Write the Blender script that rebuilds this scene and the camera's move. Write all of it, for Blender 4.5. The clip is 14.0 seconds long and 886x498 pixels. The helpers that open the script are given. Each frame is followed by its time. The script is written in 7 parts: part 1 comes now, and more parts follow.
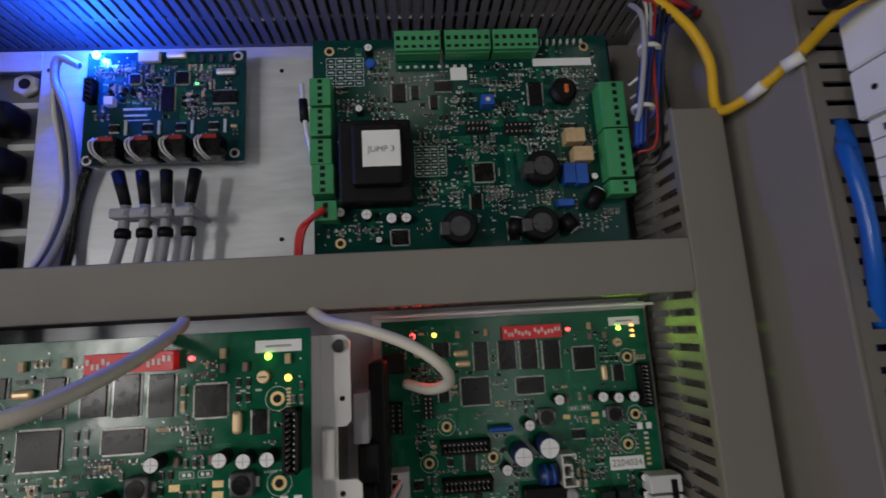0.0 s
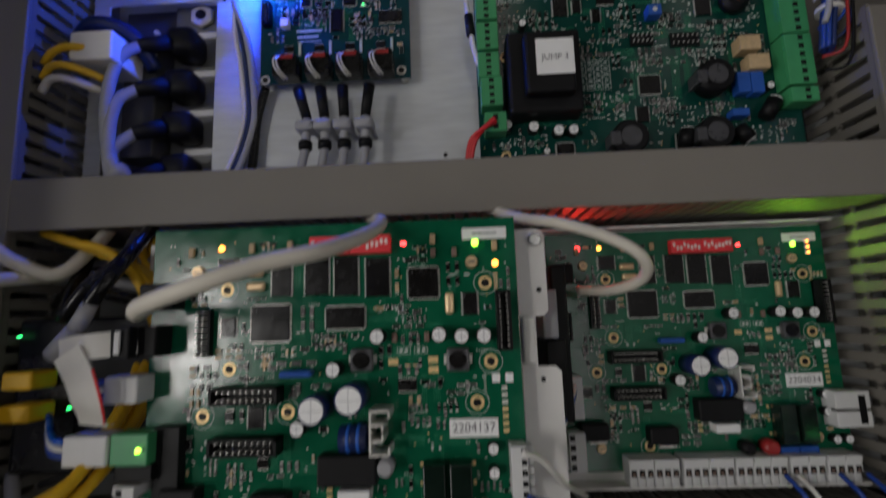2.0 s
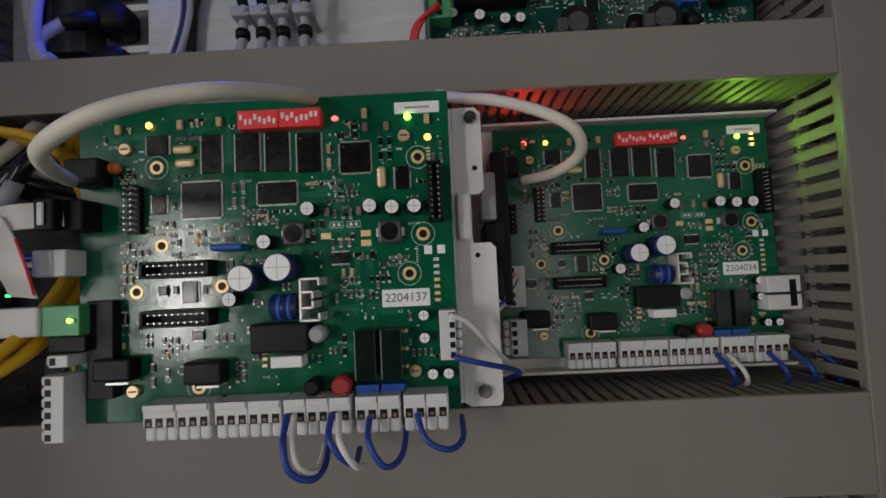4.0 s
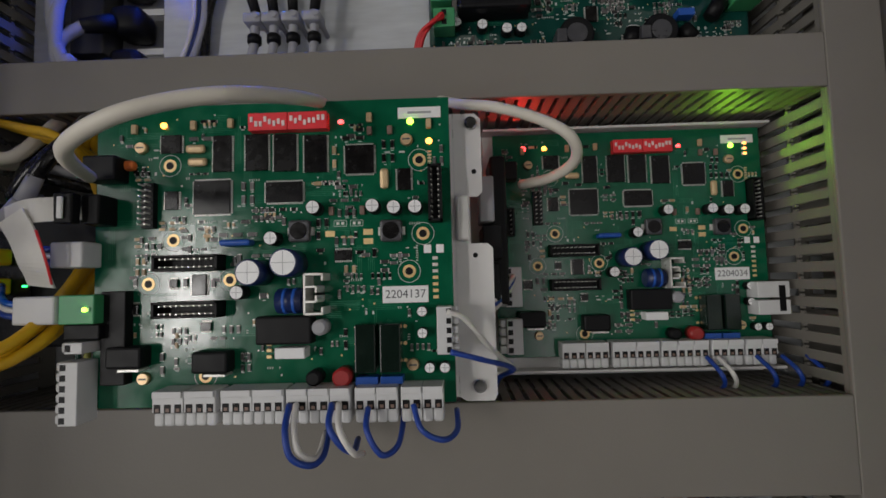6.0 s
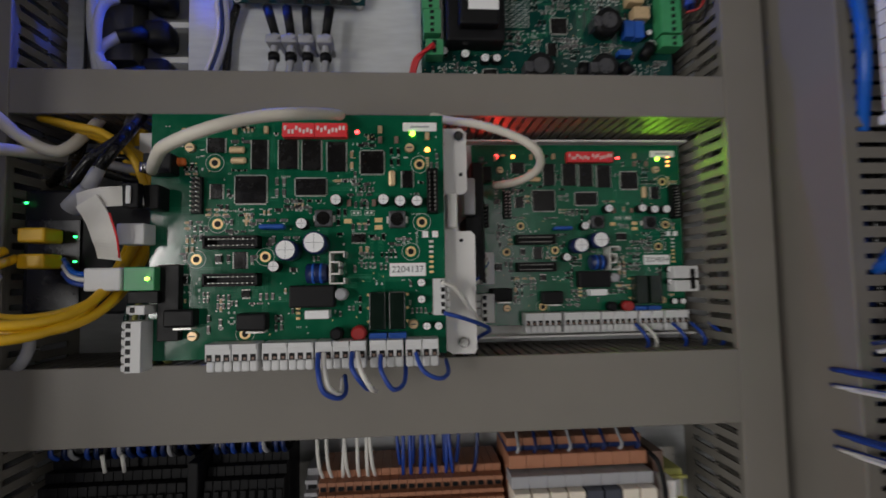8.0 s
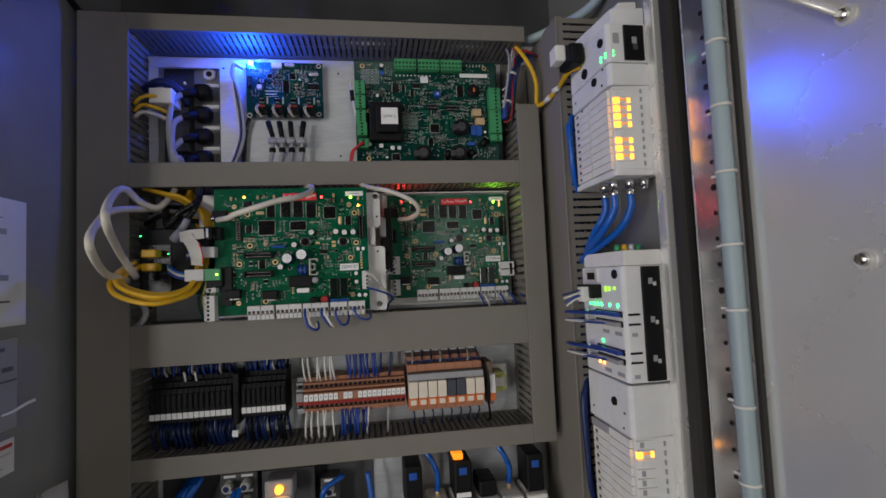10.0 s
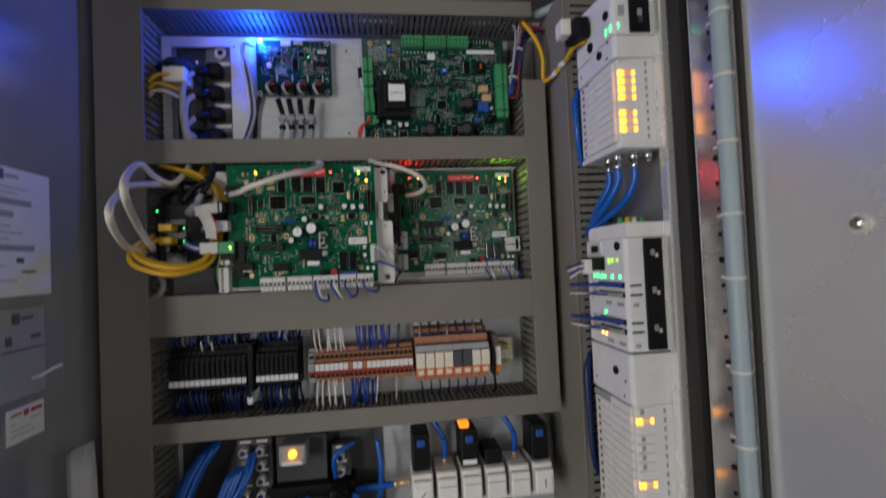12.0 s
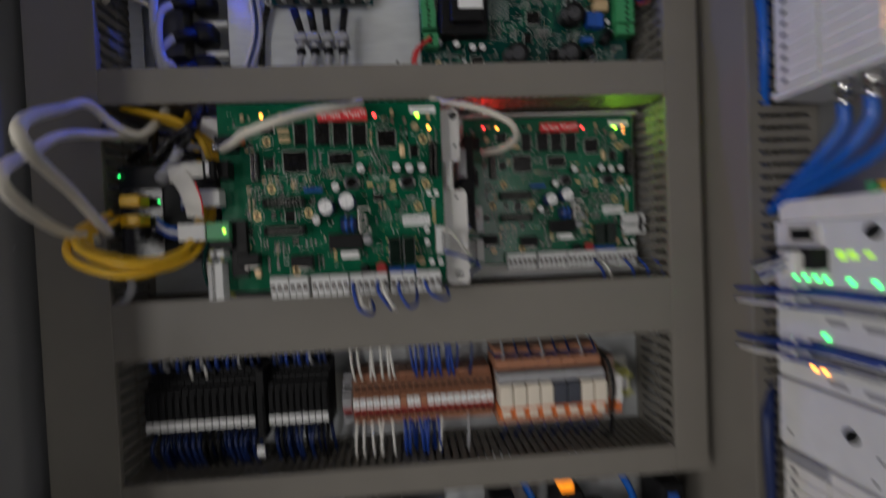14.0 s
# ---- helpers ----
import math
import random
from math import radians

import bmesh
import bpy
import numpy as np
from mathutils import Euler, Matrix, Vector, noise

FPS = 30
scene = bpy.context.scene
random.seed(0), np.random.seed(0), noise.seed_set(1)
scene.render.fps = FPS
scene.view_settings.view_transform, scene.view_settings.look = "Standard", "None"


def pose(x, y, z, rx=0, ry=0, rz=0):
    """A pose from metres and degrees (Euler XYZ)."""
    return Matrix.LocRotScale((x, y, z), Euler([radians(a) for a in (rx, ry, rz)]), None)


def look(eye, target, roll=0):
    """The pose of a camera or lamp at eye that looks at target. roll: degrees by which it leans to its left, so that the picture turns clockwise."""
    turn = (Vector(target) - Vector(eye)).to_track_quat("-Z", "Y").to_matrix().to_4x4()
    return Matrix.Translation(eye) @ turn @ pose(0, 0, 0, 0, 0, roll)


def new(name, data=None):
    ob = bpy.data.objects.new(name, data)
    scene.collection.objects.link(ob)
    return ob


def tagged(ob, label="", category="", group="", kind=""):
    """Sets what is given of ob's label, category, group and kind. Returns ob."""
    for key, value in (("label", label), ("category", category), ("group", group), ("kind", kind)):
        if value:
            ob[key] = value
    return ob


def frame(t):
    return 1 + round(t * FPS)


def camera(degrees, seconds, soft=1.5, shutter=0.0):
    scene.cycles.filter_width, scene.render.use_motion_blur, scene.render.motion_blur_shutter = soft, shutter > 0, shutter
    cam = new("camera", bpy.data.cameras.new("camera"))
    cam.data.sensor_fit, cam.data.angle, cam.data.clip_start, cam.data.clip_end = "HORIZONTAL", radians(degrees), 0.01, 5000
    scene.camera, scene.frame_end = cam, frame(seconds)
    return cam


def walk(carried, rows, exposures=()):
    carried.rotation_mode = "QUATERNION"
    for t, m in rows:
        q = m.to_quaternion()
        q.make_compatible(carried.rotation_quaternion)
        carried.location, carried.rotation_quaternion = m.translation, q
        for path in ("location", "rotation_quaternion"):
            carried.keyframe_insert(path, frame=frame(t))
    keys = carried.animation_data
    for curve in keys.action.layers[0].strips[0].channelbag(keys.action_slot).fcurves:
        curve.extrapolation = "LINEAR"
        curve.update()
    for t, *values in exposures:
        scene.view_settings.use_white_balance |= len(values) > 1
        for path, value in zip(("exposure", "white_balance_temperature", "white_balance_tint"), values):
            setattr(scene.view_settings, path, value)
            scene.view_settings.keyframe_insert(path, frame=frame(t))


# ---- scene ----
cam = camera(86.4, 14.0, soft=1.6, shutter=0.6)
PATH = [
    (0, (0.087, -0.252, 1.572), (0.208, 1.716, 1.905), -3.2),
    (0.5, (0.069, -0.244, 1.576), (0.16, 1.723, 1.927), -3.1),
    (1, (0.051, -0.243, 1.568), (0.105, 1.724, 1.928), -2.8),
    (1.5, (0.037, -0.245, 1.564), (0.035, 1.724, 1.914), -2.8),
    (2, (0.011, -0.248, 1.53), (-0.062, 1.731, 1.813), -2.0),
    (2.5, (0.016, -0.253, 1.504), (-0.086, 1.735, 1.691), -1.7),
    (3, (0.031, -0.245, 1.489), (-0.017, 1.75, 1.627), -2.3),
    (3.5, (0.035, -0.242, 1.489), (0.003, 1.755, 1.602), -2.7),
    (6, (0.038, -0.252, 1.486), (-0.011, 1.743, 1.62), -1.5),
    (6.5, (0.036, -0.255, 1.484), (0.03, 1.74, 1.617), -1.6),
    (7, (0.039, -0.265, 1.49), (0.065, 1.73, 1.631), -1.2),
    (7.5, (0.036, -0.275, 1.492), (0.11, 1.719, 1.621), -1.2),
    (8, (0.016, -0.315, 1.475), (0.152, 1.677, 1.594), -1.0),
    (8.5, (0.033, -0.381, 1.475), (0.324, 1.594, 1.586), -1.3),
    (8.7, (0.042, -0.429, 1.463), (0.334, 1.545, 1.6), -1.4),
    (10.8, (0.04, -0.617, 1.466), (0.341, 1.357, 1.571), -3.0),
    (11, (0.031, -0.612, 1.467), (0.329, 1.363, 1.573), -2.7),
    (11.5, (0.027, -0.617, 1.467), (0.304, 1.361, 1.567), -2.2),
    (12, (0.046, -0.614, 1.449), (0.292, 1.37, 1.505), -2.5),
    (12.5, (0.04, -0.578, 1.38), (0.255, 1.408, 1.285), -1.5),
    (13, (0.039, -0.542, 1.356), (0.191, 1.443, 1.164), -4.7),
    (13.5, (0.036, -0.492, 1.371), (0.208, 1.497, 1.239), -3.2),
    (14, (0.007, -0.408, 1.465), (0.151, 1.586, 1.417), -2.4),
]
walk(cam, [(t, look(eye, target, roll)) for t, eye, target, roll in PATH],
     exposures=((0, -0.24), (1.5, -0.26), (2.0, -0.36), (2.5, -0.28), (3.0, -0.17), (6.0, -0.07), (7.5, -0.04), (8.5, -0.02), (11.0, 0.03), (12.5, 0.03), (13.0, 0.0), (13.5, -0.1), (14.0, -0.23)))

# ---- world and large lights ----
world = bpy.data.worlds.new("room_dusk")
scene.world = world
world.use_nodes = True
world.node_tree.nodes["Background"].inputs[0].default_value = (0.55, 0.62, 0.75, 1)
world.node_tree.nodes["Background"].inputs[1].default_value = 0.008


def lamp(name, kind, place, power, colour, size=0.1, size_y=None, target=None):
    data = bpy.data.lights.new(name, kind)
    data.energy, data.color = power, colour
    if kind == "AREA":
        data.size = size
        if size_y:
            data.shape, data.size_y = "RECTANGLE", size_y
    else:
        data.shadow_soft_size = size
    ob = new(name, data)
    ob.matrix_world = look(place, target or (place[0], place[1], place[2] - 1))
    return ob


# Added area lamp from the left; its source is unseen and unknown.
lamp("left_soft_light", "AREA", (-2.05, -1.60, 1.12), 25, (1.0, 0.97, 0.94), 1.35, 2.0, (0.0, 0, 1.12))
# Added strip, set where its mirror image makes the glare on the board.
lamp("board_glare_strip", "AREA", (-1.71, -2.85, 1.50), 18, (1.0, 0.97, 0.94), 0.28, 0.8, (-0.1, 0, 1.48))
# Added fill lamp, aimed to put haze on the set-back board.
lamp("front_right_fill", "AREA", (0.75, -2.45, 1.25), 4.5, (1.0, 0.98, 0.96), 0.6, 1.5, (0.1, 0, 1.40))
# Added weak fill from overhead; no lamp body belongs to it.
lamp("overhead_fill", "AREA", (0.1, -1.5, 2.70), 1.4, (1.0, 0.93, 0.84), 0.3, 1.2)


def indicator(name, place, power, colour):
    """A lit indicator shines out of its board into the half space before it."""
    ob = lamp(name, "SPOT", place, power, colour, 0.002, target=(place[0], place[1] - 1, place[2]))
    ob.data.spot_size, ob.data.spot_blend = radians(176), 0.12
    return ob


lamp("blue_indicator_glow", "POINT", (-0.1085, 0.0255, 1.7560), 0.9, (0.006, 0.07, 1.0), 0.002)
indicator("green_indicator_glow", (0.214, 0.0440, 1.5665), 0.05, (0.36, 1.0, 0.02))
indicator("red_indicator_glow", (0.0835, 0.0440, 1.5685), 0.055, (1.0, 0.03, 0.02))


# ---- materials ----
def mat(name, colour, rough=0.5, metal=0.0, vary=0.15, scale=60.0, bump=0.0, bump_scale=400.0, island=0.0, emit=None, power=0.0,
        alpha=None, stretch=(1, 1, 1), coat=0.0, spec=0.5):
    """A surface with a colour that varies at two scales, uneven gloss and fine relief."""
    m = bpy.data.materials.new(name)
    m.use_nodes = True
    nt = m.node_tree
    b = nt.nodes["Principled BSDF"]
    b.inputs["Roughness"].default_value = rough
    b.inputs["Metallic"].default_value = metal
    b.inputs["Coat Weight"].default_value = coat
    b.inputs["Specular IOR Level"].default_value = spec
    geo = nt.nodes.new("ShaderNodeTexCoord")
    mp = nt.nodes.new("ShaderNodeMapping")
    mp.inputs["Scale"].default_value = stretch
    nt.links.new(geo.outputs["Object"], mp.inputs["Vector"])
    n1 = nt.nodes.new("ShaderNodeTexNoise")
    n1.inputs["Scale"].default_value = scale
    n1.inputs["Detail"].default_value = 6
    n2 = nt.nodes.new("ShaderNodeTexNoise")
    n2.inputs["Scale"].default_value = scale / 7
    nt.links.new(mp.outputs[0], n1.inputs["Vector"])
    nt.links.new(mp.outputs[0], n2.inputs["Vector"])
    add = nt.nodes.new("ShaderNodeMath")
    add.operation = "ADD"
    nt.links.new(n1.outputs[0], add.inputs[0])
    nt.links.new(n2.outputs[0], add.inputs[1])
    ramp = nt.nodes.new("ShaderNodeMapRange")
    ramp.inputs[1].default_value, ramp.inputs[2].default_value = 0.7, 1.3
    ramp.inputs[3].default_value, ramp.inputs[4].default_value = 1 - vary, 1 + vary
    nt.links.new(add.outputs[0], ramp.inputs[0])
    mul = nt.nodes.new("ShaderNodeVectorMath")
    mul.operation = "SCALE"
    mul.inputs[0].default_value = colour
    last = ramp.outputs[0]
    if island:
        g = nt.nodes.new("ShaderNodeNewGeometry")
        r2 = nt.nodes.new("ShaderNodeMapRange")
        r2.inputs[3].default_value, r2.inputs[4].default_value = 1 - island, 1 + island
        nt.links.new(g.outputs["Random Per Island"], r2.inputs[0])
        mm = nt.nodes.new("ShaderNodeMath")
        mm.operation = "MULTIPLY"
        nt.links.new(last, mm.inputs[0])
        nt.links.new(r2.outputs[0], mm.inputs[1])
        last = mm.outputs[0]
    nt.links.new(last, mul.inputs["Scale"])
    nt.links.new(mul.outputs[0], b.inputs["Base Color"])
    rr = nt.nodes.new("ShaderNodeMapRange")
    rr.inputs[1].default_value, rr.inputs[2].default_value = 0.7, 1.3
    rr.inputs[3].default_value, rr.inputs[4].default_value = max(0.02, rough - 0.08), min(1, rough + 0.08)
    nt.links.new(add.outputs[0], rr.inputs[0])
    nt.links.new(rr.outputs[0], b.inputs["Roughness"])
    if bump:
        n3 = nt.nodes.new("ShaderNodeTexNoise")
        n3.inputs["Scale"].default_value = bump_scale
        nt.links.new(mp.outputs[0], n3.inputs["Vector"])
        bp = nt.nodes.new("ShaderNodeBump")
        bp.inputs["Strength"].default_value = bump
        bp.inputs["Distance"].default_value = 0.001
        nt.links.new(n3.outputs[0], bp.inputs["Height"])
        nt.links.new(bp.outputs[0], b.inputs["Normal"])
    if emit:
        b.inputs["Emission Color"].default_value = (*emit, 1)
        b.inputs["Emission Strength"].default_value = power
    if alpha is not None:
        b.inputs["Transmission Weight"].default_value = alpha
    return m


M = dict(
    duct=mat("duct_grey_plastic", (0.20, 0.184, 0.161), 0.5, vary=0.05, scale=25, bump=0.08, bump_scale=900),
    duct_in=mat("duct_inside", (0.17, 0.158, 0.138), 0.6, vary=0.08, scale=30),
    plate=mat("galvanised_plate", (0.64, 0.66, 0.68), 0.42, 0.35, vary=0.12, scale=40, bump=0.05, stretch=(1, 1, 6)),
    sidesteel=mat("satin_steel_wall", (0.44, 0.45, 0.47), 0.22, 0.6, vary=0.08, scale=15, bump=0.03),
    steel=mat("brushed_steel", (0.88, 0.87, 0.855), 0.27, 0.6, vary=0.04, scale=9, stretch=(1, 1, 1)),
    polished=mat("polished_steel_strip", (0.58, 0.57, 0.56), 0.22, 0.92, vary=0.05, scale=20, bump=0.01, bump_scale=90, stretch=(0.3, 0.3, 2)),
    smoked=mat("smoked_relay_plastic", (0.006, 0.014, 0.010), 0.15, vary=0.2, scale=120, spec=0.5),
    ferrite=mat("grey_ferrite", (0.075, 0.075, 0.082), 0.35, 0.2, vary=0.2, scale=250),
    painted=mat("painted_grey_steel", (0.21, 0.213, 0.215), 0.45, 0.2, vary=0.07, scale=15, bump=0.03),
    darksteel=mat("dark_steel", (0.11, 0.11, 0.115), 0.4, 0.5, vary=0.15, scale=20),
    alu=mat("bracket_aluminium", (0.82, 0.80, 0.78), 0.45, 0.1, vary=0.06, scale=50),
    pcb=mat("green_solder_mask", (0.004, 0.108, 0.052), 0.16, vary=0.22, scale=110, bump=0.035, bump_scale=260, spec=0.5),
    pcb_dark=mat("dark_green_solder_mask", (0.004, 0.048, 0.038), 0.13, vary=0.22, scale=110, bump=0.035, bump_scale=260, spec=0.5),
    pcb_teal=mat("teal_solder_mask", (0.004, 0.045, 0.055), 0.13, vary=0.22, scale=110, bump=0.035, bump_scale=260, spec=0.5),
    track=mat("copper_track_under_mask", (0.02, 0.17, 0.09), 0.25, vary=0.2, scale=200, spec=0.32),
    black=mat("black_plastic", (0.006, 0.006, 0.007), 0.5, vary=0.3, scale=200, bump=0.05, spec=0.22),
    chip=mat("chip_epoxy", (0.007, 0.0065, 0.0065), 0.25, vary=0.3, scale=300, spec=0.32),
    rubber=mat("black_rubber", (0.02, 0.018, 0.016), 0.7, vary=0.3, scale=60),
    captop=mat("matt_aluminium", (0.85, 0.85, 0.85), 0.5, 0.1, vary=0.06, scale=300),
    tin=mat("tinned_metal", (0.78, 0.76, 0.72), 0.34, 0.4, vary=0.1, scale=300),
    chrome=mat("chromed_metal", (0.75, 0.74, 0.72), 0.15, 1.0, vary=0.05, scale=100),
    brass=mat("nickel_brass", (0.75, 0.55, 0.32), 0.35, 0.5, vary=0.1, scale=200),
    gold=mat("gold_pad", (0.85, 0.62, 0.30), 0.4, 0.45, vary=0.15, scale=300),
    ceramic=mat("tan_ceramic", (0.50, 0.36, 0.20), 0.5, vary=0.2, scale=400, island=0.3),
    smd=mat("mixed_smd", (0.085, 0.08, 0.078), 0.4, vary=0.3, scale=300, island=0.85),
    silk=mat("silkscreen_white", (0.50, 0.56, 0.52), 0.6, vary=0.2, scale=300),
    label=mat("white_label", (0.84, 0.84, 0.84), 0.55, vary=0.05, scale=80),
    paper=mat("paper_sheet", (0.70, 0.71, 0.73), 0.7, vary=0.04, scale=30),
    greysheet=mat("grey_plastic_sheet", (0.32, 0.33, 0.35), 0.35, vary=0.06, scale=30),
    relaygrey=mat("dark_grey_relay_plastic", (0.05, 0.055, 0.075), 0.35, vary=0.1, scale=60),
    ink=mat("grey_ink", (0.10, 0.10, 0.11), 0.6, vary=0.2, scale=100),
    redink=mat("red_ink", (0.45, 0.04, 0.05), 0.6, vary=0.2, scale=100),
    term=mat("grey_terminal_plastic", (0.64, 0.64, 0.64), 0.45, vary=0.06, scale=120, bump=0.03),
    white=mat("off_white_plastic", (0.80, 0.78, 0.75), 0.42, vary=0.06, scale=60, bump=0.03),
    module=mat("light_grey_module_plastic", (0.76, 0.76, 0.76), 0.45, vary=0.06, scale=50, bump=0.04),
    greenterm=mat("green_terminal_plastic", (0.05, 0.30, 0.12), 0.42, vary=0.12, scale=120),
    red=mat("red_switch_plastic", (0.80, 0.035, 0.045), 0.4, vary=0.08, scale=120),
    dullred=mat("dull_red_plastic", (0.33, 0.02, 0.02), 0.4, vary=0.1, scale=120),
    blue=mat("blue_plastic", (0.015, 0.09, 0.42), 0.4, vary=0.15, scale=120),
    hose=mat("blue_polyurethane_hose", (0.006, 0.10, 0.46), 0.3, vary=0.12, scale=60, coat=0.2),
    navy=mat("navy_wire", (0.007, 0.02, 0.095), 0.4, vary=0.15, scale=100),
    bluewire=mat("blue_wire", (0.012, 0.05, 0.30), 0.4, vary=0.12, scale=100),
    whitewire=mat("white_wire", (0.70, 0.68, 0.64), 0.45, vary=0.08, scale=100),
    greywire=mat("grey_cable", (0.34, 0.34, 0.36), 0.5, vary=0.08, scale=60),
    cream=mat("cream_cable", (0.62, 0.58, 0.50), 0.5, vary=0.08, scale=60),
    yellow=mat("yellow_cable", (0.72, 0.42, 0.012), 0.42, vary=0.08, scale=60),
    redwire=mat("red_wire", (0.55, 0.015, 0.02), 0.4, vary=0.08, scale=60),
    brown=mat("brown_terminal_plastic", (0.36, 0.155, 0.085), 0.5, vary=0.12, scale=120, island=0.15),
    brown2=mat("dull_brown_plastic", (0.22, 0.14, 0.11), 0.5, vary=0.12, scale=120),
    orange=mat("orange_plastic", (0.72, 0.17, 0.03), 0.45, vary=0.08, scale=120),
    ygreen=mat("yellow_green_plastic", (0.55, 0.55, 0.16), 0.5, vary=0.1, scale=100),
    conduit=mat("pale_blue_grey_conduit", (0.32, 0.40, 0.43), 0.45, vary=0.06, scale=40, bump=0.1, bump_scale=300),
    # tone of the unseen room shell, kept dark to hold down the fill
    wall=mat("unseen_room_paint", (0.09, 0.088, 0.083), 0.8, vary=0.05, scale=5),
    led_blue=mat("blue_led", (0.1, 0.2, 0.9), 0.3, emit=(0.12, 0.4, 1.0), power=45),
    led_green=mat("yellow_green_led", (0.4, 0.9, 0.1), 0.3, emit=(0.36, 1.0, 0.04), power=9),
    led_green2=mat("green_led", (0.1, 0.9, 0.2), 0.3, emit=(0.03, 1.0, 0.18), power=5),
    led_amber=mat("amber_led", (0.9, 0.6, 0.1), 0.3, emit=(1.0, 0.30, 0.04), power=8),
    led_red=mat("red_led", (0.9, 0.1, 0.1), 0.3, emit=(1.0, 0.03, 0.03), power=11),
    led_orange=mat("orange_lamp", (0.9, 0.5, 0.1), 0.3, emit=(1.0, 0.36, 0.03), power=3.2),
    led_display=mat("yellow_green_display", (0.4, 0.6, 0.1), 0.3, emit=(0.45, 1.0, 0.05), power=1.0),
    pinkish=mat("pinkish_white_slider", (0.85, 0.68, 0.65), 0.5, vary=0.1, scale=200),
    led_deep=mat("orange_lens", (0.8, 0.3, 0.02), 0.3, emit=(1.0, 0.27, 0.01), power=1.1),
    relaycream=mat("cream_relay_plastic", (0.76, 0.68, 0.57), 0.45, vary=0.05, scale=80),
    led_dim=mat("amber_light_bar", (0.7, 0.3, 0.05), 0.4, emit=(1.0, 0.26, 0.02), power=0.7),
)


# ---- mesh helpers ----
def part(name, bm, material, parent=None, label=""):
    me = bpy.data.meshes.new(name)
    bm.to_mesh(me)
    bm.free()
    me.materials.append(M[material])
    ob = new(name, me)
    if parent:
        ob.parent = parent
    if label:
        ob["label"] = label
    return ob


def thing(name, label, category, group="", place=(0, 0, 0), kind=""):
    ob = new(name)
    ob.empty_display_size = 0.01
    ob.location = place
    return tagged(ob, label, category, group, kind)


def box(bm, x0, x1, y0, y1, z0, z1, bevel=0.0, m=None):
    made = bmesh.ops.create_cube(bm, size=1)["verts"]
    for v in made:
        v.co = ((x0 + x1) / 2 + v.co.x * (x1 - x0), (y0 + y1) / 2 + v.co.y * (y1 - y0), (z0 + z1) / 2 + v.co.z * (z1 - z0))
    if bevel:
        edges = list({e for v in made for e in v.link_edges})
        made = bmesh.ops.bevel(bm, geom=edges, offset=bevel, segments=2, affect="EDGES", profile=0.5)["verts"]
    if m is not None:
        bmesh.ops.transform(bm, matrix=m, verts=list(made))
    return bm


def quads(bm, boxes):
    """Plain boxes (x0, x1, y0, y1, z0, z1), added quickly."""
    for x0, x1, y0, y1, z0, z1 in boxes:
        v = [bm.verts.new(p) for p in ((x0, y0, z0), (x1, y0, z0), (x1, y1, z0), (x0, y1, z0), (x0, y0, z1), (x1, y0, z1), (x1, y1, z1), (x0, y1, z1))]
        for a in ((0, 3, 2, 1), (4, 5, 6, 7), (0, 1, 5, 4), (1, 2, 6, 5), (2, 3, 7, 6), (3, 0, 4, 7)):
            bm.faces.new([v[i] for i in a])
    return bm


def rod(bm, p0, p1, r0, r1=None, seg=14, bevel=0.0):
    """A round bar, or a cone, from p0 to p1."""
    p0, p1 = Vector(p0), Vector(p1)
    turn = (p1 - p0).to_track_quat("Z", "Y").to_matrix().to_4x4()
    m = Matrix.Translation((p0 + p1) / 2) @ turn
    made = bmesh.ops.create_cone(bm, cap_ends=True, segments=seg, radius1=r0, radius2=r0 if r1 is None else r1, depth=(p1 - p0).length, matrix=m)["verts"]
    if bevel:
        caps = {f for v in made for f in v.link_faces if len(f.verts) == seg}
        bmesh.ops.bevel(bm, geom=list({e for f in caps for e in f.edges}), offset=bevel, segments=2, affect="EDGES")
    for f in bm.faces:
        f.smooth = len(f.verts) == 4
    return bm


def spline(points, n=8):
    """A smooth line through the points."""
    pts = [Vector(p) for p in points]
    pts = [2 * pts[0] - pts[1], *pts, 2 * pts[-1] - pts[-2]]
    out = []
    for a, b, c, d in zip(pts, pts[1:], pts[2:], pts[3:]):
        for i in range(n):
            t = i / n
            out.append(0.5 * (2 * b + (c - a) * t + (2 * a - 5 * b + 4 * c - d) * t * t + (3 * b - a - 3 * c + d) * t ** 3))
    return out + [pts[-2]]


def tube(bm, points, r, seg=8, n=8, flat=1.0, wide=None):
    """A cable along a smooth line; flat squeezes it along the direction wide's normal."""
    line = spline(points, n)
    rings = []
    up = Vector((0.13, 1.0, 0.21)).normalized()
    for i, p in enumerate(line):
        d = (line[min(i + 1, len(line) - 1)] - line[max(i - 1, 0)]).normalized()
        side = d.cross(up)
        side = side.normalized() if side.length > 1e-5 else Vector((1, 0, 0))
        up2 = side.cross(d).normalized()
        up = up2 if up2.length else up
        rings.append([bm.verts.new(p + side * (r * math.cos(2 * math.pi * k / seg)) + up2 * (r * flat * math.sin(2 * math.pi * k / seg))) for k in range(seg)])
    for a, b in zip(rings, rings[1:]):
        for k in range(seg):
            f = bm.faces.new((a[k], a[(k + 1) % seg], b[(k + 1) % seg], b[k]))
            f.smooth = True
    bm.faces.new(rings[0][::-1])
    bm.faces.new(rings[-1])
    return bm


def B():
    return bmesh.new()


# ---- enclosure and room ----
PLATE = 0.075


def slab(name, x0, x1, y0, y1, z0, z1, material, label, category="wall", bevel=0.0):
    ob = part(name, box(B(), x0, x1, y0, y1, z0, z1, bevel), material)
    return tagged(ob, label, category, kind="structure")


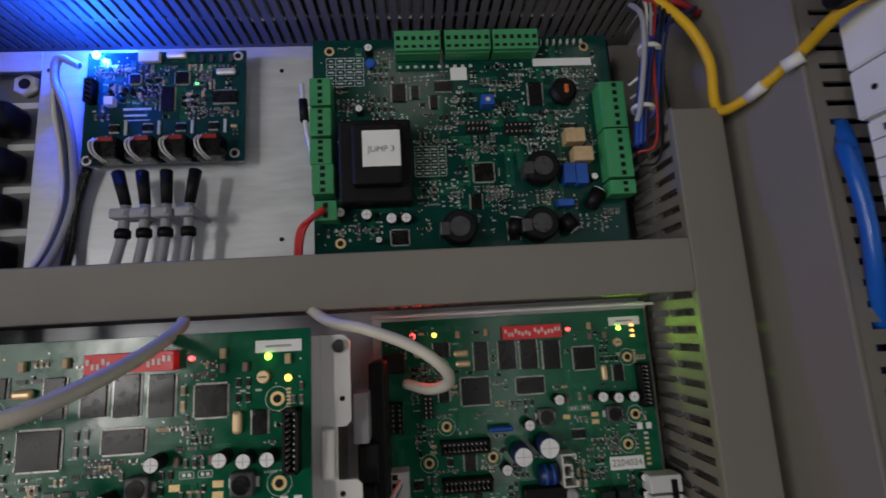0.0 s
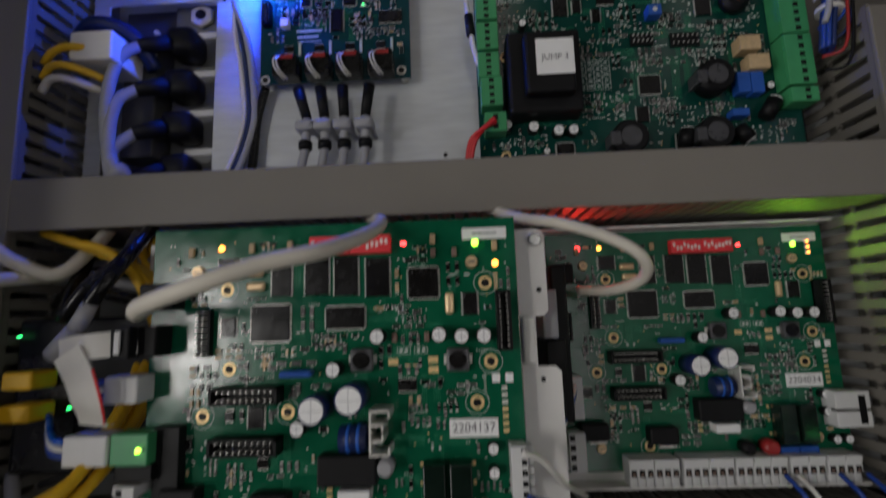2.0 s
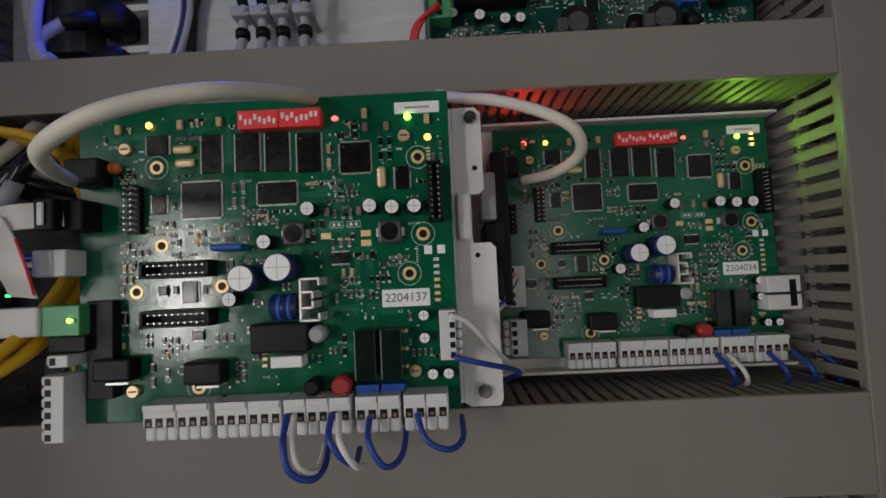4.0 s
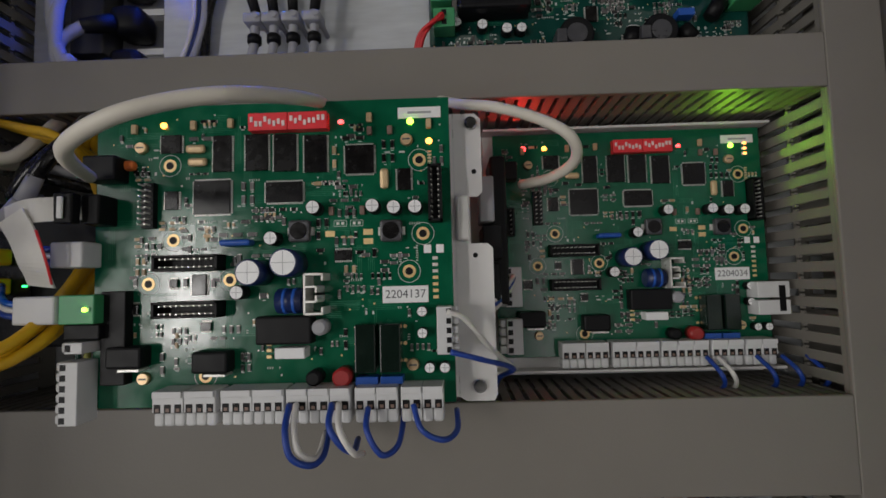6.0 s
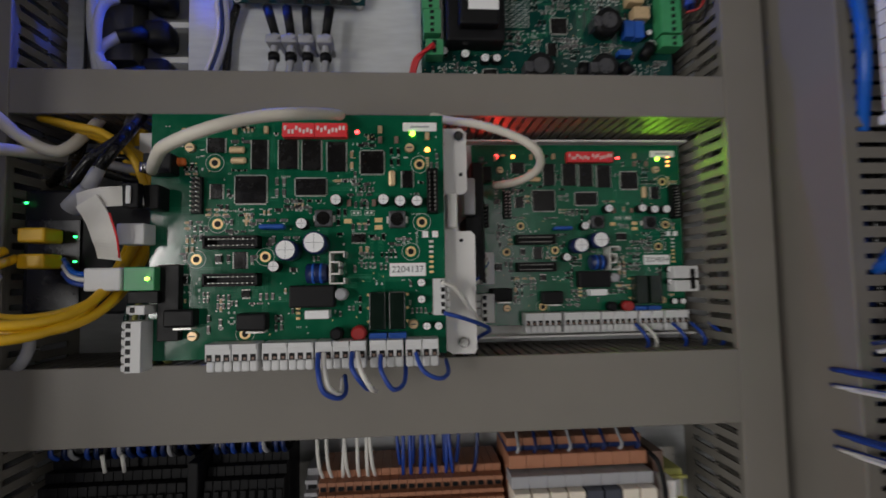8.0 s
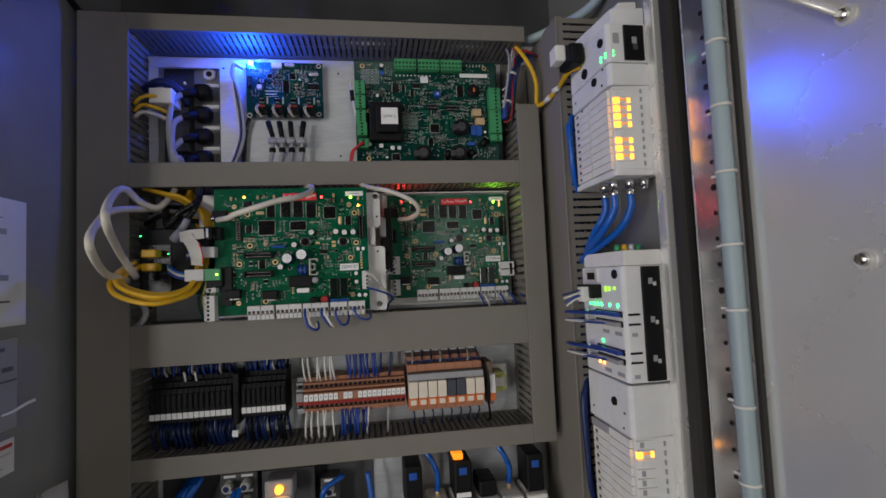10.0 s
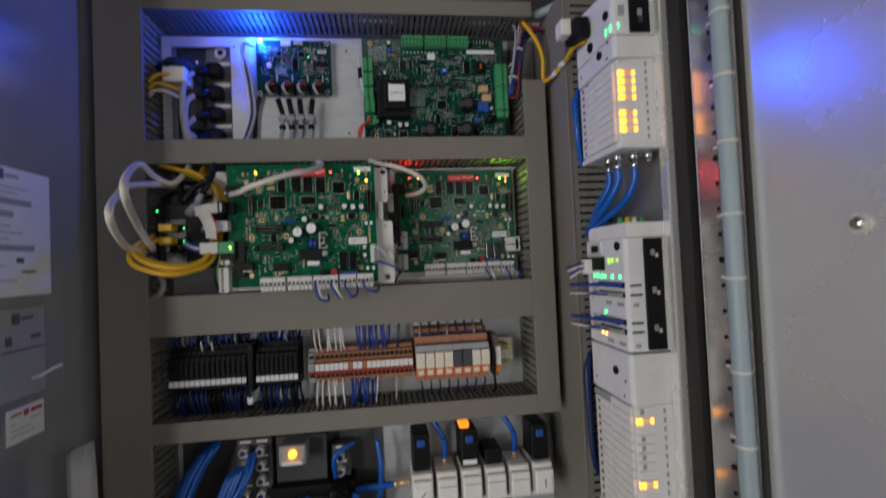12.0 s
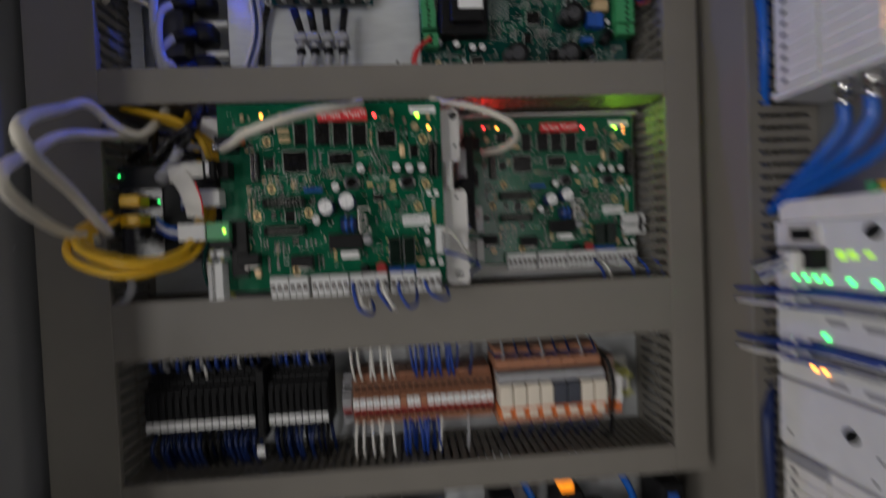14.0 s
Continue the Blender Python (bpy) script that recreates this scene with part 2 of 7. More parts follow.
slab("mounting_plate", -0.304, 0.34, PLATE, PLATE + 0.003, 1.02, 1.81, "plate", "galvanised steel mounting plate at the back of the enclosure", "panel")
slab("wall_back", -0.34, 0.40, 0.12, 0.13, 0.98, 2.05, "darksteel", "dark steel back wall of the enclosure")
slab("ceiling_enclosure", -0.34, 0.40, -0.165, 0.12, 1.955, 1.965, "darksteel", "dark steel roof of the enclosure", "ceiling")
slab("floor_enclosure", -0.34, 0.40, -0.165, 0.12, 1.0, 1.01, "darksteel", "dark steel floor of the enclosure", "floor")
slab("wall_left", -0.345, -0.306, -0.165, 0.12, 0.98, 2.05, "sidesteel", "grey satin steel side wall with papers stuck on it")
slab("wall_right", 0.345, 0.352, -0.150, 0.12, 1.0, 1.955, "painted", "grey painted steel side wall carrying the modules")
slab("door_frame", 0.3365, 0.352, -0.166, -0.1515, 0.98, 2.05, "steel", "bare steel front edge of the enclosure", "frame", 0.002)
slab("door_seal", 0.3415, 0.3605, -0.182, -0.1665, 0.98, 2.05, "rubber", "black rubber door seal, slightly worn", "seal", 0.006)
slab("frame_left", -0.345, -0.302, -0.172, -0.1655, 0.98, 2.05, "steel", "bare steel front edge of the enclosure", "frame", 0.002)
slab("wall_right_outer", 0.3525, 0.40, -0.150, 0.12, 0.98, 2.05, "darksteel", "outer steel side of the enclosure")

# unseen room shell added behind the camera; its dark walls limit bounce light
slab("floor", -2.6, 2.6, -3.0, 1.0, -0.05, 0.0, "wall", "unseen room floor, added to close the scene", "floor")
slab("ceiling", -2.6, 2.6, -3.0, 1.0, 2.75, 2.80, "wall", "unseen room ceiling, added to close the scene", "ceiling")
slab("wall_north", -2.6, 2.6, 1.0, 1.05, 0.0, 2.75, "wall", "unseen dark room wall, added to limit bounce light")
slab("wall_west", -2.65, -2.6, -3.0, 1.0, 0.0, 2.75, "wall", "unseen dark room wall, added to limit bounce light")
slab("wall_east", 2.6, 2.65, -3.0, 1.0, 0.0, 2.75, "wall", "unseen dark room wall, added to limit bounce light")
slab("wall_south", -2.6, 2.6, -3.05, -3.0, 0.0, 2.75, "wall", "unseen dark room wall, added to limit bounce light")

# the open door on the right, turned outwards
DOOR = Matrix.Translation((0.353, -0.187, 0)) @ Matrix.Rotation(radians(-84.5), 4, "Z")    # local x runs along the door, y outwards


def door_part(name, bm, material, parent, label=""):
    ob = part(name, bm, material, parent, label)
    return ob


door = thing("door_1", "open stainless steel enclosure door, brushed and dented", "door", kind="structure")
door.matrix_world = DOOR
door_part("panel", box(B(), 0, 1.2, 0.0, 0.004, 0.95, 2.05), "steel", door)
bm = B()
box(bm, 0.005, 0.037, -0.003, -0.0005, 0.95, 2.05, 0.0008)
rail = door_part("perforated_rail", bm, "polished", door, "polished perforated steel rail along the hinge side")
for i in range(44):
    z = 0.97 + i * 0.0235
    door_part("rail_hole", rod(B(), (0.0282, -0.0036, z), (0.0282, -0.0031, z), 0.0030 if i % 4 == 0 else 0.0021, seg=10), "black", rail)
# Raised dark strip stands in for the conduit's shadow and dark reflection.
door_part("conduit_shadow", box(B(), 0.0575, 0.0635, -0.0045, -0.0005, 0.95, 2.05, 0.0015), "rubber", door, "dark strip put in as the shadow beside the conduit")

# ---- cable ducts ----
def duct(name, x0, x1, z0, z1, upright, label, cover=None, pitch=0.0075, gap=0.0028, tilt=0.0):
    """A slotted wiring duct: a cover in front and two slotted side walls that reach back to the plate."""
    ob = thing("cable_duct", label, "cable duct", "wiring ducts", ((x0 + x1) / 2, PLATE, (z0 + z1) / 2))
    off = Vector(ob.location)
    c0, c1 = cover or ((z0, z1) if upright else (x0, x1))
    bm = B()
    if upright:
        box(bm, x0, x1, 0, 0.003, c0, c1, 0.0008)
    else:
        box(bm, x0, x1, 0, 0.003, z0, z1, 0.0008)
    bm.transform(Matrix.Translation(-off))
    part("cover", bm, "duct", ob)
    for s in (0, 1):
        bm = B()
        a, b = (z0, z1) if upright else (x0, x1)
        n = int((b - a) / pitch)
        w = (x0 + 0.0012, x0 + 0.003) if s == 0 else (x1 - 0.003, x1 - 0.0012)
        if not upright:
            w = (z0 + 0.0012, z0 + 0.003) if s == 0 else (z1 - 0.003, z1 - 0.0012)
        boxes = []
        for i in range(n):
            p = a + (b - a) * i / n
            q = a + (b - a) * (i + 1) / n
            m = (p + q) / 2
            spans = [(p + gap / 2, q - gap / 2, 0.0076, 0.033), (p + gap / 2, q - gap / 2, 0.0355, PLATE - 0.012)]
            spans.append((p, q, PLATE - 0.012, PLATE - 0.001))
            spans.append((p + gap * 0.15, q - gap * 0.15, 0.033, 0.0355))
            spans.append((p, q, 0.0031, 0.0075))
            for e0, e1, y0, y1 in spans:
                boxes.append((w[0], w[1], y0, y1, e0, e1) if upright else (e0, e1, y0, y1, w[0], w[1]))
        quads(bm, boxes)
        bm.transform(Matrix.Translation(-off))
        part("slotted_side", bm, "duct_in", ob)
    return ob


duct("d", -0.297, -0.241, 0.93, 1.80, True, "grey slotted wiring duct with a plain cover, upright beside the boards", pitch=0.010, gap=0.0042)
duct("d", 0.241, 0.272, 1.243, 1.694, True, "grey slotted upright wiring duct, its cover missing at the top", cover=(1.243, 1.692), pitch=0.010, gap=0.0042)
duct("d", -0.241, 0.258, 1.779, 1.80, False, "grey slotted wiring duct along the top, lit blue from below")
duct("d", -0.241, 0.241, 1.585, 1.615, False, "grey slotted wiring duct between the upper boards")
duct("d", -0.241, 0.241, 1.372, 1.422, False, "broad grey slotted wiring duct below the control boards")
duct("d", -0.241, 0.241, 1.243, 1.268, False, "grey slotted wiring duct below the terminal row")

# ducts on the side wall and on the enclosure floor, their slotted sides towards the door
def wall_duct(x0, x1, y0, y1, z0, z1, upright, label):
    ob = thing("cable_duct", label, "cable duct", "wiring ducts", ((x0 + x1) / 2, (y0 + y1) / 2, z0))
    off = Matrix.Translation(-Vector(ob.location))
    bm = B()
    if upright:
        box(bm, x0, x0 + 0.003, y0 - 0.001, y1, z0, z1, 0.0008)
    else:
        box(bm, x0, x1, y0 - 0.001, y1, z1 - 0.003, z1, 0.0008)
    bm.transform(off)
    part("cover", bm, "duct", ob)
    bm, boxes = B(), []
    a, b = (z0, z1) if upright else (x0, x1)
    n = int((b - a) / 0.0098)
    for i in range(n):
        p, q = a + (b - a) * i / n, a + (b - a) * (i + 1) / n
        spans = [(p + 0.0016, q - 0.0016, 0.010, 0.88), (p, q, 0.0031, 0.010), (p, q, 0.88, 1.0)]
        for e0, e1, h0, h1 in spans:
            if upright:
                w = x1 - x0
                boxes.append((x0 + (h0 if h0 < 0.05 else w * h0), x0 + (h1 if h1 < 0.05 else w * h1), y0, y0 + 0.002, e0, e1))
            else:
                w = z1 - z0
                boxes.append((e0, e1, y0, y0 + 0.002, z1 - (h1 if h1 < 0.05 else w * h1), z1 - (h0 if h0 < 0.05 else w * h0)))
    quads(bm, boxes)
    bm.transform(off)
    part("slotted_side", bm, "duct", ob)
    return ob


side_duct = wall_duct(0.283, 0.3445, -0.045, 0.07, 1.068, 1.79, True, "grey slotted wiring duct on the side wall behind the modules")
wall_duct(0.038, 0.335, -0.045, 0.07, 1.011, 1.068, False, "deep grey slotted wiring duct lying on the enclosure floor")
# Dark cables added inside the side duct so that its slots read dark.
for i in range(10):
    rnd = random.Random(50 + i)
    x, y = 0.293 + 0.0095 * (i % 5), -0.031 + 0.022 * (i // 5)
    bm = tube(B(), [(x + rnd.uniform(-0.002, 0.002), y + rnd.uniform(-0.003, 0.003), 1.08 + k * 0.118) for k in range(7)], 0.0052, 7, 4)
    bm.transform(Matrix.Translation(-Vector(side_duct.location)))
    part("dark_fill_cable", bm, ("black", "navy", "chip")[i % 3], side_duct)
# upper board's own plate, with a cut-out on one side
bm = B()
box(bm, -0.150, 0.227, 0.0445, 0.046, 1.617, 1.766, 0.0004)
box(bm, -0.2375, -0.150, 0.0445, 0.046, 1.752, 1.766, 0.0004)
box(bm, -0.2375, -0.226, 0.0445, 0.046, 1.617, 1.752, 0.0004)
ob = thing("backing_plate", "galvanised sheet steel plate with a cut-out, behind the upper boards", "metal plate", place=(0, 0.046, 1.617))
bm.transform(Matrix.Translation(-Vector(ob.location)))
part("sheet", bm, "plate", ob)
for x, z in ((0.004, 1.633), (-0.134, 1.634), (0.004, 1.748), (-0.145, 1.752)):
    bm = rod(B(), (x, 0.0440, z), (x, 0.0446, z), 0.0014, seg=10)
    bm.transform(Matrix.Translation(-Vector(ob.location)))
    part("screw_hole", bm, "black", ob)
for x, z in ((-0.14, 1.70), (0.0, 1.64), (0.1, 1.757), (-0.01, 1.757), (0.22, 1.70)):
    bm = rod(B(), (x, 0.0461, z), (x, PLATE - 0.0005, z), 0.004, seg=8)
    bm.transform(Matrix.Translation(-Vector(ob.location)))
    part("spacer", bm, "tin", ob)


# ---- circuit boards ----
def P(u, v, h=0.0):
    """A place on a board: millimetres to the right, down, and out of it."""
    return (u / 1000, -h / 1000, -v / 1000)


def chunk(bm, u, v, w, d, h0, h1, bevel=0.0):
    return box(bm, (u - w / 2) / 1000, (u + w / 2) / 1000, -h1 / 1000, -h0 / 1000, -(v + d / 2) / 1000, -(v - d / 2) / 1000, bevel)


def words(text, size, place, parent, material="ink", turn=(90, 0, 0)):
    data = bpy.data.curves.new("lettering", "FONT")
    data.body, data.size, data.align_x, data.align_y = text, size, "CENTER", "CENTER"
    tmp = bpy.data.objects.new("lettering", data)
    me = bpy.data.meshes.new_from_object(tmp)
    bpy.data.objects.remove(tmp)
    me.materials.append(M[material])
    ob = new("lettering", me)
    ob.parent = parent
    ob.matrix_basis = pose(*place, *turn)
    return ob


def chip(parent, u, v, w, d, legs="ud", name="chip", h=1.6):
    ob = part(name, chunk(B(), u, v, w, d, 0.15, h, 0.00025), "chip", parent)
    bm, bits = B(), []
    step = 0.95
    if "u" in legs:
        n = max(3, int(w / step))
        for i in range(n):
            x = u - w / 2 + (i + 0.5) * w / n
            for s in (-1, 1):
                z = v + s * (d / 2 + 0.35)
                bits.append(((x - 0.24) / 1000, (x + 0.24) / 1000, -0.0008, -0.00005, -(z + 0.5) / 1000, -(z - 0.5) / 1000))
    if "l" in legs:
        n = max(3, int(d / step))
        for i in range(n):
            z = v - d / 2 + (i + 0.5) * d / n
            for s in (-1, 1):
                x = u + s * (w / 2 + 0.35)
                bits.append(((x - 0.5) / 1000, (x + 0.5) / 1000, -0.0008, -0.00005, -(z + 0.24) / 1000, -(z - 0.24) / 1000))
    quads(bm, bits)
    part("pin_row", bm, "tin", ob)
    part("pin_mark", rod(B(), P(u - w * 0.36, v - d * 0.36, h - 0.05), P(u - w * 0.36, v - d * 0.36, h + 0.03), 0.0004, seg=8), "ink", ob)
    return ob


def capacitor(parent, u, v, r, h, sleeve="black"):
    ob = part("capacitor", rod(B(), P(u, v, 0.2), P(u, v, h), r / 1000, seg=20, bevel=0.0004), sleeve, parent)
    top = rod(B(), P(u, v, h), P(u, v, h + 0.15), r * 0.88 / 1000, seg=20)
    part("aluminium_top", top, "captop", ob)
    bm = B()
    box(bm, (u - r * 0.8) / 1000, (u + r * 0.8) / 1000, -(h + 0.2) / 1000, -(h + 0.14) / 1000, -(v + 0.12) / 1000, -(v - 0.12) / 1000)
    box(bm, (u - 0.12) / 1000, (u + 0.12) / 1000, -(h + 0.2) / 1000, -(h + 0.14) / 1000, -(v + r * 0.8) / 1000, -(v - r * 0.8) / 1000)
    part("vent_score", bm, "greywire", ob)
    return ob


def led(parent, u, v, material, r=1.4):
    bm = chunk(B(), u, v, 3.4, 1.8, 0.1, 0.7, 0.0001)
    ob = part("led", bm, "label", parent)
    part("lens", rod(B(), P(u, v, 0.7), P(u, v, 1.7), r / 1000, r * 0.8 / 1000, seg=12, bevel=0.0003), material, ob)
    return ob


def washer(u, v, r0, r1, seg=28):
    """A thin printed circle round a hole."""
    bm = B()
    loops = [[bm.verts.new(P(u + r * math.cos(2 * math.pi * k / seg), v + r * math.sin(2 * math.pi * k / seg), 0.05)) for k in range(seg)] for r in (r0, r1)]
    for k in range(seg):
        bm.faces.new((loops[0][k], loops[1][k], loops[1][(k + 1) % seg], loops[0][(k + 1) % seg]))
    return bm


def ring(parent, u, v, material="gold"):
    ob = part("mounting_ring", rod(B(), P(u, v, 0), P(u, v, 0.25), 0.0032, seg=20), material, parent)
    part("hole", rod(B(), P(u, v, 0.25), P(u, v, 0.3), 0.0019, seg=14), "black", ob)


def terminal(parent, u, v, w, ways, h=13.0, depth=15.0, material="term", name="terminal_block", side=""):
    """A screwless terminal block; its openings face out of the board. side: 'l' or 'r' turns the row upright."""
    ob = part(name, B(), material, parent)
    bm, step = B(), w / ways
    if not side:
        chunk(bm, u, v - depth * 0.18, w, depth * 0.64, 0.2, h, 0.0004)
        chunk(bm, u, v - depth * 0.40, w * 0.94, depth * 0.2, h - 1.5, h + 1.2, 0.0003)
        for i in range(ways):
            x = u - w / 2 + (i + 0.5) * step
            part("lever", chunk(B(), x, v + depth * 0.36, step * 0.985, depth * 0.42, 0.8, h - 1.2, 0.0012), material, ob)
            o = part("wire_opening", chunk(B(), x, v + depth * 0.02, step * 0.66, depth * 0.26, h - 0.3, h + 0.08), "black", ob)
            part("clamp", chunk(B(), x, v + depth * 0.06, step * 0.34, depth * 0.10, h + 0.05, h + 0.14), "brown2", o)
    else:
        s = -1 if side == "l" else 1
        chunk(bm, u - s * depth * 0.15, v, depth * 0.7, w, 0.2, h, 0.0004)
        for i in range(ways):
            z = v - w / 2 + (i + 0.5) * step
            part("lever", chunk(B(), u + s * depth * 0.34, z, depth * 0.32, step * 0.94, 0.8, h - 2.5, 0.0012), material, ob)
            part("wire_opening", chunk(B(), u + s * depth * 0.05, z, depth * 0.22, step * 0.6, h - 0.3, h + 0.08), "black", ob)
    old = ob.data
    bm.to_mesh(old)
    bm.free()
    return ob


def scatter(parent, w, d, taken, count, seed, u0=3.0, v0=3.0, extra=1.0, kinds=("smd", "smd", "smd", "chip", "chip", "silk", "ceramic")):
    """The many tiny parts that nobody counts: resistors, pads, marks, tracks and vias, kept off the larger parts."""
    rnd = random.Random(seed)
    bins = {"smd": [], "ceramic": [], "tin": [], "silk": [], "chip": [], "gold": []}

    def free(u, v, m):
        return all(abs(u - a) > b / 2 + m or abs(v - c) > e / 2 + m for a, c, b, e in taken)

    made = 0
    while made < count:
        cu, cv = rnd.uniform(u0 + 4, w - 6), rnd.uniform(v0 + 4, d - 8)
        rows, cols = rnd.randint(1, 2), rnd.choice((1, 1, 2, 2, 3, 4))
        tall = rnd.random() < 0.5
        k0 = rnd.uniform(0.8, 1.7)
        du, dv = (2.6 * k0, 4.2 * k0) if tall else (4.2 * k0, 2.6 * k0)
        kind = rnd.choice(kinds)
        for i in range(rows):
            for j in range(cols):
                u, v = cu + j * du, cv + i * dv
                if not (u0 < u < w - 3 and v0 < v < d - 3 and free(u, v, 1.2)):
                    continue
                a, b = (1.1 * k0, 2.3 * k0) if tall else (2.3 * k0, 1.1 * k0)
                if kind == "silk":
                    bins["silk"].append((u, v, a * 0.7, b * 0.5, 0.0, 0.06))
                else:
                    bins[kind].append((u, v, a, b, 0.05, rnd.uniform(0.6, 1.2)))
                    k = (0, b / 2) if tall else (a / 2, 0)
                    for s in (-1, 1):
                        bins["tin"].append((u + s * k[0], v + s * k[1], 1.1 * k0 if tall else 0.5, 0.5 if tall else 1.1 * k0, 0.0, 0.7))
                    if rnd.random() < 0.5:
                        bins["silk"].append((u, v + dv * 0.42, 1.6, 0.5, 0.0, 0.06))
                made += 1
    for i in range(int(count * 0.5)):
        u, v = rnd.uniform(u0, w - 3), rnd.uniform(v0, d - 3)
        if free(u, v, 0.6):
            bins["gold" if rnd.random() < 0.4 else "tin"].append((u, v, 0.7, 0.7, 0.0, 0.08))
    for i in range(int(count * 0.22)):
        u, v, n = rnd.uniform(u0 + 2, w - 14), rnd.uniform(v0 + 2, d - 5), rnd.randint(2, 7)
        upright = rnd.random() < 0.3
        for k in range(n):
            a, b = (u, v + k * 1.15) if upright else (u + k * 1.15, v)
            if free(a, b, 0.8) and a < w - 3 and b < d - 3 and rnd.random() < 0.9:
                bins["silk"].append((a, b, 0.45 if not upright else 1.1, 1.1 if not upright else 0.45, 0.0, 0.04))
    names = {"smd": "small_resistors", "ceramic": "ceramic_capacitors", "tin": "solder_joints", "silk": "printed_marks", "chip": "tiny_chips", "gold": "plated_vias"}
    for k, v in bins.items():
        bm = quads(B(), [((a - c / 2) / 1000, (a + c / 2) / 1000, -h1 / 1000, -h0 / 1000, -(b + e / 2) / 1000, -(b - e / 2) / 1000) for a, b, c, e, h0, h1 in v])
        tagged(part(names[k], bm, k, parent), kind="stuff")
    # tracks that show through the solder mask
    bits = []
    for i in range(int(70 * extra)):
        u, v, n, up = rnd.uniform(u0, w - 30), rnd.uniform(v0, d - 20), rnd.randint(2, 6), rnd.random() < 0.45
        length = rnd.uniform(6, 26)
        for j in range(n):
            a, b = (u + j * 0.9, v) if up else (u, v + j * 0.9)
            c, e = (0.35, length) if up else (length, 0.35)
            if b + e < d - 2 and a + c < w - 2:
                bits.append((a / 1000, (a + c) / 1000, -0.00003, 0, -(b + e) / 1000, -b / 1000))
    tagged(part("copper_tracks", quads(B(), bits), "track", parent), kind="stuff")


def header(parent, u, v, w, d, cols, rows, h=8.0, shroud=False):
    bm = B()
    if shroud:
        for a in ((u, v - d / 2 + 0.5, w, 1.0), (u, v + d / 2 - 0.5, w, 1.0), (u - w / 2 + 0.6, v, 1.2, d), (u + w / 2 - 0.6, v, 1.2, d)):
            chunk(bm, *a, 0.1, h)
        chunk(bm, u, v, w, d, 0.1, 1.5)
    else:
        chunk(bm, u, v, w, d, 0.1, h * 0.4, 0.0002)
    ob = part("pin_header", bm, "black", parent)
    pins = []
    for i in range(cols):
        for j in range(rows):
            x = u - w / 2 + (i + 0.5) * w / cols if not shroud or cols < 3 else u - w * 0.4 + i * w * 0.8 / (cols - 1)
            z = v - d / 2 + (j + 0.5) * d / rows if not shroud or rows < 3 else v - d * 0.42 + j * d * 0.84 / (rows - 1)
            pins.append(((x - 0.32) / 1000, (x + 0.32) / 1000, -(h - 1.0) / 1000, -0.001, -(z + 0.32) / 1000, -(z - 0.32) / 1000))
    part("pin_row", quads(B(), pins), "tin", ob)
    return ob


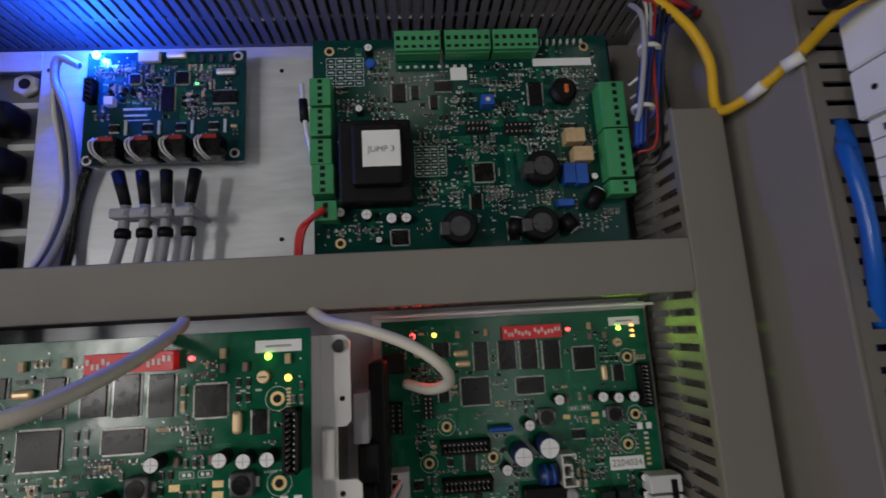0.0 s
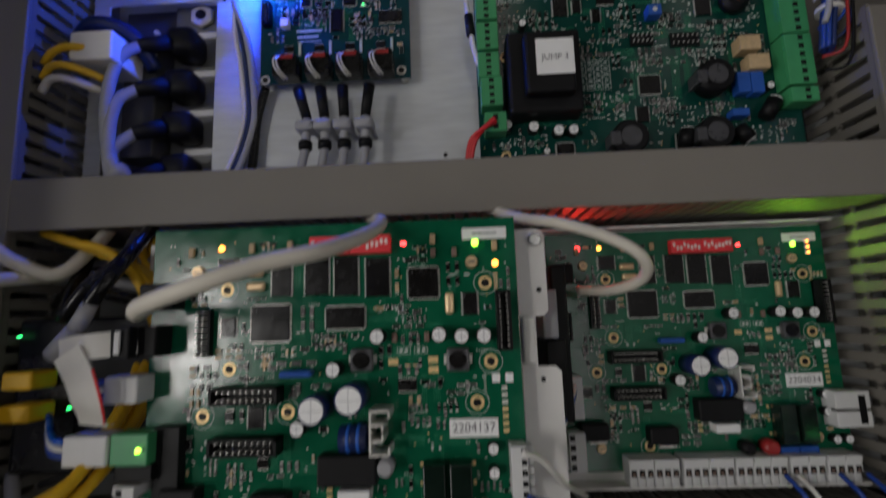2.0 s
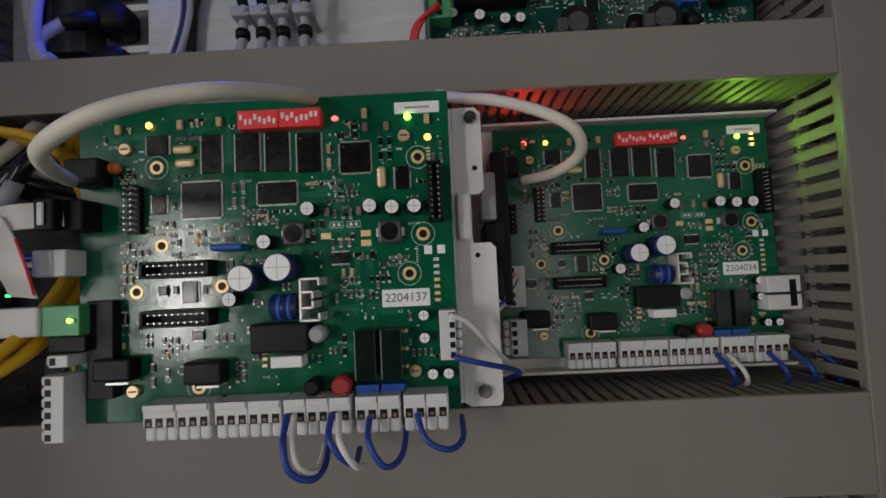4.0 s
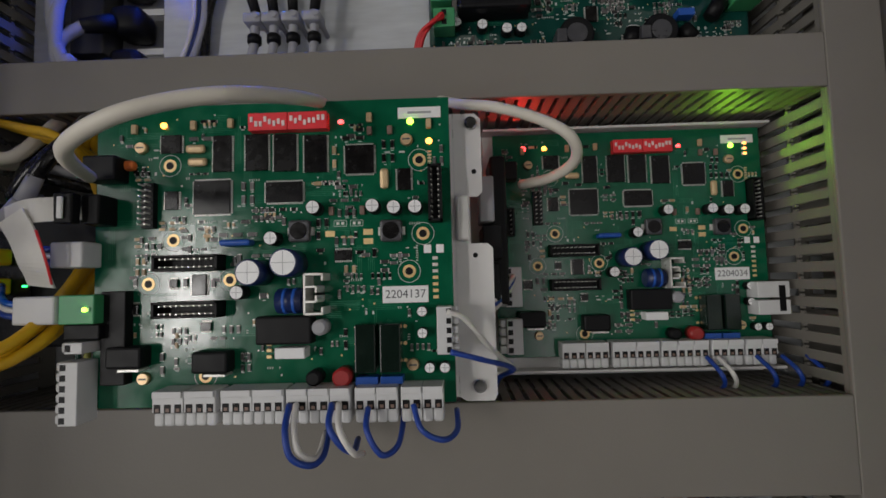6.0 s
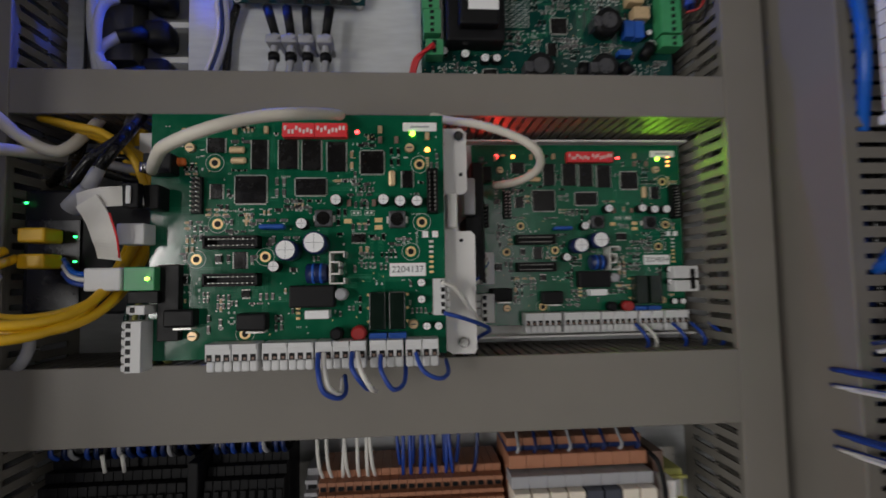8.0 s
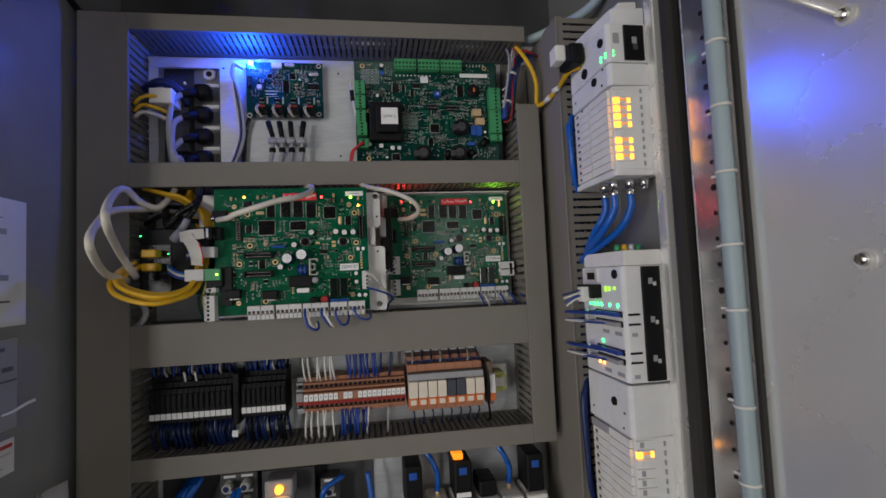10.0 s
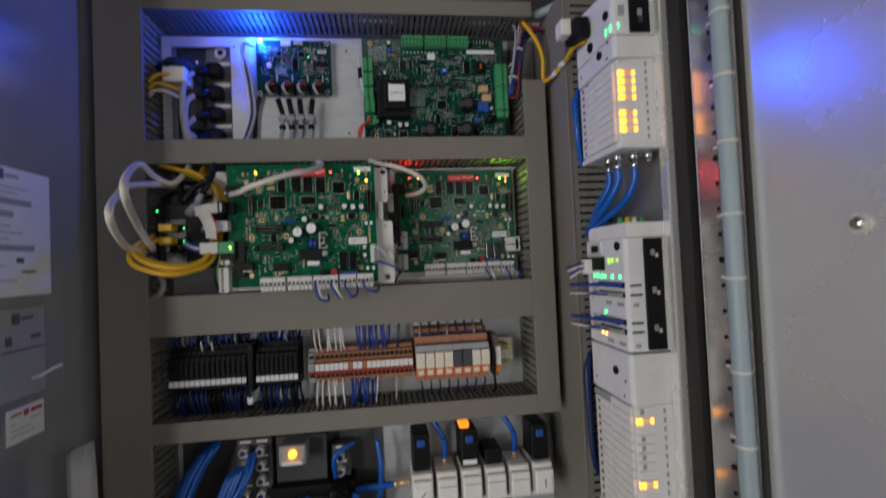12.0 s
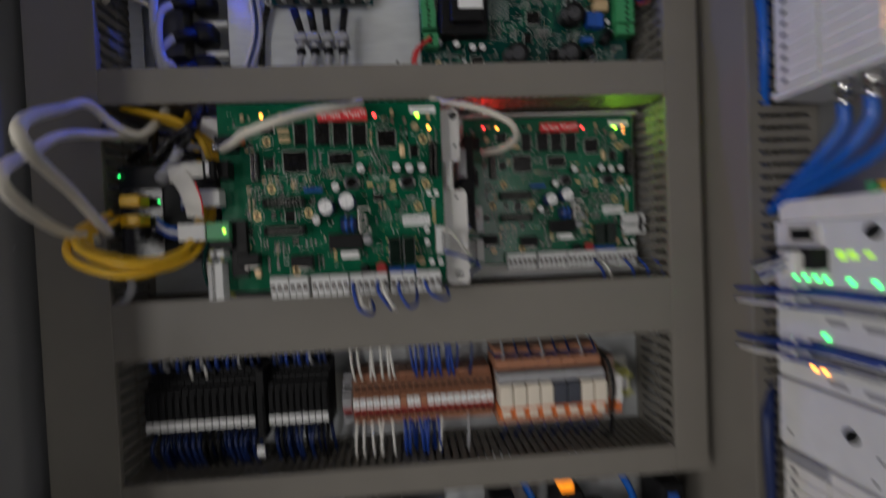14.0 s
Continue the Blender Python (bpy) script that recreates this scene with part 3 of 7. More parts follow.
def control_board(origin, label, serial, second=False):
    ob = thing("control_board", label, "circuit board", "control boards", origin)
    w, d = 176, 146
    part("board", box(B(), 0.001, w / 1000, 0, 0.0016, -d / 1000, 0.001, 0.0003), "pcb", ob)
    taken = []

    def took(u, v, a, b):
        taken.append((u, v, a, b))

    for i, u in enumerate((88.5, 107.8)):
        sw = part("dip_switch", chunk(B(), u, 10.2, 19, 8.6, 0.2, 5.5, 0.0003), "red", ob)
        rnd = random.Random(3 + i)
        for k in range(8):
            part("slider", chunk(B(), u - 7.7 + k * 2.2, 10.2 + rnd.choice((-1.1, 0.2, 1.1)), 1.4, 2.6, 5.4, 6.0, 0.0001), "pinkish", sw)
        took(u, 10.2, 21, 11)
    for (u, v), m in zip(((35, 9), (123, 10), (157, 11)), ("led_amber", "led_red", "led_green")):
        led(ob, u, v, m, 1.3 if m == "led_red" else 1.7)
        took(u, v, 6, 6)
    if second:
        led(ob, 21, 9, "led_red", 2.0)
        for v in (9.5, 13.0, 16.5):
            led(ob, 166, v, "led_amber", 0.8)
    else:
        led(ob, 166, 21, "led_amber", 1.7)
    took(166, 16, 8, 16)
    # test pads down the edge, and a column of pads beside the upper crystals
    for i in range(7):
        part("test_pad", chunk(B(), 167.5, 78 + i * 3.1, 2.6, 1.5, 0.0, 0.12), "gold" if i > 2 else "tin", ob)
    for i in range(6):
        part("test_pad", chunk(B(), 166.0, 26 + i * 1.6, 1.9, 0.9, 0.0, 0.1), "brass", ob)
    for u, v in ((164, 73.5), (170, 73.5)):
        part("solder_jumper", chunk(B(), u, v, 3.6, 4.0, 0.0, 0.2, 0.0001), "label", ob)
    took(167, 88, 9, 34)
    for u, v, a, b in ((161.5, 6.5, 21, 5.5), (153, 95, 22, 8)):
        t = part("label_sticker", chunk(B(), u, v, a, b, 0.0, 0.5, 0.0002), "label", ob)
        if b > 7:
            words(serial, 0.0056, P(u, v, 0.55), t)
        else:
            part("printed_bar", chunk(B(), u, v, a * 0.55, 1.1, 0.5, 0.55), "greywire", t)
        took(u, v, a + 2, b + 2)
    for u, v, a, b in ((64.5, 24, 9, 18), (81.5, 24, 11, 18), (95.5, 24.5, 11, 18.5), (110.5, 25.5, 11, 18.5)):
        chip(ob, u, v, a, b, "l", "memory_chip")
        took(u, v, a + 4, b + 2)
    for u, v, a, b, g in ((39, 18.5, 10, 9, "l"), (59.5, 45.5, 18, 16.5, "ul"), (95, 44, 18, 10, "ul"), (132, 29, 14, 14, "ul"), (153.5, 39.5, 6.5, 10.5, "l"),
                          (53.5, 88, 7, 10, "l"), (39.5, 46.5, 6.5, 9, "l"), (123.5, 75.5, 8.5, 5, "u"), (21, 99, 6, 5, "u"), (57, 108, 5, 4, "u"), (41, 87, 4, 4, "u")):
        chip(ob, u, v, a, b, g)
        took(u, v, a + 4, b + 4)
    for u, v in ((103, 63.5), (147, 64.5)):
        c = part("inductor", chunk(B(), u, v, 10.4, 10.4, 0.2, 4.6, 0.0012), "ferrite", ob)
        part("core", rod(B(), P(u, v, 4.6), P(u, v, 4.9), 0.0041, seg=18, bevel=0.0002), "chip", c)
        part("solder_tab", chunk(B(), u, v, 13.0, 4.0, 0.05, 0.8), "tin", c)
        took(u, v, 14, 12)
    for u, v, a, b in ((51.5, 21.5, 9.5, 4.2), (52.5, 28, 9.5, 4.2), (144, 39, 4.2, 10)):
        part("crystal", chunk(B(), u, v, a, b, 0.2, 3.2, 0.0015), "brass", ob)
        took(u, v, a + 2, b + 2)
    for u, v in ((38, 29), (161, 30), (40, 66), (68, 86), (162, 66), (155, 84), (28, 87), (56.5, 131.5)):
        ring(ob, u, v)
        part("printed_ring", washer(u, v, 5.2, 5.5), "silk", ob)
        took(u, v, 8, 8)
    for u, v in ((24, 20), (155, 20), (27, 132), (156, 128)):
        s = part("screw", rod(B(), P(u, v, 0.1), P(u, v, 2.4), 0.0031, 0.0026, seg=14), "brass", ob)
        part("slot", chunk(B(), u, v, 3.6, 0.8, 2.4, 2.5), "ink", s)
        took(u, v, 9, 9)
    for i, (u, v) in enumerate(((111, 53), (139, 53), (149, 54), (159, 54), (91, 67), (75, 92), (161, 103), (161, 113), (164, 129), (171, 129))):
        capacitor(ob, u, v, 3.4 if i < 6 else 2.5, 8.5 if i < 6 else 5.5)
        took(u, v, 8, 8)
    for u, v, r in ((84, 83, 6.0), (100, 79, 6.4)):
        capacitor(ob, u, v, r, 17, "navy")
        took(u + 2, v, 17, 14)
    header(ob, 168.5, 47.5, 6.5, 27, 2, 10, 8, True)
    took(168.5, 47.5, 9, 30)
    header(ob, 29, 49, 6, 22, 2, 8, 9)
    took(29, 49, 8, 24)
    for v in (77.5, 99.5):
        header(ob, 50.5, v, 31, 7.5, 10, 2, 9, True)
        took(50.5, v, 35, 10)
    for u, v in ((20.5, 10.5), (50, 9.5), (68.5, 9), (137, 8.5), (166, 12.5)):
        if not (second and u > 160):
            part("tan_capacitor", chunk(B(), u, v, 2.6, 4.6, 0.1, 2.2, 0.0004), "ceramic", ob)
            took(u, v, 5, 7)
    for u, v in ((118, 54), (133, 54), (137, 15), (147, 15)):
        part("brown_capacitor", chunk(B(), u, v, 2.4, 4.2, 0.1, 2.0, 0.0004), "brown2", ob)
        took(u, v, 5, 7)
    for u, v in ((122, 60), (130, 60)):
        bm = quads(B(), [((a - c / 2) / 1000, (a + c / 2) / 1000, -0.00005, 0, -(b + e / 2) / 1000, -(b - e / 2) / 1000) for a, b, c, e in ((u, v - 1.4, 6, 0.3), (u, v + 1.4, 6, 0.3), (u - 3, v, 0.3, 2.8), (u + 3, v, 0.3, 2.8))])
        j = part("outlined_jumper", bm, "silk", ob)
        for k in (-1.2, 1.2):
            part("pad", chunk(B(), u + k, v, 1.4, 1.4, 0.0, 0.15), "tin", j)
        took(u, v, 9, 5)
    for u, v in ((117, 65), (135.5, 64.5), (135.5, 69)):
        part("gold_pad", chunk(B(), u, v, 4.6, 2.8, 0.0, 0.12), "gold", ob)
        took(u, v, 6, 4)
    # clip-on heat sink, bent from sheet: a back and three folded fins
    bm = B()
    for a in ((108.3, 93.5, 0.9, 19), (112.5, 84.5, 8.5, 0.9), (112.5, 102.5, 8.5, 0.9), (111.0, 90.2, 5.0, 0.9), (111.0, 97.0, 5.0, 0.9), (113.6, 92.2, 0.9, 4), (113.6, 95.0, 0.9, 4), (116.4, 86.0, 0.9, 3), (116.4, 101, 0.9, 3)):
        chunk(bm, *a, 0.2, 13)
    part("heat_sink", bm, "tin", ob)
    took(112, 93.5, 14, 22)
    coil = part("choke", rod(B(), P(94.0, 96.5, 7), P(106.0, 96.5, 7), 0.0058, seg=20, bevel=0.0006), "navy", ob, "dark blue wound choke")
    part("band", rod(B(), P(97.5, 96.5, 7), P(99.0, 96.5, 7), 0.0060, seg=20), "blue", coil)
    part("band", rod(B(), P(102.0, 96.5, 7), P(103.5, 96.5, 7), 0.0060, seg=20), "blue", coil)
    took(99, 96.5, 18, 15)
    part("power_coil", chunk(B(), 97, 110, 26, 13, 0.2, 9, 0.001), "black", ob)
    took(97, 110, 28, 14)
    part("ceramic_resistor", chunk(B(), 100, 120.5, 14, 5, 0.3, 9, 0.0005), "label", ob)
    took(100, 120, 16, 7)
    part("disc_capacitor", chunk(B(), 73.5, 68.5, 15, 3, 1, 8, 0.0013), "blue", ob)
    took(73.5, 68.5, 17, 5)
    for (u, v), m, r in zip(((111, 132), (124, 132), (114, 109)), ("black", "dullred", "greywire"), (3.6, 4.4, 3.6)):
        part("round_capacitor", rod(B(), P(u, v, 0.2), P(u, v, 10), r / 1000, seg=18, bevel=0.001), m, ob)
        took(u, v, 10, 10)
    for u in (135, 146.5):
        part("relay", chunk(B(), u, 119, 9.6, 22, 0.2, 10, 0.0006), "smoked", ob, "smoked black relay")
        part("trimmer", chunk(B(), u, 134, 10.4, 3.6, 0.2, 7, 0.0003), "blue", ob, "blue trimmer")
        took(u, 121, 11, 32)
    for u, v in ((22, 121), (62.5, 124)):
        t = part("power_transistor", chunk(B(), u, v, 17, 10, 0.2, 9, 0.0012), "black", ob)
        part("metal_tab", chunk(B(), u + 2, v + 6.0, 10, 1.0, 0.2, 8.0), "tin", t)
        took(u, v, 20, 15)
    for i in range(6):
        part("relay_pin", rod(B(), P(129 + (i % 2) * 23.5, 110 + (i // 2) * 8, 0), P(129 + (i % 2) * 23.5, 110 + (i // 2) * 8, 0.5), 0.0009, seg=10), "gold", ob)
    for i in range(4):
        part("yellow_diode", chunk(B(), 87.5, 114 + i * 3.0, 2.6, 1.7, 0.1, 1.2, 0.0003), "gold", ob)
    ways = ((46, 14.2, 3), (60.6, 14.2, 3), (77.2, 14.2, 3), (91.6, 14.2, 3), (104.6, 9.6, 2), (114.4, 9.6, 2), (124.0, 9.2, 2), (135.4, 9.6, 2), (145.1, 9.6, 2), (156, 9.4, 2), (165.6, 9.4, 2))
    for u, a, n in ways:
        terminal(ob, u, 143, a, n)
    took(105, 142, 140, 16)
    if second:
        terminal(ob, 8, 100, 25, 5, side="l", depth=15)
        terminal(ob, 8, 131, 22, 4, side="l", depth=14)
        p = part("side_plug", chunk(B(), 171, 105.5, 20, 10, 0.3, 12, 0.0006), "term", ob)
        part("lever", chunk(B(), 171, 116.5, 20, 9, 0.3, 12, 0.0006), "term", p)
        part("opening", chunk(B(), 176, 111, 4, 16, 12, 12.1), "black", p)
        part("black_socket", chunk(B(), 9, 25, 13, 12, 0.3, 10, 0.0008), "black", ob)
        header(ob, 9, 58, 8, 18, 2, 6, 8, True)
        took(8, 90, 20, 110)
        took(171, 110, 22, 24)
    else:
        terminal(ob, 173, 111.5, 21.5, 5, side="r", depth=10, h=11)
        terminal(ob, -2, 136, 28.5, 6, side="l", depth=12.5)
        terminal(ob, 0, 115.5, 5.2, 1, side="l", depth=12)
        part("shrouded_socket", chunk(B(), 8, 51.5, 9, 14, 0.3, 13, 0.001), "black", ob)
        s = part("jack", chunk(B(), 10, 31.5, 16, 12, 0.3, 11, 0.001), "black", ob)
        part("jack_sleeve", rod(B(), P(3, 31.5, 10.5), P(3, 37, 10.5), 0.0026, seg=14), "chrome", s)
        part("green_socket", chunk(B(), 2, 98, 17, 13.5, 0.3, 12, 0.0006), "greenterm", ob, "green socket lit by its indicator")
        part("socket_base", chunk(B(), 3, 108.5, 17, 7, 0.3, 10, 0.0006), "black", ob)
        led(ob, 7, 98, "led_green", 1.2).location = (0, -0.0122, 0)
        part("shield_plate", chunk(B(), 15, 112, 12, 44, 0.1, 6, 0.0005), "black", ob)
        part("brown_capacitor", chunk(B(), 19, 29, 7, 5, 0.2, 5, 0.002), "orange", ob)
        took(8, 80, 22, 120)
    scatter(ob, w, d - 10, taken, 300, 11 if not second else 12)
    return ob


board_a = control_board((-0.139, -0.026, 1.575), "green control board with chips, red switches and grey terminals", "2204137")
board_b = control_board((0.0632, 0.0465, 1.577), "green control board with red switches, set back in the bay", "2204034", True)
board_b.scale = (0.96, 0.96, 0.96)

# tray under the set-back board, and the bracket that carries the nearer one
tray = thing("board_tray", "folded light metal tray behind a control board", "tray", place=(0.15, 0.06, 1.43))
bm = B()
box(bm, 0.058, 0.238, 0.056, 0.0575, 1.426, 1.583)
box(bm, 0.058, 0.238, 0.044, 0.056, 1.580, 1.5815)
box(bm, 0.058, 0.238, 0.044, 0.056, 1.4275, 1.429)
bm.transform(Matrix.Translation(-Vector(tray.location)))
part("folded_sheet", bm, "alu", tray)
for x in (0.08, 0.22):
    for z in (1.45, 1.56):
        for y0, y1 in ((0.0576, PLATE - 0.0005), (0.0482, 0.0559)):
            bm = rod(B(), (x, y0, z), (x, y1, z), 0.003, seg=8)
            bm.transform(Matrix.Translation(-Vector(tray.location)))
            part("standoff", bm, "tin", tray)

bracket = thing("board_bracket", "pale aluminium bracket with screws beside the control board", "bracket", place=(0.048, -0.012, 1.43))
bm = B()
outline = ((0.0388, 1.428), (0.0388, 1.572), (0.0500, 1.572), (0.0530, 1.569), (0.0530, 1.531), (0.0505, 1.5285), (0.0465, 1.5285), (0.0465, 1.5045), (0.0550, 1.5045), (0.0575, 1.502), (0.0575, 1.429), (0.0560, 1.426), (0.0420, 1.426))
lo = [bm.verts.new((x, -0.0125, z)) for x, z in outline]
hi = [bm.verts.new((x, -0.0110, z)) for x, z in outline]
bm.faces.new(lo)
bm.faces.new(hi[::-1])
for i in range(len(outline)):
    bm.faces.new((lo[i], hi[i], hi[(i + 1) % len(outline)], lo[(i + 1) % len(outline)]))
bmesh.ops.recalc_face_normals(bm, faces=bm.faces)
box(bm, -0.142, 0.0386, -0.0125, -0.011, 1.428, 1.572)
bm.transform(Matrix.Translation(-Vector(bracket.location)))
part("sheet", bm, "alu", bracket)
part("white_clip", box(B(), -0.0088, -0.0022, -0.006, -0.0006, 0.0760, 0.0985, 0.0012), "white", bracket)
for x0, x1 in ((0.0375, 0.0384), (-0.140, -0.1385)):
    bm = box(B(), x0, x1, -0.0108, PLATE - 0.001, 1.435, 1.565)
    bm.transform(Matrix.Translation(-Vector(bracket.location)))
    part("side_leg", bm, "alu", bracket)
edge = box(B(), -0.168, -0.1402, 0.0150, 0.0165, 1.533, 1.577, 0.0006)
edge.transform(Matrix.Translation(-Vector(bracket.location)))
part("edge_plate", edge, "alu", bracket, "pale upright edge plate")
for x, z in ((0.048, 1.5665), (0.0488, 1.4335)):
    bm = rod(B(), (x, -0.0155, z), (x, -0.0125, z), 0.0032, 0.0034, seg=16, bevel=0.0005)
    bm.transform(Matrix.Translation(-Vector(bracket.location)))
    s = part("screw", bm, "chrome", bracket)
for x, z in ((0.049, 1.5415), (0.0485, 1.4985)):
    bm = rod(B(), (x, -0.0128, z), (x, -0.0126, z), 0.0013, seg=10)
    bm.transform(Matrix.Translation(-Vector(bracket.location)))
    part("hole", bm, "black", bracket)
for x, z in ((-0.115, 1.555), (0.016, 1.555), (-0.112, 1.443), (0.017, 1.447)):
    bm = rod(B(), (x, -0.0244, z), (x, -0.0125, z), 0.003, seg=8)
    bm.transform(Matrix.Translation(-Vector(bracket.location)))
    part("standoff", bm, "tin", bracket)


# power board in the upper bay: local origin at its upper corner
def power_board(origin):
    ob = thing("power_board", "dark green power supply board with green terminals and a black transformer", "circuit board", "", origin)
    part("board", box(B(), 0.026, 0.224, 0, 0.0016, -0.150, -0.006, 0.0003), "pcb_dark", ob)
    part("edge_strip", box(B(), 0.034, 0.226, 0.0017, 0.0035, -0.1500, -0.008), "black", ob)
    taken = []

    def green(u, v, a, b, n, side=""):
        t = part("terminal_block", chunk(B(), u, v, a, b, 0.3, 13, 0.0004), "greenterm", ob)
        lip = B()
        for i in range(n):
            if side:
                z = v - b / 2 + (i + 0.5) * b / n
                part("screw_well", chunk(B(), u + (0 if side == "l" else 1.5), z, 3.0, b / n * 0.55, 12.9, 13.1), "black", t)
            else:
                x = u - a / 2 + (i + 0.5) * a / n
                part("screw_well", chunk(B(), x, v - 1.5, a / n * 0.55, 2.8, 12.9, 13.1), "black", t)
                part("wire_opening", chunk(B(), x, v + 4.2, a / n * 0.6, 2.0, 12.95, 13.05), "black", t)
        if side:
            chunk(lip, u + (a * 0.42 if side == "l" else -a * 0.42), v, a * 0.2, b * 0.97, 9, 11.5)
        else:
            chunk(lip, u, v + b * 0.42, a * 0.97, b * 0.25, 6, 10)
        part("front_lip", lip, "greenterm", t)
        taken.append((u, v, a + 2, b + 2))

    for u in (95, 127.3, 158.6):
        green(u, 15.5, 29.5, 14, 6)
    for u, v, b in ((33, 49, 18), (33, 69, 18), (33, 88, 16), (34, 105.5, 18.5), (35.5, 125, 12)):
        green(u, v, 13, b, 4 if b > 12 else 2, "l")
    for v, b, n in ((62.5, 31, 6), (95, 32, 6), (117.3, 9, 2)):
        green(218, v, 16, b, n, "r")
    t = part("transformer", chunk(B(), 66, 96, 44, 52, 0.3, 17, 0.002), "black", ob, "black potted transformer")
    part("core", chunk(B(), 67.5, 95, 29, 38, 17, 26, 0.002), "black", t)
    s = part("label_sticker", chunk(B(), 70.5, 92.5, 22, 22, 26, 26.2), "label", t, "white sticker with handwriting")
    words("JUMP 3", 0.0052, P(70.5, 93.2, 26.3), s)
    taken.append((66, 96, 48, 56))
    for u, v in ((169, 102), (115, 138), (165, 138)):
        c = part("storage_choke", rod(B(), P(u, v, 0.3), P(u, v, 13), 0.0105, seg=24, bevel=0.001), "black", ob, "round black storage choke")
        part("clip", chunk(B(), u - 9, v + 1.0, 6, 8, 0.3, 13.4, 0.0006), "ferrite", c)
        part("top_core", rod(B(), P(u, v, 13), P(u, v, 13.4), 0.0062, seg=20, bevel=0.0002), "ferrite", c)
        taken.append((u - 3, v, 27, 23))
    for u, v in ((192.5, 81), (196.5, 93.5)):
        part("film_capacitor", chunk(B(), u, v, 12.5, 9.5, 0.3, 10, 0.0006), "ceramic", ob)
        taken.append((u, v, 14, 11))
    for u, v, a, b in ((187, 105.5, 7.5, 13), (195, 106, 7.5, 13.5), (183, 124.5, 10, 4.5), (138.5, 54.5, 8.5, 7)):
        t = part("trimmer", chunk(B(), u, v, a, b, 0.3, 8, 0.0005), "blue", ob)
        if v < 60:
            part("screw", rod(B(), P(u, v, 8), P(u, v, 8.3), 0.0015, seg=12), "tin", t)
        taken.append((u, v, a + 2, b + 2))
    for i, (u, v) in enumerate(((43, 125), (59, 127), (74, 130), (83, 130), (56, 58), (66, 143), (63, 16), (205, 118), (203, 108))):
        capacitor(ob, u, v, (3.2, 3.4, 3.4, 3.2, 2.4, 2.0, 2.8, 2.2, 2.2)[i], 7)
        taken.append((u, v, 8, 8))
    for (u, v), (u1, v1) in (((198, 128), (205, 117)), ((181, 133), (187, 142)), ((149, 144), (151, 133))):
        c = part("lying_capacitor", rod(B(), P(u, v, 5), P(u1, v1, 6.5), 0.0046, seg=18, bevel=0.0008), "black", ob)
        k = (u1 - u) * 0.03, (v1 - v) * 0.03
        part("aluminium_top", rod(B(), P(u1, v1, 6.5), P(u1 + k[0], v1 + k[1], 6.55), 0.0038, seg=18), "captop", c)
        taken.append(((u + u1) / 2, (v + v1) / 2, 14, 14))
    part("tape_tab", chunk(B(), 39, 150, 9, 9, -3, -2.4, 0.0002), "ceramic", ob, "tan tape tab under the corner")
    for i in range(7):
        part("edge_pin", chunk(B(), 178 + i * 4.6, 11.5, 1.0, 3.4, 0.2, 3.2, 0.0002), "tin", ob)
    for i in range(10):
        part("edge_pad", chunk(B(), 83 + i * 5.2, 26.5, 2.2, 2.0, 0.1, 0.6, 0.0004), "tin", ob)
    taken += [(190, 11.5, 34, 6), (106, 26.5, 56, 4)]
    part("blue_disc", rod(B(), P(64, 24, 0.2), P(64, 24, 3), 0.0032, seg=14, bevel=0.0008), "blue", ob)
    c = part("toroid", rod(B(), P(189, 49, 0.3), P(189, 49, 9), 0.0085, seg=20, bevel=0.002), "black", ob)
    part("copper_winding", chunk(B(), 190, 49, 2.6, 6, 8.8, 9.6, 0.0006), "orange", c)
    taken.append((189, 49, 19, 19))
    for u, v, a, b in ((110.5, 41, 11, 7), (133.5, 101, 12.5, 12), (127.5, 120, 7, 10), (171.5, 48, 9, 16), (78.5, 141, 10.5, 9), (81.5, 45, 9, 12), (150, 140, 7, 12), (104, 52, 5, 9), (92, 45, 5, 9)):
        chip(ob, u, v, a, b, "ul" if abs(a - b) < 2 else ("l" if b > a else "u"))
        taken.append((u, v, a + 4, b + 4))
    header(ob, 131, 70.5, 14, 8, 5, 2, 6)
    header(ob, 158, 72, 18, 9, 6, 2, 4)
    taken += [(131, 70.5, 16, 12), (158, 72, 20, 12)]
    for u, v, a, b in ((192, 25, 40, 5.5), (121.5, 32, 11, 9)):
        part("label_sticker", chunk(B(), u, v, a, b, 0.0, 0.4, 0.0001), "label", ob)
        taken.append((u, v, a + 2, b + 2))
    # printed tables on the board
    for u, v, a, b in ((47, 29, 24, 20), (100, 92, 20, 20)):
        bits = [(u - a / 2 + a * i / 4, v, 0.35, b) for i in range(5)] + [(u, v - b / 2 + b * i / 5, a, 0.35) for i in range(6)]
        bm = quads(B(), [((p - c / 2) / 1000, (p + c / 2) / 1000, -0.00006, 0, -(q + e / 2) / 1000, -(q - e / 2) / 1000) for p, q, c, e in bits])
        part("printed_table", bm, "silk", ob)
        bits = [(u - a * 0.5 + a * (i % 4 + 0.5) / 4, v - b * 0.5 + b * (i // 4 + 0.5) / 5, a * (0.10 + 0.03 * (i % 3)), b * 0.06) for i in range(20)]
        bm = quads(B(), [((p - c / 2) / 1000, (p + c / 2) / 1000, -0.00006, 0, -(q + e / 2) / 1000, -(q - e / 2) / 1000) for p, q, c, e in bits])
        tagged(part("printed_marks", bm, "silk", ob), kind="stuff")
        taken.append((u, v, a + 2, b + 2))
    for u, v in ((37, 14), (44.5, 77), (42, 143), (208, 14)):
        ring(ob, u, v)
        taken.append((u, v, 9, 9))
    scatter(ob, 222, 147, taken, 620, 21, 28.0, 10.0, kinds=("smd", "smd", "chip", "silk", "silk", "silk"))
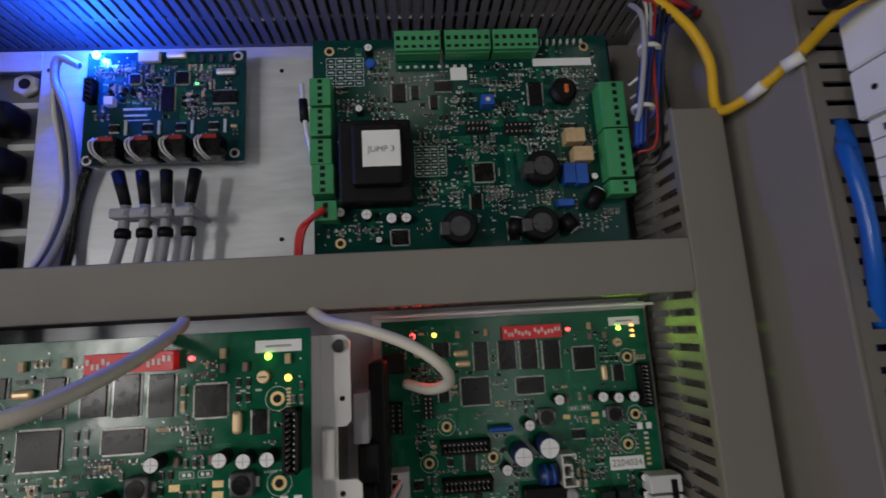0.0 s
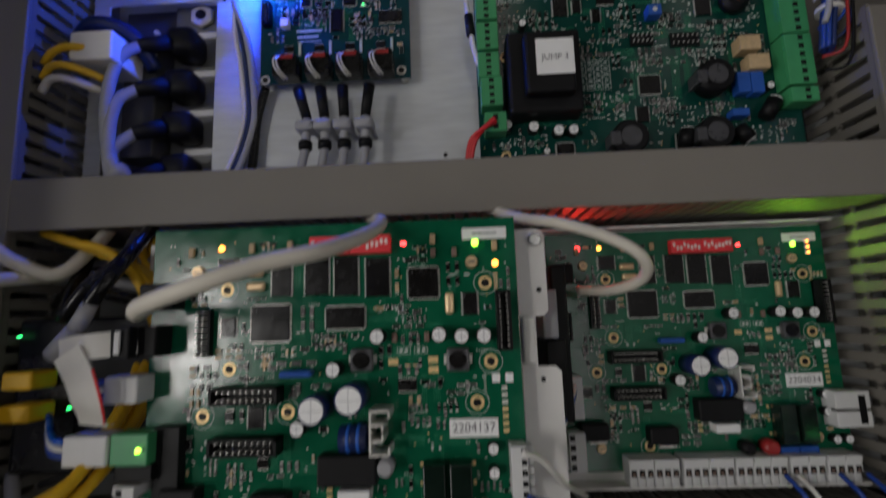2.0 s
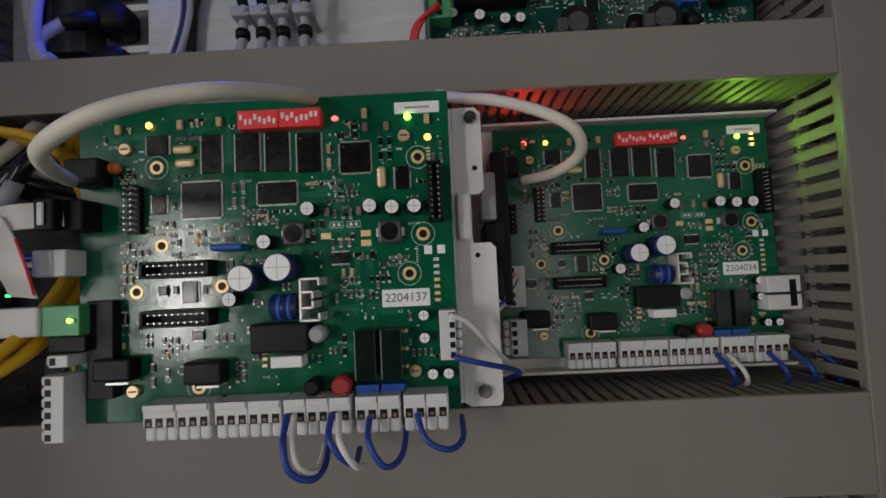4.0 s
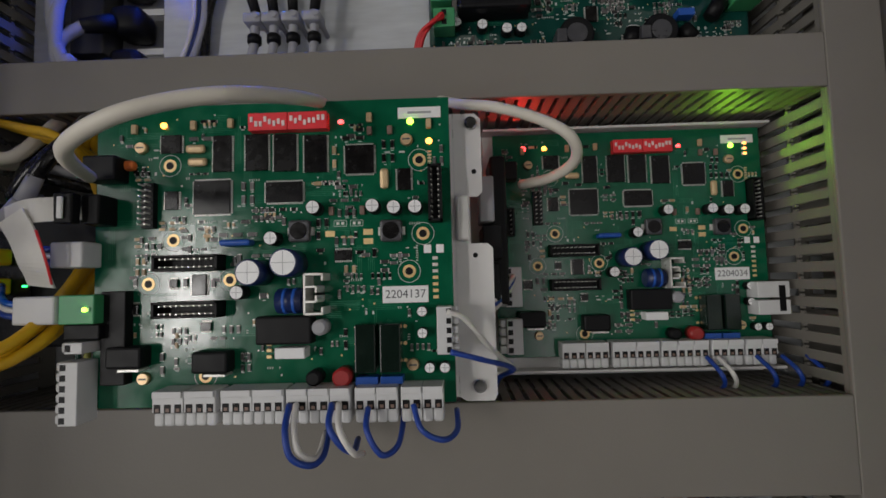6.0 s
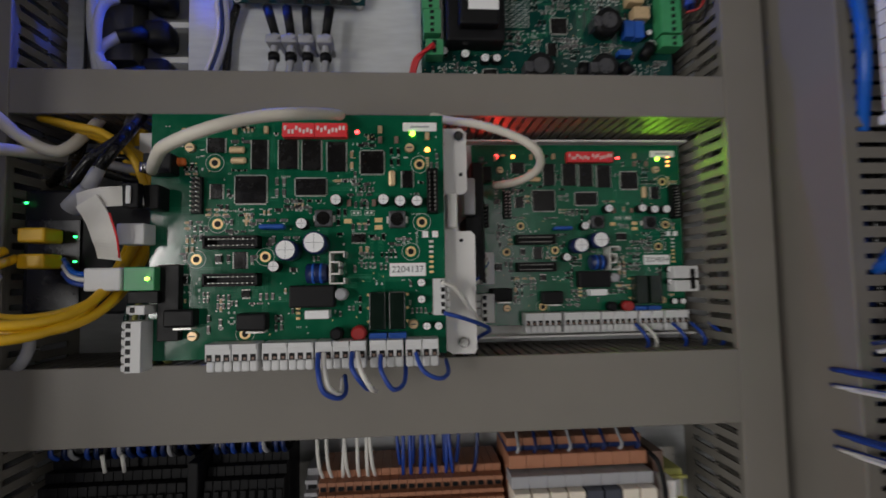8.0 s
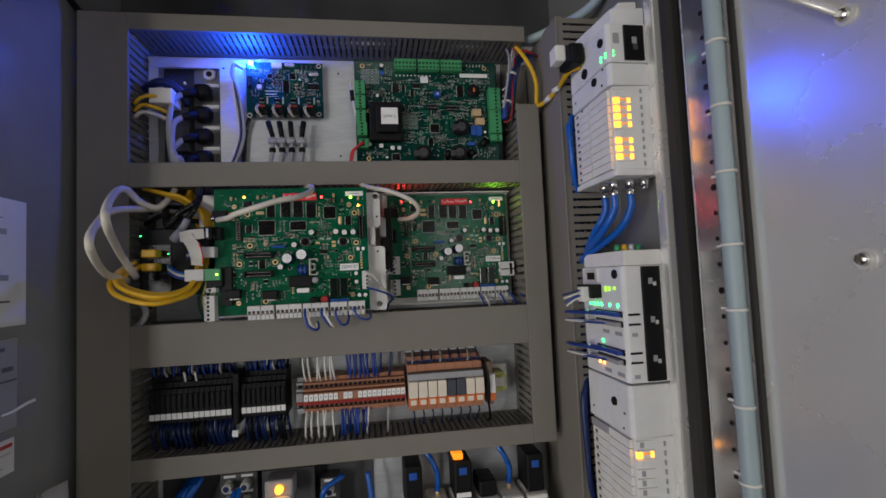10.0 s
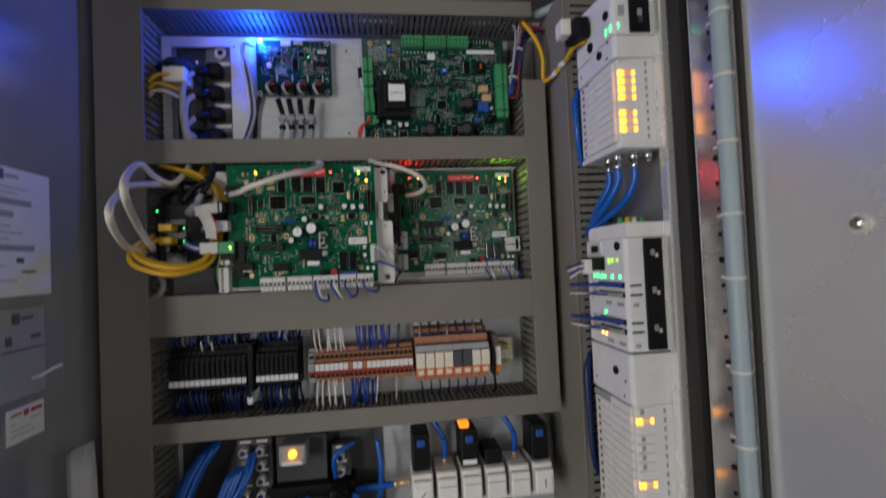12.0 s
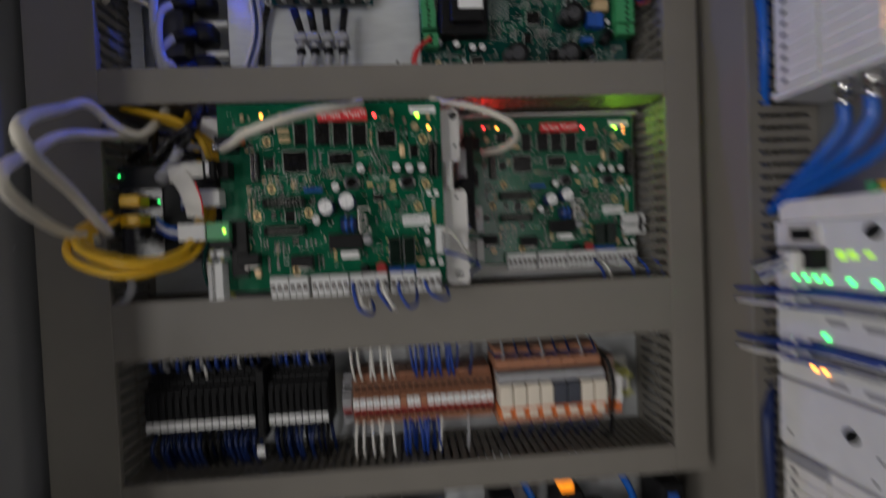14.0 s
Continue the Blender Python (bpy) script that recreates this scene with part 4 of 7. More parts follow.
    for u, v in ((37, 12), (215, 12), (37, 145), (215, 145), (125, 80)):
        part("standoff", rod(B(), P(u, v, -1.7), P(u, v, -8.3), 0.003, seg=8), "tin", ob)
    return ob


power_board((0.0, 0.036, 1.770))


def interface_board(origin):
    ob = thing("interface_board", "small teal circuit board with four jacks, its blue indicator lit", "circuit board", "", origin)
    part("board", box(B(), 0.006, 0.104, 0, 0.0016, -0.078, -0.003, 0.0003), "pcb_teal", ob)
    taken = []
    led(ob, 11.5, 5.0, "led_blue", 2.6)
    led(ob, 74, 26, "led_green2", 0.7)
    taken.append((12, 5, 8, 8))
    for u, v, a, b, m in ((61.5, 7, 12.5, 4.6, "tin"), (92.5, 19, 12.5, 4.6, "tin"), (45, 8, 13, 7, "label")):
        part("crystal" if m == "tin" else "relay", chunk(B(), u, v, a, b, 0.2, 3.6, 0.0016 if m == "tin" else 0.0006), m, ob)
        taken.append((u, v, a + 2, b + 2))
    for u, v, a, b, g in ((56.5, 36, 8, 16, "l"), (65, 22, 8, 8, "ul"), (91.5, 35.5, 15, 8, "u"), (36, 22, 6, 6, "ul")):
        chip(ob, u, v, a, b, g)
        taken.append((u, v, a + 4, b + 4))
    header(ob, 11, 31, 5, 15, 2, 5, 6, True)
    part("white_block", chunk(B(), 23, 38, 5.5, 5.5, 0.2, 5, 0.0004), "label", ob)
    taken += [(11, 31, 8, 18), (23, 38, 8, 8)]
    for u in (26, 46.5, 66, 86):
        j = part("jack", chunk(B(), u, 71.5, 15.5, 14, 0.3, 12, 0.0008), "chip", ob)
        part("coloured_band", chunk(B(), u + 1, 66.5, 9, 2.6, 12, 12.3), "dullred", j)
        for k in (-4.5, -2.5):
            bm = tube(B(), (P(u + k, 66, 12.5), P(u + k - 1.2, 70, 15), P(u + k + 0.5, 76, 14.5), P(u + k + 4, 80, 9)), 0.0006, 6, 5)
            part("wire", bm, "whitewire", j)
        taken.append((u, 71, 18, 17))
    for u in (24, 44, 64, 84):
        chip(ob, u + 1, 55, 6, 4.2, "u")
        for k in range(3):
            part("small_resistor", chunk(B(), u - 6.0 + k * 2.6, 60.5, 1.2, 2.2, 0.1, 0.8), "tin" if k == 1 else "smd", ob)
        part("pin_row", chunk(B(), u + 8.2, 55, 1.8, 9, 0.1, 1.4, 0.0003), "silk", ob)
        taken.append((u + 1, 56, 20, 13))
    for u, v, a, b in ((38, 42, 17, 2.6), (37, 46.2, 14, 2.4), (38, 49.4, 16, 0.9)):
        part("printed_bar", chunk(B(), u, v, a, b * 0.55, 0.0, 0.05), "silk", ob)
    for u in (77, 83, 89, 95):
        part("small_inductor", chunk(B(), u, 9, 2.2, 5.0, 0.1, 1.8, 0.0003), "ferrite", ob)
    taken += [(38, 45, 20, 12), (86, 9, 24, 7)]
    for u, v in ((9.5, 75), (98, 73), (99, 7)):
        ring(ob, u, v, "tin")
        taken.append((u, v, 8, 8))
    scatter(ob, 103, 66, taken, 170, 31, 8.0, 6.0, 0.5)
    for u, v in ((10, 8), (99, 8), (10, 74), (99, 74)):
        part("standoff", rod(B(), P(u, v, -1.7), P(u, v, -10.4), 0.0028, seg=8), "tin", ob)
    return ob


interface_board((-0.120, 0.034, 1.760))

# four plugs with boots and clamps under the small board
for i, (a, b, c, d) in enumerate(((34, 40, 39, 35), (48, 51, 51, 48), (62, 63, 63, 61), (79, 76, 76, 74))):
    ob = thing("jack_plug", "black booted plug held in a metal clamp on a grey cable", "plug", "jack plugs", (-0.12 + a / 1000, 0.025, 1.672))
    o = Matrix.Translation(-Vector(ob.location))

    def Q(u, v, y=0.025):
        return (-0.12 + u / 1000, y, 1.76 - v / 1000)
    bm = rod(B(), Q(a, 86), Q(b, 107), 0.0036, 0.0030, seg=12, bevel=0.0006)
    bm.transform(o)
    part("boot", bm, "black", ob)
    bm = B()
    rod(bm, Q(b, 107), Q(c, 124), 0.0028, seg=12)
    box(bm, -0.12 + b / 1000 - 0.0055, -0.12 + b / 1000 + 0.0055, 0.018, 0.0300, 1.76 - 0.116, 1.76 - 0.110, 0.001)
    rod(bm, Q(b + 3, 113, 0.016), Q(b + 3, 113, 0.0443), 0.0016, seg=8)
    bm.transform(o)
    part("metal_clamp", bm, "greywire", ob)
    bm = rod(B(), Q(c, 121), Q(c, 127), 0.0042, seg=12, bevel=0.0008)
    bm.transform(o)
    part("ring", bm, "black", ob)
    bm = tube(B(), (Q(c, 126), Q((c + d) / 2, 135), Q(d, 146), Q(d - 1, 158, 0.03)), 0.0028)
    bm.transform(o)
    part("cable", bm, "greywire", ob)


# ---- terminal row in the third bay ----
def centred(ob, bm):
    bm.transform(Matrix.Translation(-Vector(ob.location)))
    return bm


rail = thing("din_rail", "galvanised mounting rail behind the terminal row", "rail", place=(0, PLATE, 1.317))
bm = B()
box(bm, -0.235, 0.225, 0.060, 0.0615, 1.300, 1.336, 0.0003)
box(bm, -0.235, 0.225, 0.0616, PLATE - 0.0005, 1.310, 1.326, 0.0003)
part("profile", centred(rail, bm), "tin", rail)


def rail_terminal(name, label, x, w, z0, z1, front, body, marker, group, up_wire=None, down_wire=None, seed=0, gap=False):
    """A feed-through terminal: a nose with a marker, and two ledges above and below it with the screw wells between."""
    ob = thing(name, label, "terminal", group, (x, 0.0595, (z0 + z1) / 2))
    rnd = random.Random(seed)
    zc = (z0 + z1) / 2
    bm = B()
    box(bm, x - w * 0.48, x + w * 0.48, front, 0.0595, zc - 0.0055, zc + 0.0052, 0.0004)
    for sgn in (-1, 1):
        lo, hi = sorted((zc + sgn * 0.0145, zc + sgn * (0.0056 if sgn < 0 else 0.0053)))
        box(bm, x - w * 0.48, x + w * 0.48, front + 0.008, 0.0593, lo, hi, 0.0003)
        z = zc + sgn * 0.0160
        box(bm, x - w * 0.48, x + w * 0.48, front + 0.004, 0.0593, z - 0.0014, z + 0.0014, 0.0003)
        z = zc + sgn * 0.0085
        box(bm, x - w * 0.48, x + w * 0.48, front + 0.002, front + 0.0079, z - 0.0013, z + 0.0013, 0.0003)
        lo, hi = sorted((zc + sgn * 0.0176, z1 if sgn > 0 else z0))
        box(bm, x - w * 0.48, x + w * 0.48, front + 0.012, 0.0590, lo, hi, 0.0003)
    part("body", centred(ob, bm), body, ob)
    if not gap:
        part("marker", centred(ob, box(B(), x - w * 0.44, x + w * 0.44, front - 0.0012, front - 0.0002, zc - 0.0040, zc + 0.0040, 0.0003)), marker, ob)
        part("printed_dot", centred(ob, box(B(), x - w * 0.12, x + w * 0.12, front - 0.0014, front - 0.00125, zc - 0.0010, zc + 0.0010)), "greywire", ob)
    for sgn in (-1, 1):
        z = zc + sgn * 0.0122
        part("wire_opening", centred(ob, box(B(), x - w * 0.33, x + w * 0.33, front + 0.0070, front + 0.0079, z - 0.0019, z + 0.0019)), "black", ob)
    part("jumper_bar", centred(ob, box(B(), x - w * 0.46, x + w * 0.46, front + 0.0012, front + 0.0019, zc - 0.0094, zc - 0.0060)), "dullred", ob)
    for wire, sgn, zw in ((up_wire, 1, z1), (down_wire, -1, z0)):
        if wire:
            for k in range(2 if wire == "bluewire" else 1):
                dx = rnd.uniform(-0.003, 0.003)
                y = front + 0.006 + 0.009 * k
                end = 1.372 if sgn > 0 else 1.270
                part("wire", centred(ob, tube(B(), ((x + dx * 0.3, y + 0.008, zw - sgn * 0.007), (x + dx, y, zw + sgn * 0.007), (x + dx * 1.6, y + 0.004, end), (x + dx, 0.045, end + sgn * 0.010)), 0.0013, 6, 5)), wire, ob)
    return ob


def black_terminal(x, w, seed, ferrule=False):
    """A tall black knife terminal: stepped body, marker low on its nose, dark wires above and below."""
    ob = thing("fuse_terminal", "tall black rail terminal with a white marker and dark blue wires", "terminal", "black rail terminals", (x, 0.0595, 1.327))
    rnd = random.Random(seed)
    bm = B()
    box(bm, x - w * 0.48, x + w * 0.48, 0.028, 0.0595, 1.298, 1.356, 0.0004)
    box(bm, x - w * 0.48, x + w * 0.48, 0.015, 0.0279, 1.303, 1.343, 0.0006)
    box(bm, x - w * 0.48, x + w * 0.48, 0.021, 0.0279, 1.3435, 1.350, 0.0004)
    part("body", centred(ob, bm), "black", ob)
    part("lever", centred(ob, box(B(), x - w * 0.36, x + w * 0.36, 0.0125, 0.0149, 1.319, 1.337, 0.0008)), "black", ob)
    part("marker", centred(ob, box(B(), x - w * 0.44, x + w * 0.44, 0.0135, 0.0148, 1.3075, 1.3145, 0.0003)), "label", ob)
    for k in range(2):
        dx = rnd.uniform(-0.0025, 0.0025)
        y = 0.024 + 0.012 * k
        m = rnd.choice(("navy", "navy", "black", "bluewire", "greywire"))
        part("wire", centred(ob, tube(B(), ((x, y + 0.010, 1.353), (x + dx, y, 1.361), (x + dx * 1.3, y + 0.004, 1.371), (x + dx, y + 0.012, 1.381)), 0.0016, 6, 4)), m, ob)
        m = rnd.choice(("navy", "navy", "navy", "black"))
        part("wire", centred(ob, tube(B(), ((x, y + 0.006, 1.301), (x + dx, y - 0.004, 1.291), (x + dx * 1.6, y + 0.002, 1.276), (x + dx, y + 0.014, 1.262)), 0.0017, 6, 4)), m, ob)
    if ferrule:
        part("ferrule", centred(ob, rod(B(), (x - 0.001, 0.019, 1.350), (x - 0.002, 0.017, 1.362), 0.0013, seg=8)), "whitewire", ob)
    return ob


for i in range(15):
    black_terminal(-0.2235 + i * 0.0062, 0.0062, 100 + i, i in (6, 8))
ob = thing("end_clamp", "tall black end clamp between the rail terminals", "terminal", place=(-0.1275, 0.0595, 1.3165))
bm = box(B(), -0.1310, -0.1240, 0.010, 0.0595, 1.296, 1.357, 0.001)
box(bm, -0.1300, -0.1250, 0.0085, 0.0099, 1.300, 1.335, 0.0008)
part("body", centred(ob, bm), "black", ob)
for i in range(9):
    black_terminal(-0.1195 + i * 0.0058, 0.0058, 140 + i)
tagclip = thing("marker_tag", "small white marker tag hanging on a wire", "tag", place=(-0.128, 0.012, 1.286))
part("plate", centred(tagclip, box(B(), -0.1325, -0.1255, 0.0095, 0.0115, 1.2815, 1.2895, 0.0006)), "label", tagclip)
rail_terminal("end_clamp", "grey end clamp on the mounting rail", -0.0545, 0.009, 1.297, 1.342, 0.020, "greywire", "greywire", "", None, None, 6)
for i in range(21):
    up = "whitewire" if i < 7 else ("bluewire" if 8 < i < 16 else ("navy" if i == 17 else None))
    down = "whitewire" if i < 6 else ("bluewire" if 6 < i < 13 else ("whitewire" if i == 13 else ("greywire" if i == 17 else None)))
    rail_terminal("rail_terminal", "terracotta brown rail terminal with a white marker", -0.0455 + i * 0.006, 0.006, 1.298, 1.343, 0.012, "brown", "label", "brown rail terminals", up, down, 200 + i, i in (7, 10))
for i in range(8):
    x = 0.0870 + i * 0.0122
    ob = thing("plug_in_relay", "dark grey plug-in relay in a brown base" if i in (4, 5) else "white plug-in relay with an orange clip in a brown base", "relay", "plug-in relays", (x, 0.0595, 1.32))
    bm = B()
    box(bm, x - 0.006, x + 0.006, 0.022, 0.0595, 1.294, 1.352, 0.0005)
    box(bm, x - 0.006, x + 0.006, 0.012, 0.022, 1.294, 1.302, 0.0005)
    box(bm, x - 0.006, x + 0.006, 0.012, 0.022, 1.343, 1.352, 0.0005)
    box(bm, x - 0.006, x + 0.006, 0.020, 0.0590, 1.3555, 1.361, 0.0005)
    part("base", centred(ob, bm), "brown", ob)
    part("cable_slot", centred(ob, box(B(), x - 0.0058, x + 0.0058, 0.0205, 0.0590, 1.3522, 1.3553)), "navy", ob)
    part("white_block", centred(ob, box(B(), x - 0.0045, x + 0.0045, 0.050, 0.0590, 1.3620, 1.3685, 0.0005)), "label", ob)
    part("grey_bar", centred(ob, box(B(), x - 0.0061, x + 0.0061, 0.004, 0.0215, 1.333, 1.341, 0.0005)), "greywire", ob)
    part("relay_body", centred(ob, box(B(), x - 0.0055, x + 0.0055, -0.002, 0.0215, 1.3125, 1.3325, 0.0006)), "relaygrey" if i in (4, 5) else "relaycream", ob)
    c = part("clip", centred(ob, box(B(), x - 0.0059, x + 0.0059, 0.002, 0.0215, 1.3022, 1.3115, 0.0006)), "orange", ob)
    part("window", centred(ob, box(B(), x - 0.0038, x + 0.0038, 0.0008, 0.0019, 1.3034, 1.3098, 0.0004)), "relaycream", c)
    for z0, z1, z2 in ((1.350, 1.362, 1.382), (1.296, 1.284, 1.262)):
        m = "navy" if z2 < 1.3 or i % 3 else "greywire"
        bm = tube(B(), ((x, 0.02, z0), (x + 0.001, 0.013, (z0 + z1) / 2), (x + 0.002, 0.022, z1), (x + 0.003, 0.05, z2)), 0.0011, 6, 5)
        part("wire", centred(ob, bm), m, ob)
x = 0.1905
ob = thing("plug_in_relay", "single white relay at the end of the row with dark wires", "relay", "plug-in relays", (x, 0.0595, 1.32))
part("base", centred(ob, box(B(), x - 0.004, x + 0.004, 0.020, 0.0595, 1.292, 1.348, 0.0005)), "brown2", ob)
part("relay_body", centred(ob, box(B(), x - 0.0038, x + 0.0038, 0.004, 0.0195, 1.310, 1.334, 0.0006)), "white", ob)
part("clip", centred(ob, box(B(), x - 0.0038, x + 0.0038, 0.006, 0.0195, 1.300, 1.3095, 0.0006)), "orange", ob)
bm = tube(B(), ((x - 0.012, 0.010, 1.352), (x - 0.009, 0.002, 1.346), (x - 0.006, 0.0, 1.325), (x - 0.006, 0.006, 1.300), (x - 0.002, 0.02, 1.275), (x - 0.002, 0.05, 1.262)), 0.0017, 6)
part("wire", centred(ob, bm), "black", ob)
ob = thing("earth_terminal", "pale yellow-green earth terminal on the rail", "terminal", place=(0.206, 0.0595, 1.318))
bm = B()
box(bm, 0.1985, 0.2135, 0.030, 0.0595, 1.305, 1.331, 0.0006)
box(bm, 0.196, 0.216, 0.027, 0.030, 1.309, 1.311, 0.0003)
box(bm, 0.196, 0.216, 0.027, 0.030, 1.325, 1.327, 0.0003)
part("body", centred(ob, bm), "ygreen", ob)
part("face", centred(ob, box(B(), 0.2005, 0.2115, 0.0285, 0.0299, 1.312, 1.324, 0.0003)), "white", ob)

# ---- pneumatics in the lowest bay ----
for i in range(6):
    x = 0.083 + i * 0.0322
    label = "pale grey pressure unit with a small dial" if i in (0, 5) else "pale grey pneumatic unit with a plain front cap"
    ob = thing("pressure_unit", label, "pneumatic unit", "pneumatic units", (x, 0.06, 1.15))
    bm = B()
    box(bm, x - 0.0138, x + 0.0138, 0.004, 0.058, 1.135, 1.176, 0.003)
    box(bm, x - 0.0125, x + 0.0125, -0.004, 0.010, 1.138, 1.170, 0.0022)
    part("housing", centred(ob, bm), "white", ob)
    part("seam", centred(ob, box(B(), x - 0.0142, x + 0.0142, 0.012, 0.0135, 1.1345, 1.1765)), "greywire", ob)
    part("foot", centred(ob, box(B(), x - 0.0158, x + 0.0158, 0.016, PLATE - 0.0032, 1.128, 1.1345, 0.001)), "alu", ob)
    if i in (0, 5):
        dial = part("dial", centred(ob, box(B(), x - 0.0085, x + 0.0085, -0.0048, -0.0041, 1.143, 1.163, 0.0008)), "label", ob)
        bm = box(B(), -0.0005, 0.0005, -0.0003, 0.0003, -0.005, 0.005, m=Matrix.Translation((x, -0.0053, 1.153)) @ Matrix.Rotation(0.7 if i == 0 else 0.0, 4, "Y"))
        part("needle", centred(ob, bm), "ink", dial)
    else:
        part("cap_line", centred(ob, box(B(), x - 0.011, x + 0.011, -0.0046, -0.0041, 1.160, 1.1612)), "greywire", ob)
    if i in (0, 2, 3, 5):
        top = 1.225 if i != 3 else 1.197
        c = part("solenoid", centred(ob, box(B(), x - 0.0118, x + 0.0118, 0.012, 0.055, 1.1765, top, 0.003)), "black", ob, "black solenoid head")
        if i != 3:
            part("blue_button", centred(ob, box(B(), x - 0.005, x + 0.005, 0.0105, 0.0119, top - 0.017, top - 0.008, 0.0006)), "blue", c)
        if i == 2:
            part("white_tag", centred(ob, box(B(), x - 0.0095, x + 0.0095, 0.0105, 0.0119, 1.180, 1.186, 0.0004)), "label", c)
    else:
        part("fitting", centred(ob, rod(B(), (x, 0.03, 1.1765), (x, 0.03, 1.187), 0.0035, 0.0028, seg=12)), "brass", ob)
        bm = tube(B(), ((x, 0.03, 1.184), (x + 0.001, 0.028, 1.205), (x - 0.007, 0.03, 1.225), (x - 0.02, 0.04, 1.243)), 0.0036, 10)
        part("hose", centred(ob, bm), "hose", ob)
ob = thing("hose_fitting", "nickel hose fitting with a short blue hose", "fitting", place=(0.067, 0.03, 1.155))
bm = rod(B(), (0.0685, 0.03, 1.158), (0.052, 0.03, 1.156), 0.0055, 0.0045, seg=6)
rod(bm, (0.052, 0.03, 1.156), (0.046, 0.03, 1.156), 0.0048, seg=14)
part("nut", centred(ob, bm), "brass", ob)
part("hose", centred(ob, tube(B(), ((0.048, 0.03, 1.156), (0.03, 0.032, 1.154), (0.008, 0.034, 1.152), (-0.012, 0.036, 1.150)), 0.0042, 10)), "hose", ob)
ob = thing("hose_tee", "black hose tee with two blue hoses under the pneumatic units", "fitting", place=(0.150, 0.03, 1.12))
bm = B()
box(bm, 0.1425, 0.1575, 0.020, 0.040, 1.108, 1.128, 0.002)
box(bm, 0.190, 0.206, 0.018, 0.038, 1.113, 1.124, 0.003)
part("body", centred(ob, bm), "black", ob)
part("hose", centred(ob, tube(B(), ((0.190, 0.028, 1.118), (0.175, 0.026, 1.116), (0.160, 0.026, 1.106), (0.150, 0.03, 1.090), (0.148, 0.04, 1.070)), 0.0036, 10)), "hose", ob)
part("hose", centred(ob, tube(B(), ((0.112, 0.03, 1.134), (0.118, 0.028, 1.118), (0.128, 0.03, 1.098), (0.138, 0.04, 1.072)), 0.0036, 10)), "hose", ob)

lampblock = thing("lit_connector", "clear valve connector glowing amber", "connector", place=(-0.080, 0.03, 1.205))
part("housing", centred(lampblock, box(B(), -0.098, -0.064, 0.014, 0.045, 1.198, 1.224, 0.003)), "greywire", lampblock)
part("amber_lens", centred(lampblock, rod(B(), (-0.080, 0.0135, 1.214), (-0.080, 0.006, 1.214), 0.0055, 0.0042, seg=16, bevel=0.001)), "led_orange", lampblock)
part("clear_cover", centred(lampblock, box(B(), -0.0935, -0.0675, 0.0095, 0.0138, 1.2005, 1.2055, 0.001)), "white", lampblock)
lb = thing("lit_connector", "amber lamp on a black valve connector", "connector", place=(0.142, 0.02, 1.232))
part("amber_lens", centred(lb, box(B(), 0.1345, 0.1475, 0.006, 0.03, 1.229, 1.238, 0.002)), "led_deep", lb)
part("housing", centred(lb, box(B(), 0.132, 0.150, 0.0305, 0.06, 1.2255, 1.242, 0.002)), "black", lb)

# socket strips with push-in fittings
def fitting_strip(x, z, rows, cols, label):
    ob = thing("fitting_strip", label, "manifold", "hose manifolds", (x, 0.06, z))
    w, h = cols * 0.021, rows * 0.019
    part("block", centred(ob, box(B(), x - 0.003, x + w, 0.045, PLATE - 0.0024, z - h, z + 0.004, 0.001)), "darksteel", ob)
    for r in range(rows):
        for c in range(cols):
            u, v = x + 0.009 + c * 0.021, z - 0.008 - r * 0.019
            s = part("socket", centred(ob, rod(B(), (u, 0.0445, v), (u, 0.028, v), 0.0060, 0.0055, seg=14, bevel=0.0008)), "tin", ob)
            part("bore", centred(ob, rod(B(), (u, 0.0279, v), (u, 0.0276, v), 0.0036, seg=12)), "navy", s)
            part("tag", centred(ob, box(B(), u - 0.007, u + 0.007, 0.0435, 0.0448, v + 0.0075, v + 0.0105)), "label", s)
    return ob


fitting_strip(-0.155, 1.222, 4, 2, "dark manifold block with metal push-in hose sockets")
fitting_strip(-0.032, 1.205, 2, 1, "dark manifold block with one column of hose sockets")
ob = thing("valve_block", "dark steel valve block with a black base", "valve block", place=(-0.05, 0.06, 1.17))
part("block", centred(ob, box(B(), -0.108, -0.042, 0.046, PLATE - 0.0024, 1.165, 1.225, 0.001)), "darksteel", ob)
part("base", centred(ob, box(B(), -0.115, -0.005, 0.030, PLATE - 0.0024, 1.148, 1.1645, 0.003)), "black", ob)
ob = thing("valve_block", "black valve block with a steel plate and a hose collar", "valve block", place=(-0.02, 0.05, 1.11))
part("collar", centred(ob, box(B(), -0.036, -0.012, 0.005, 0.05, 1.135, 1.165, 0.004)), "black", ob)
part("plate", centred(ob, box(B(), -0.02, 0.034, 0.052, PLATE - 0.0034, 1.085, 1.145, 0.001)), "darksteel", ob)
part("button", centred(ob, rod(B(), (-0.005, 0.012, 1.153), (-0.005, 0.005, 1.153), 0.006, seg=16, bevel=0.001)), "hose", ob)
ob = thing("manifold_panel", "dark steel panel behind the hose manifolds", "metal plate", place=(-0.1, PLATE - 0.002, 1.07))
part("sheet", centred(ob, box(B(), -0.236, 0.033, PLATE - 0.0022, PLATE - 0.0006, 1.0115, 1.240)), "darksteel", ob)
ob = thing("end_plate", "pale grey plate behind the pneumatic units", "metal plate", place=(0.15, PLATE - 0.002, 1.07))
part("sheet", centred(ob, box(B(), 0.036, 0.281, PLATE - 0.003, PLATE - 0.0006, 1.069, 1.242)), "plate", ob)


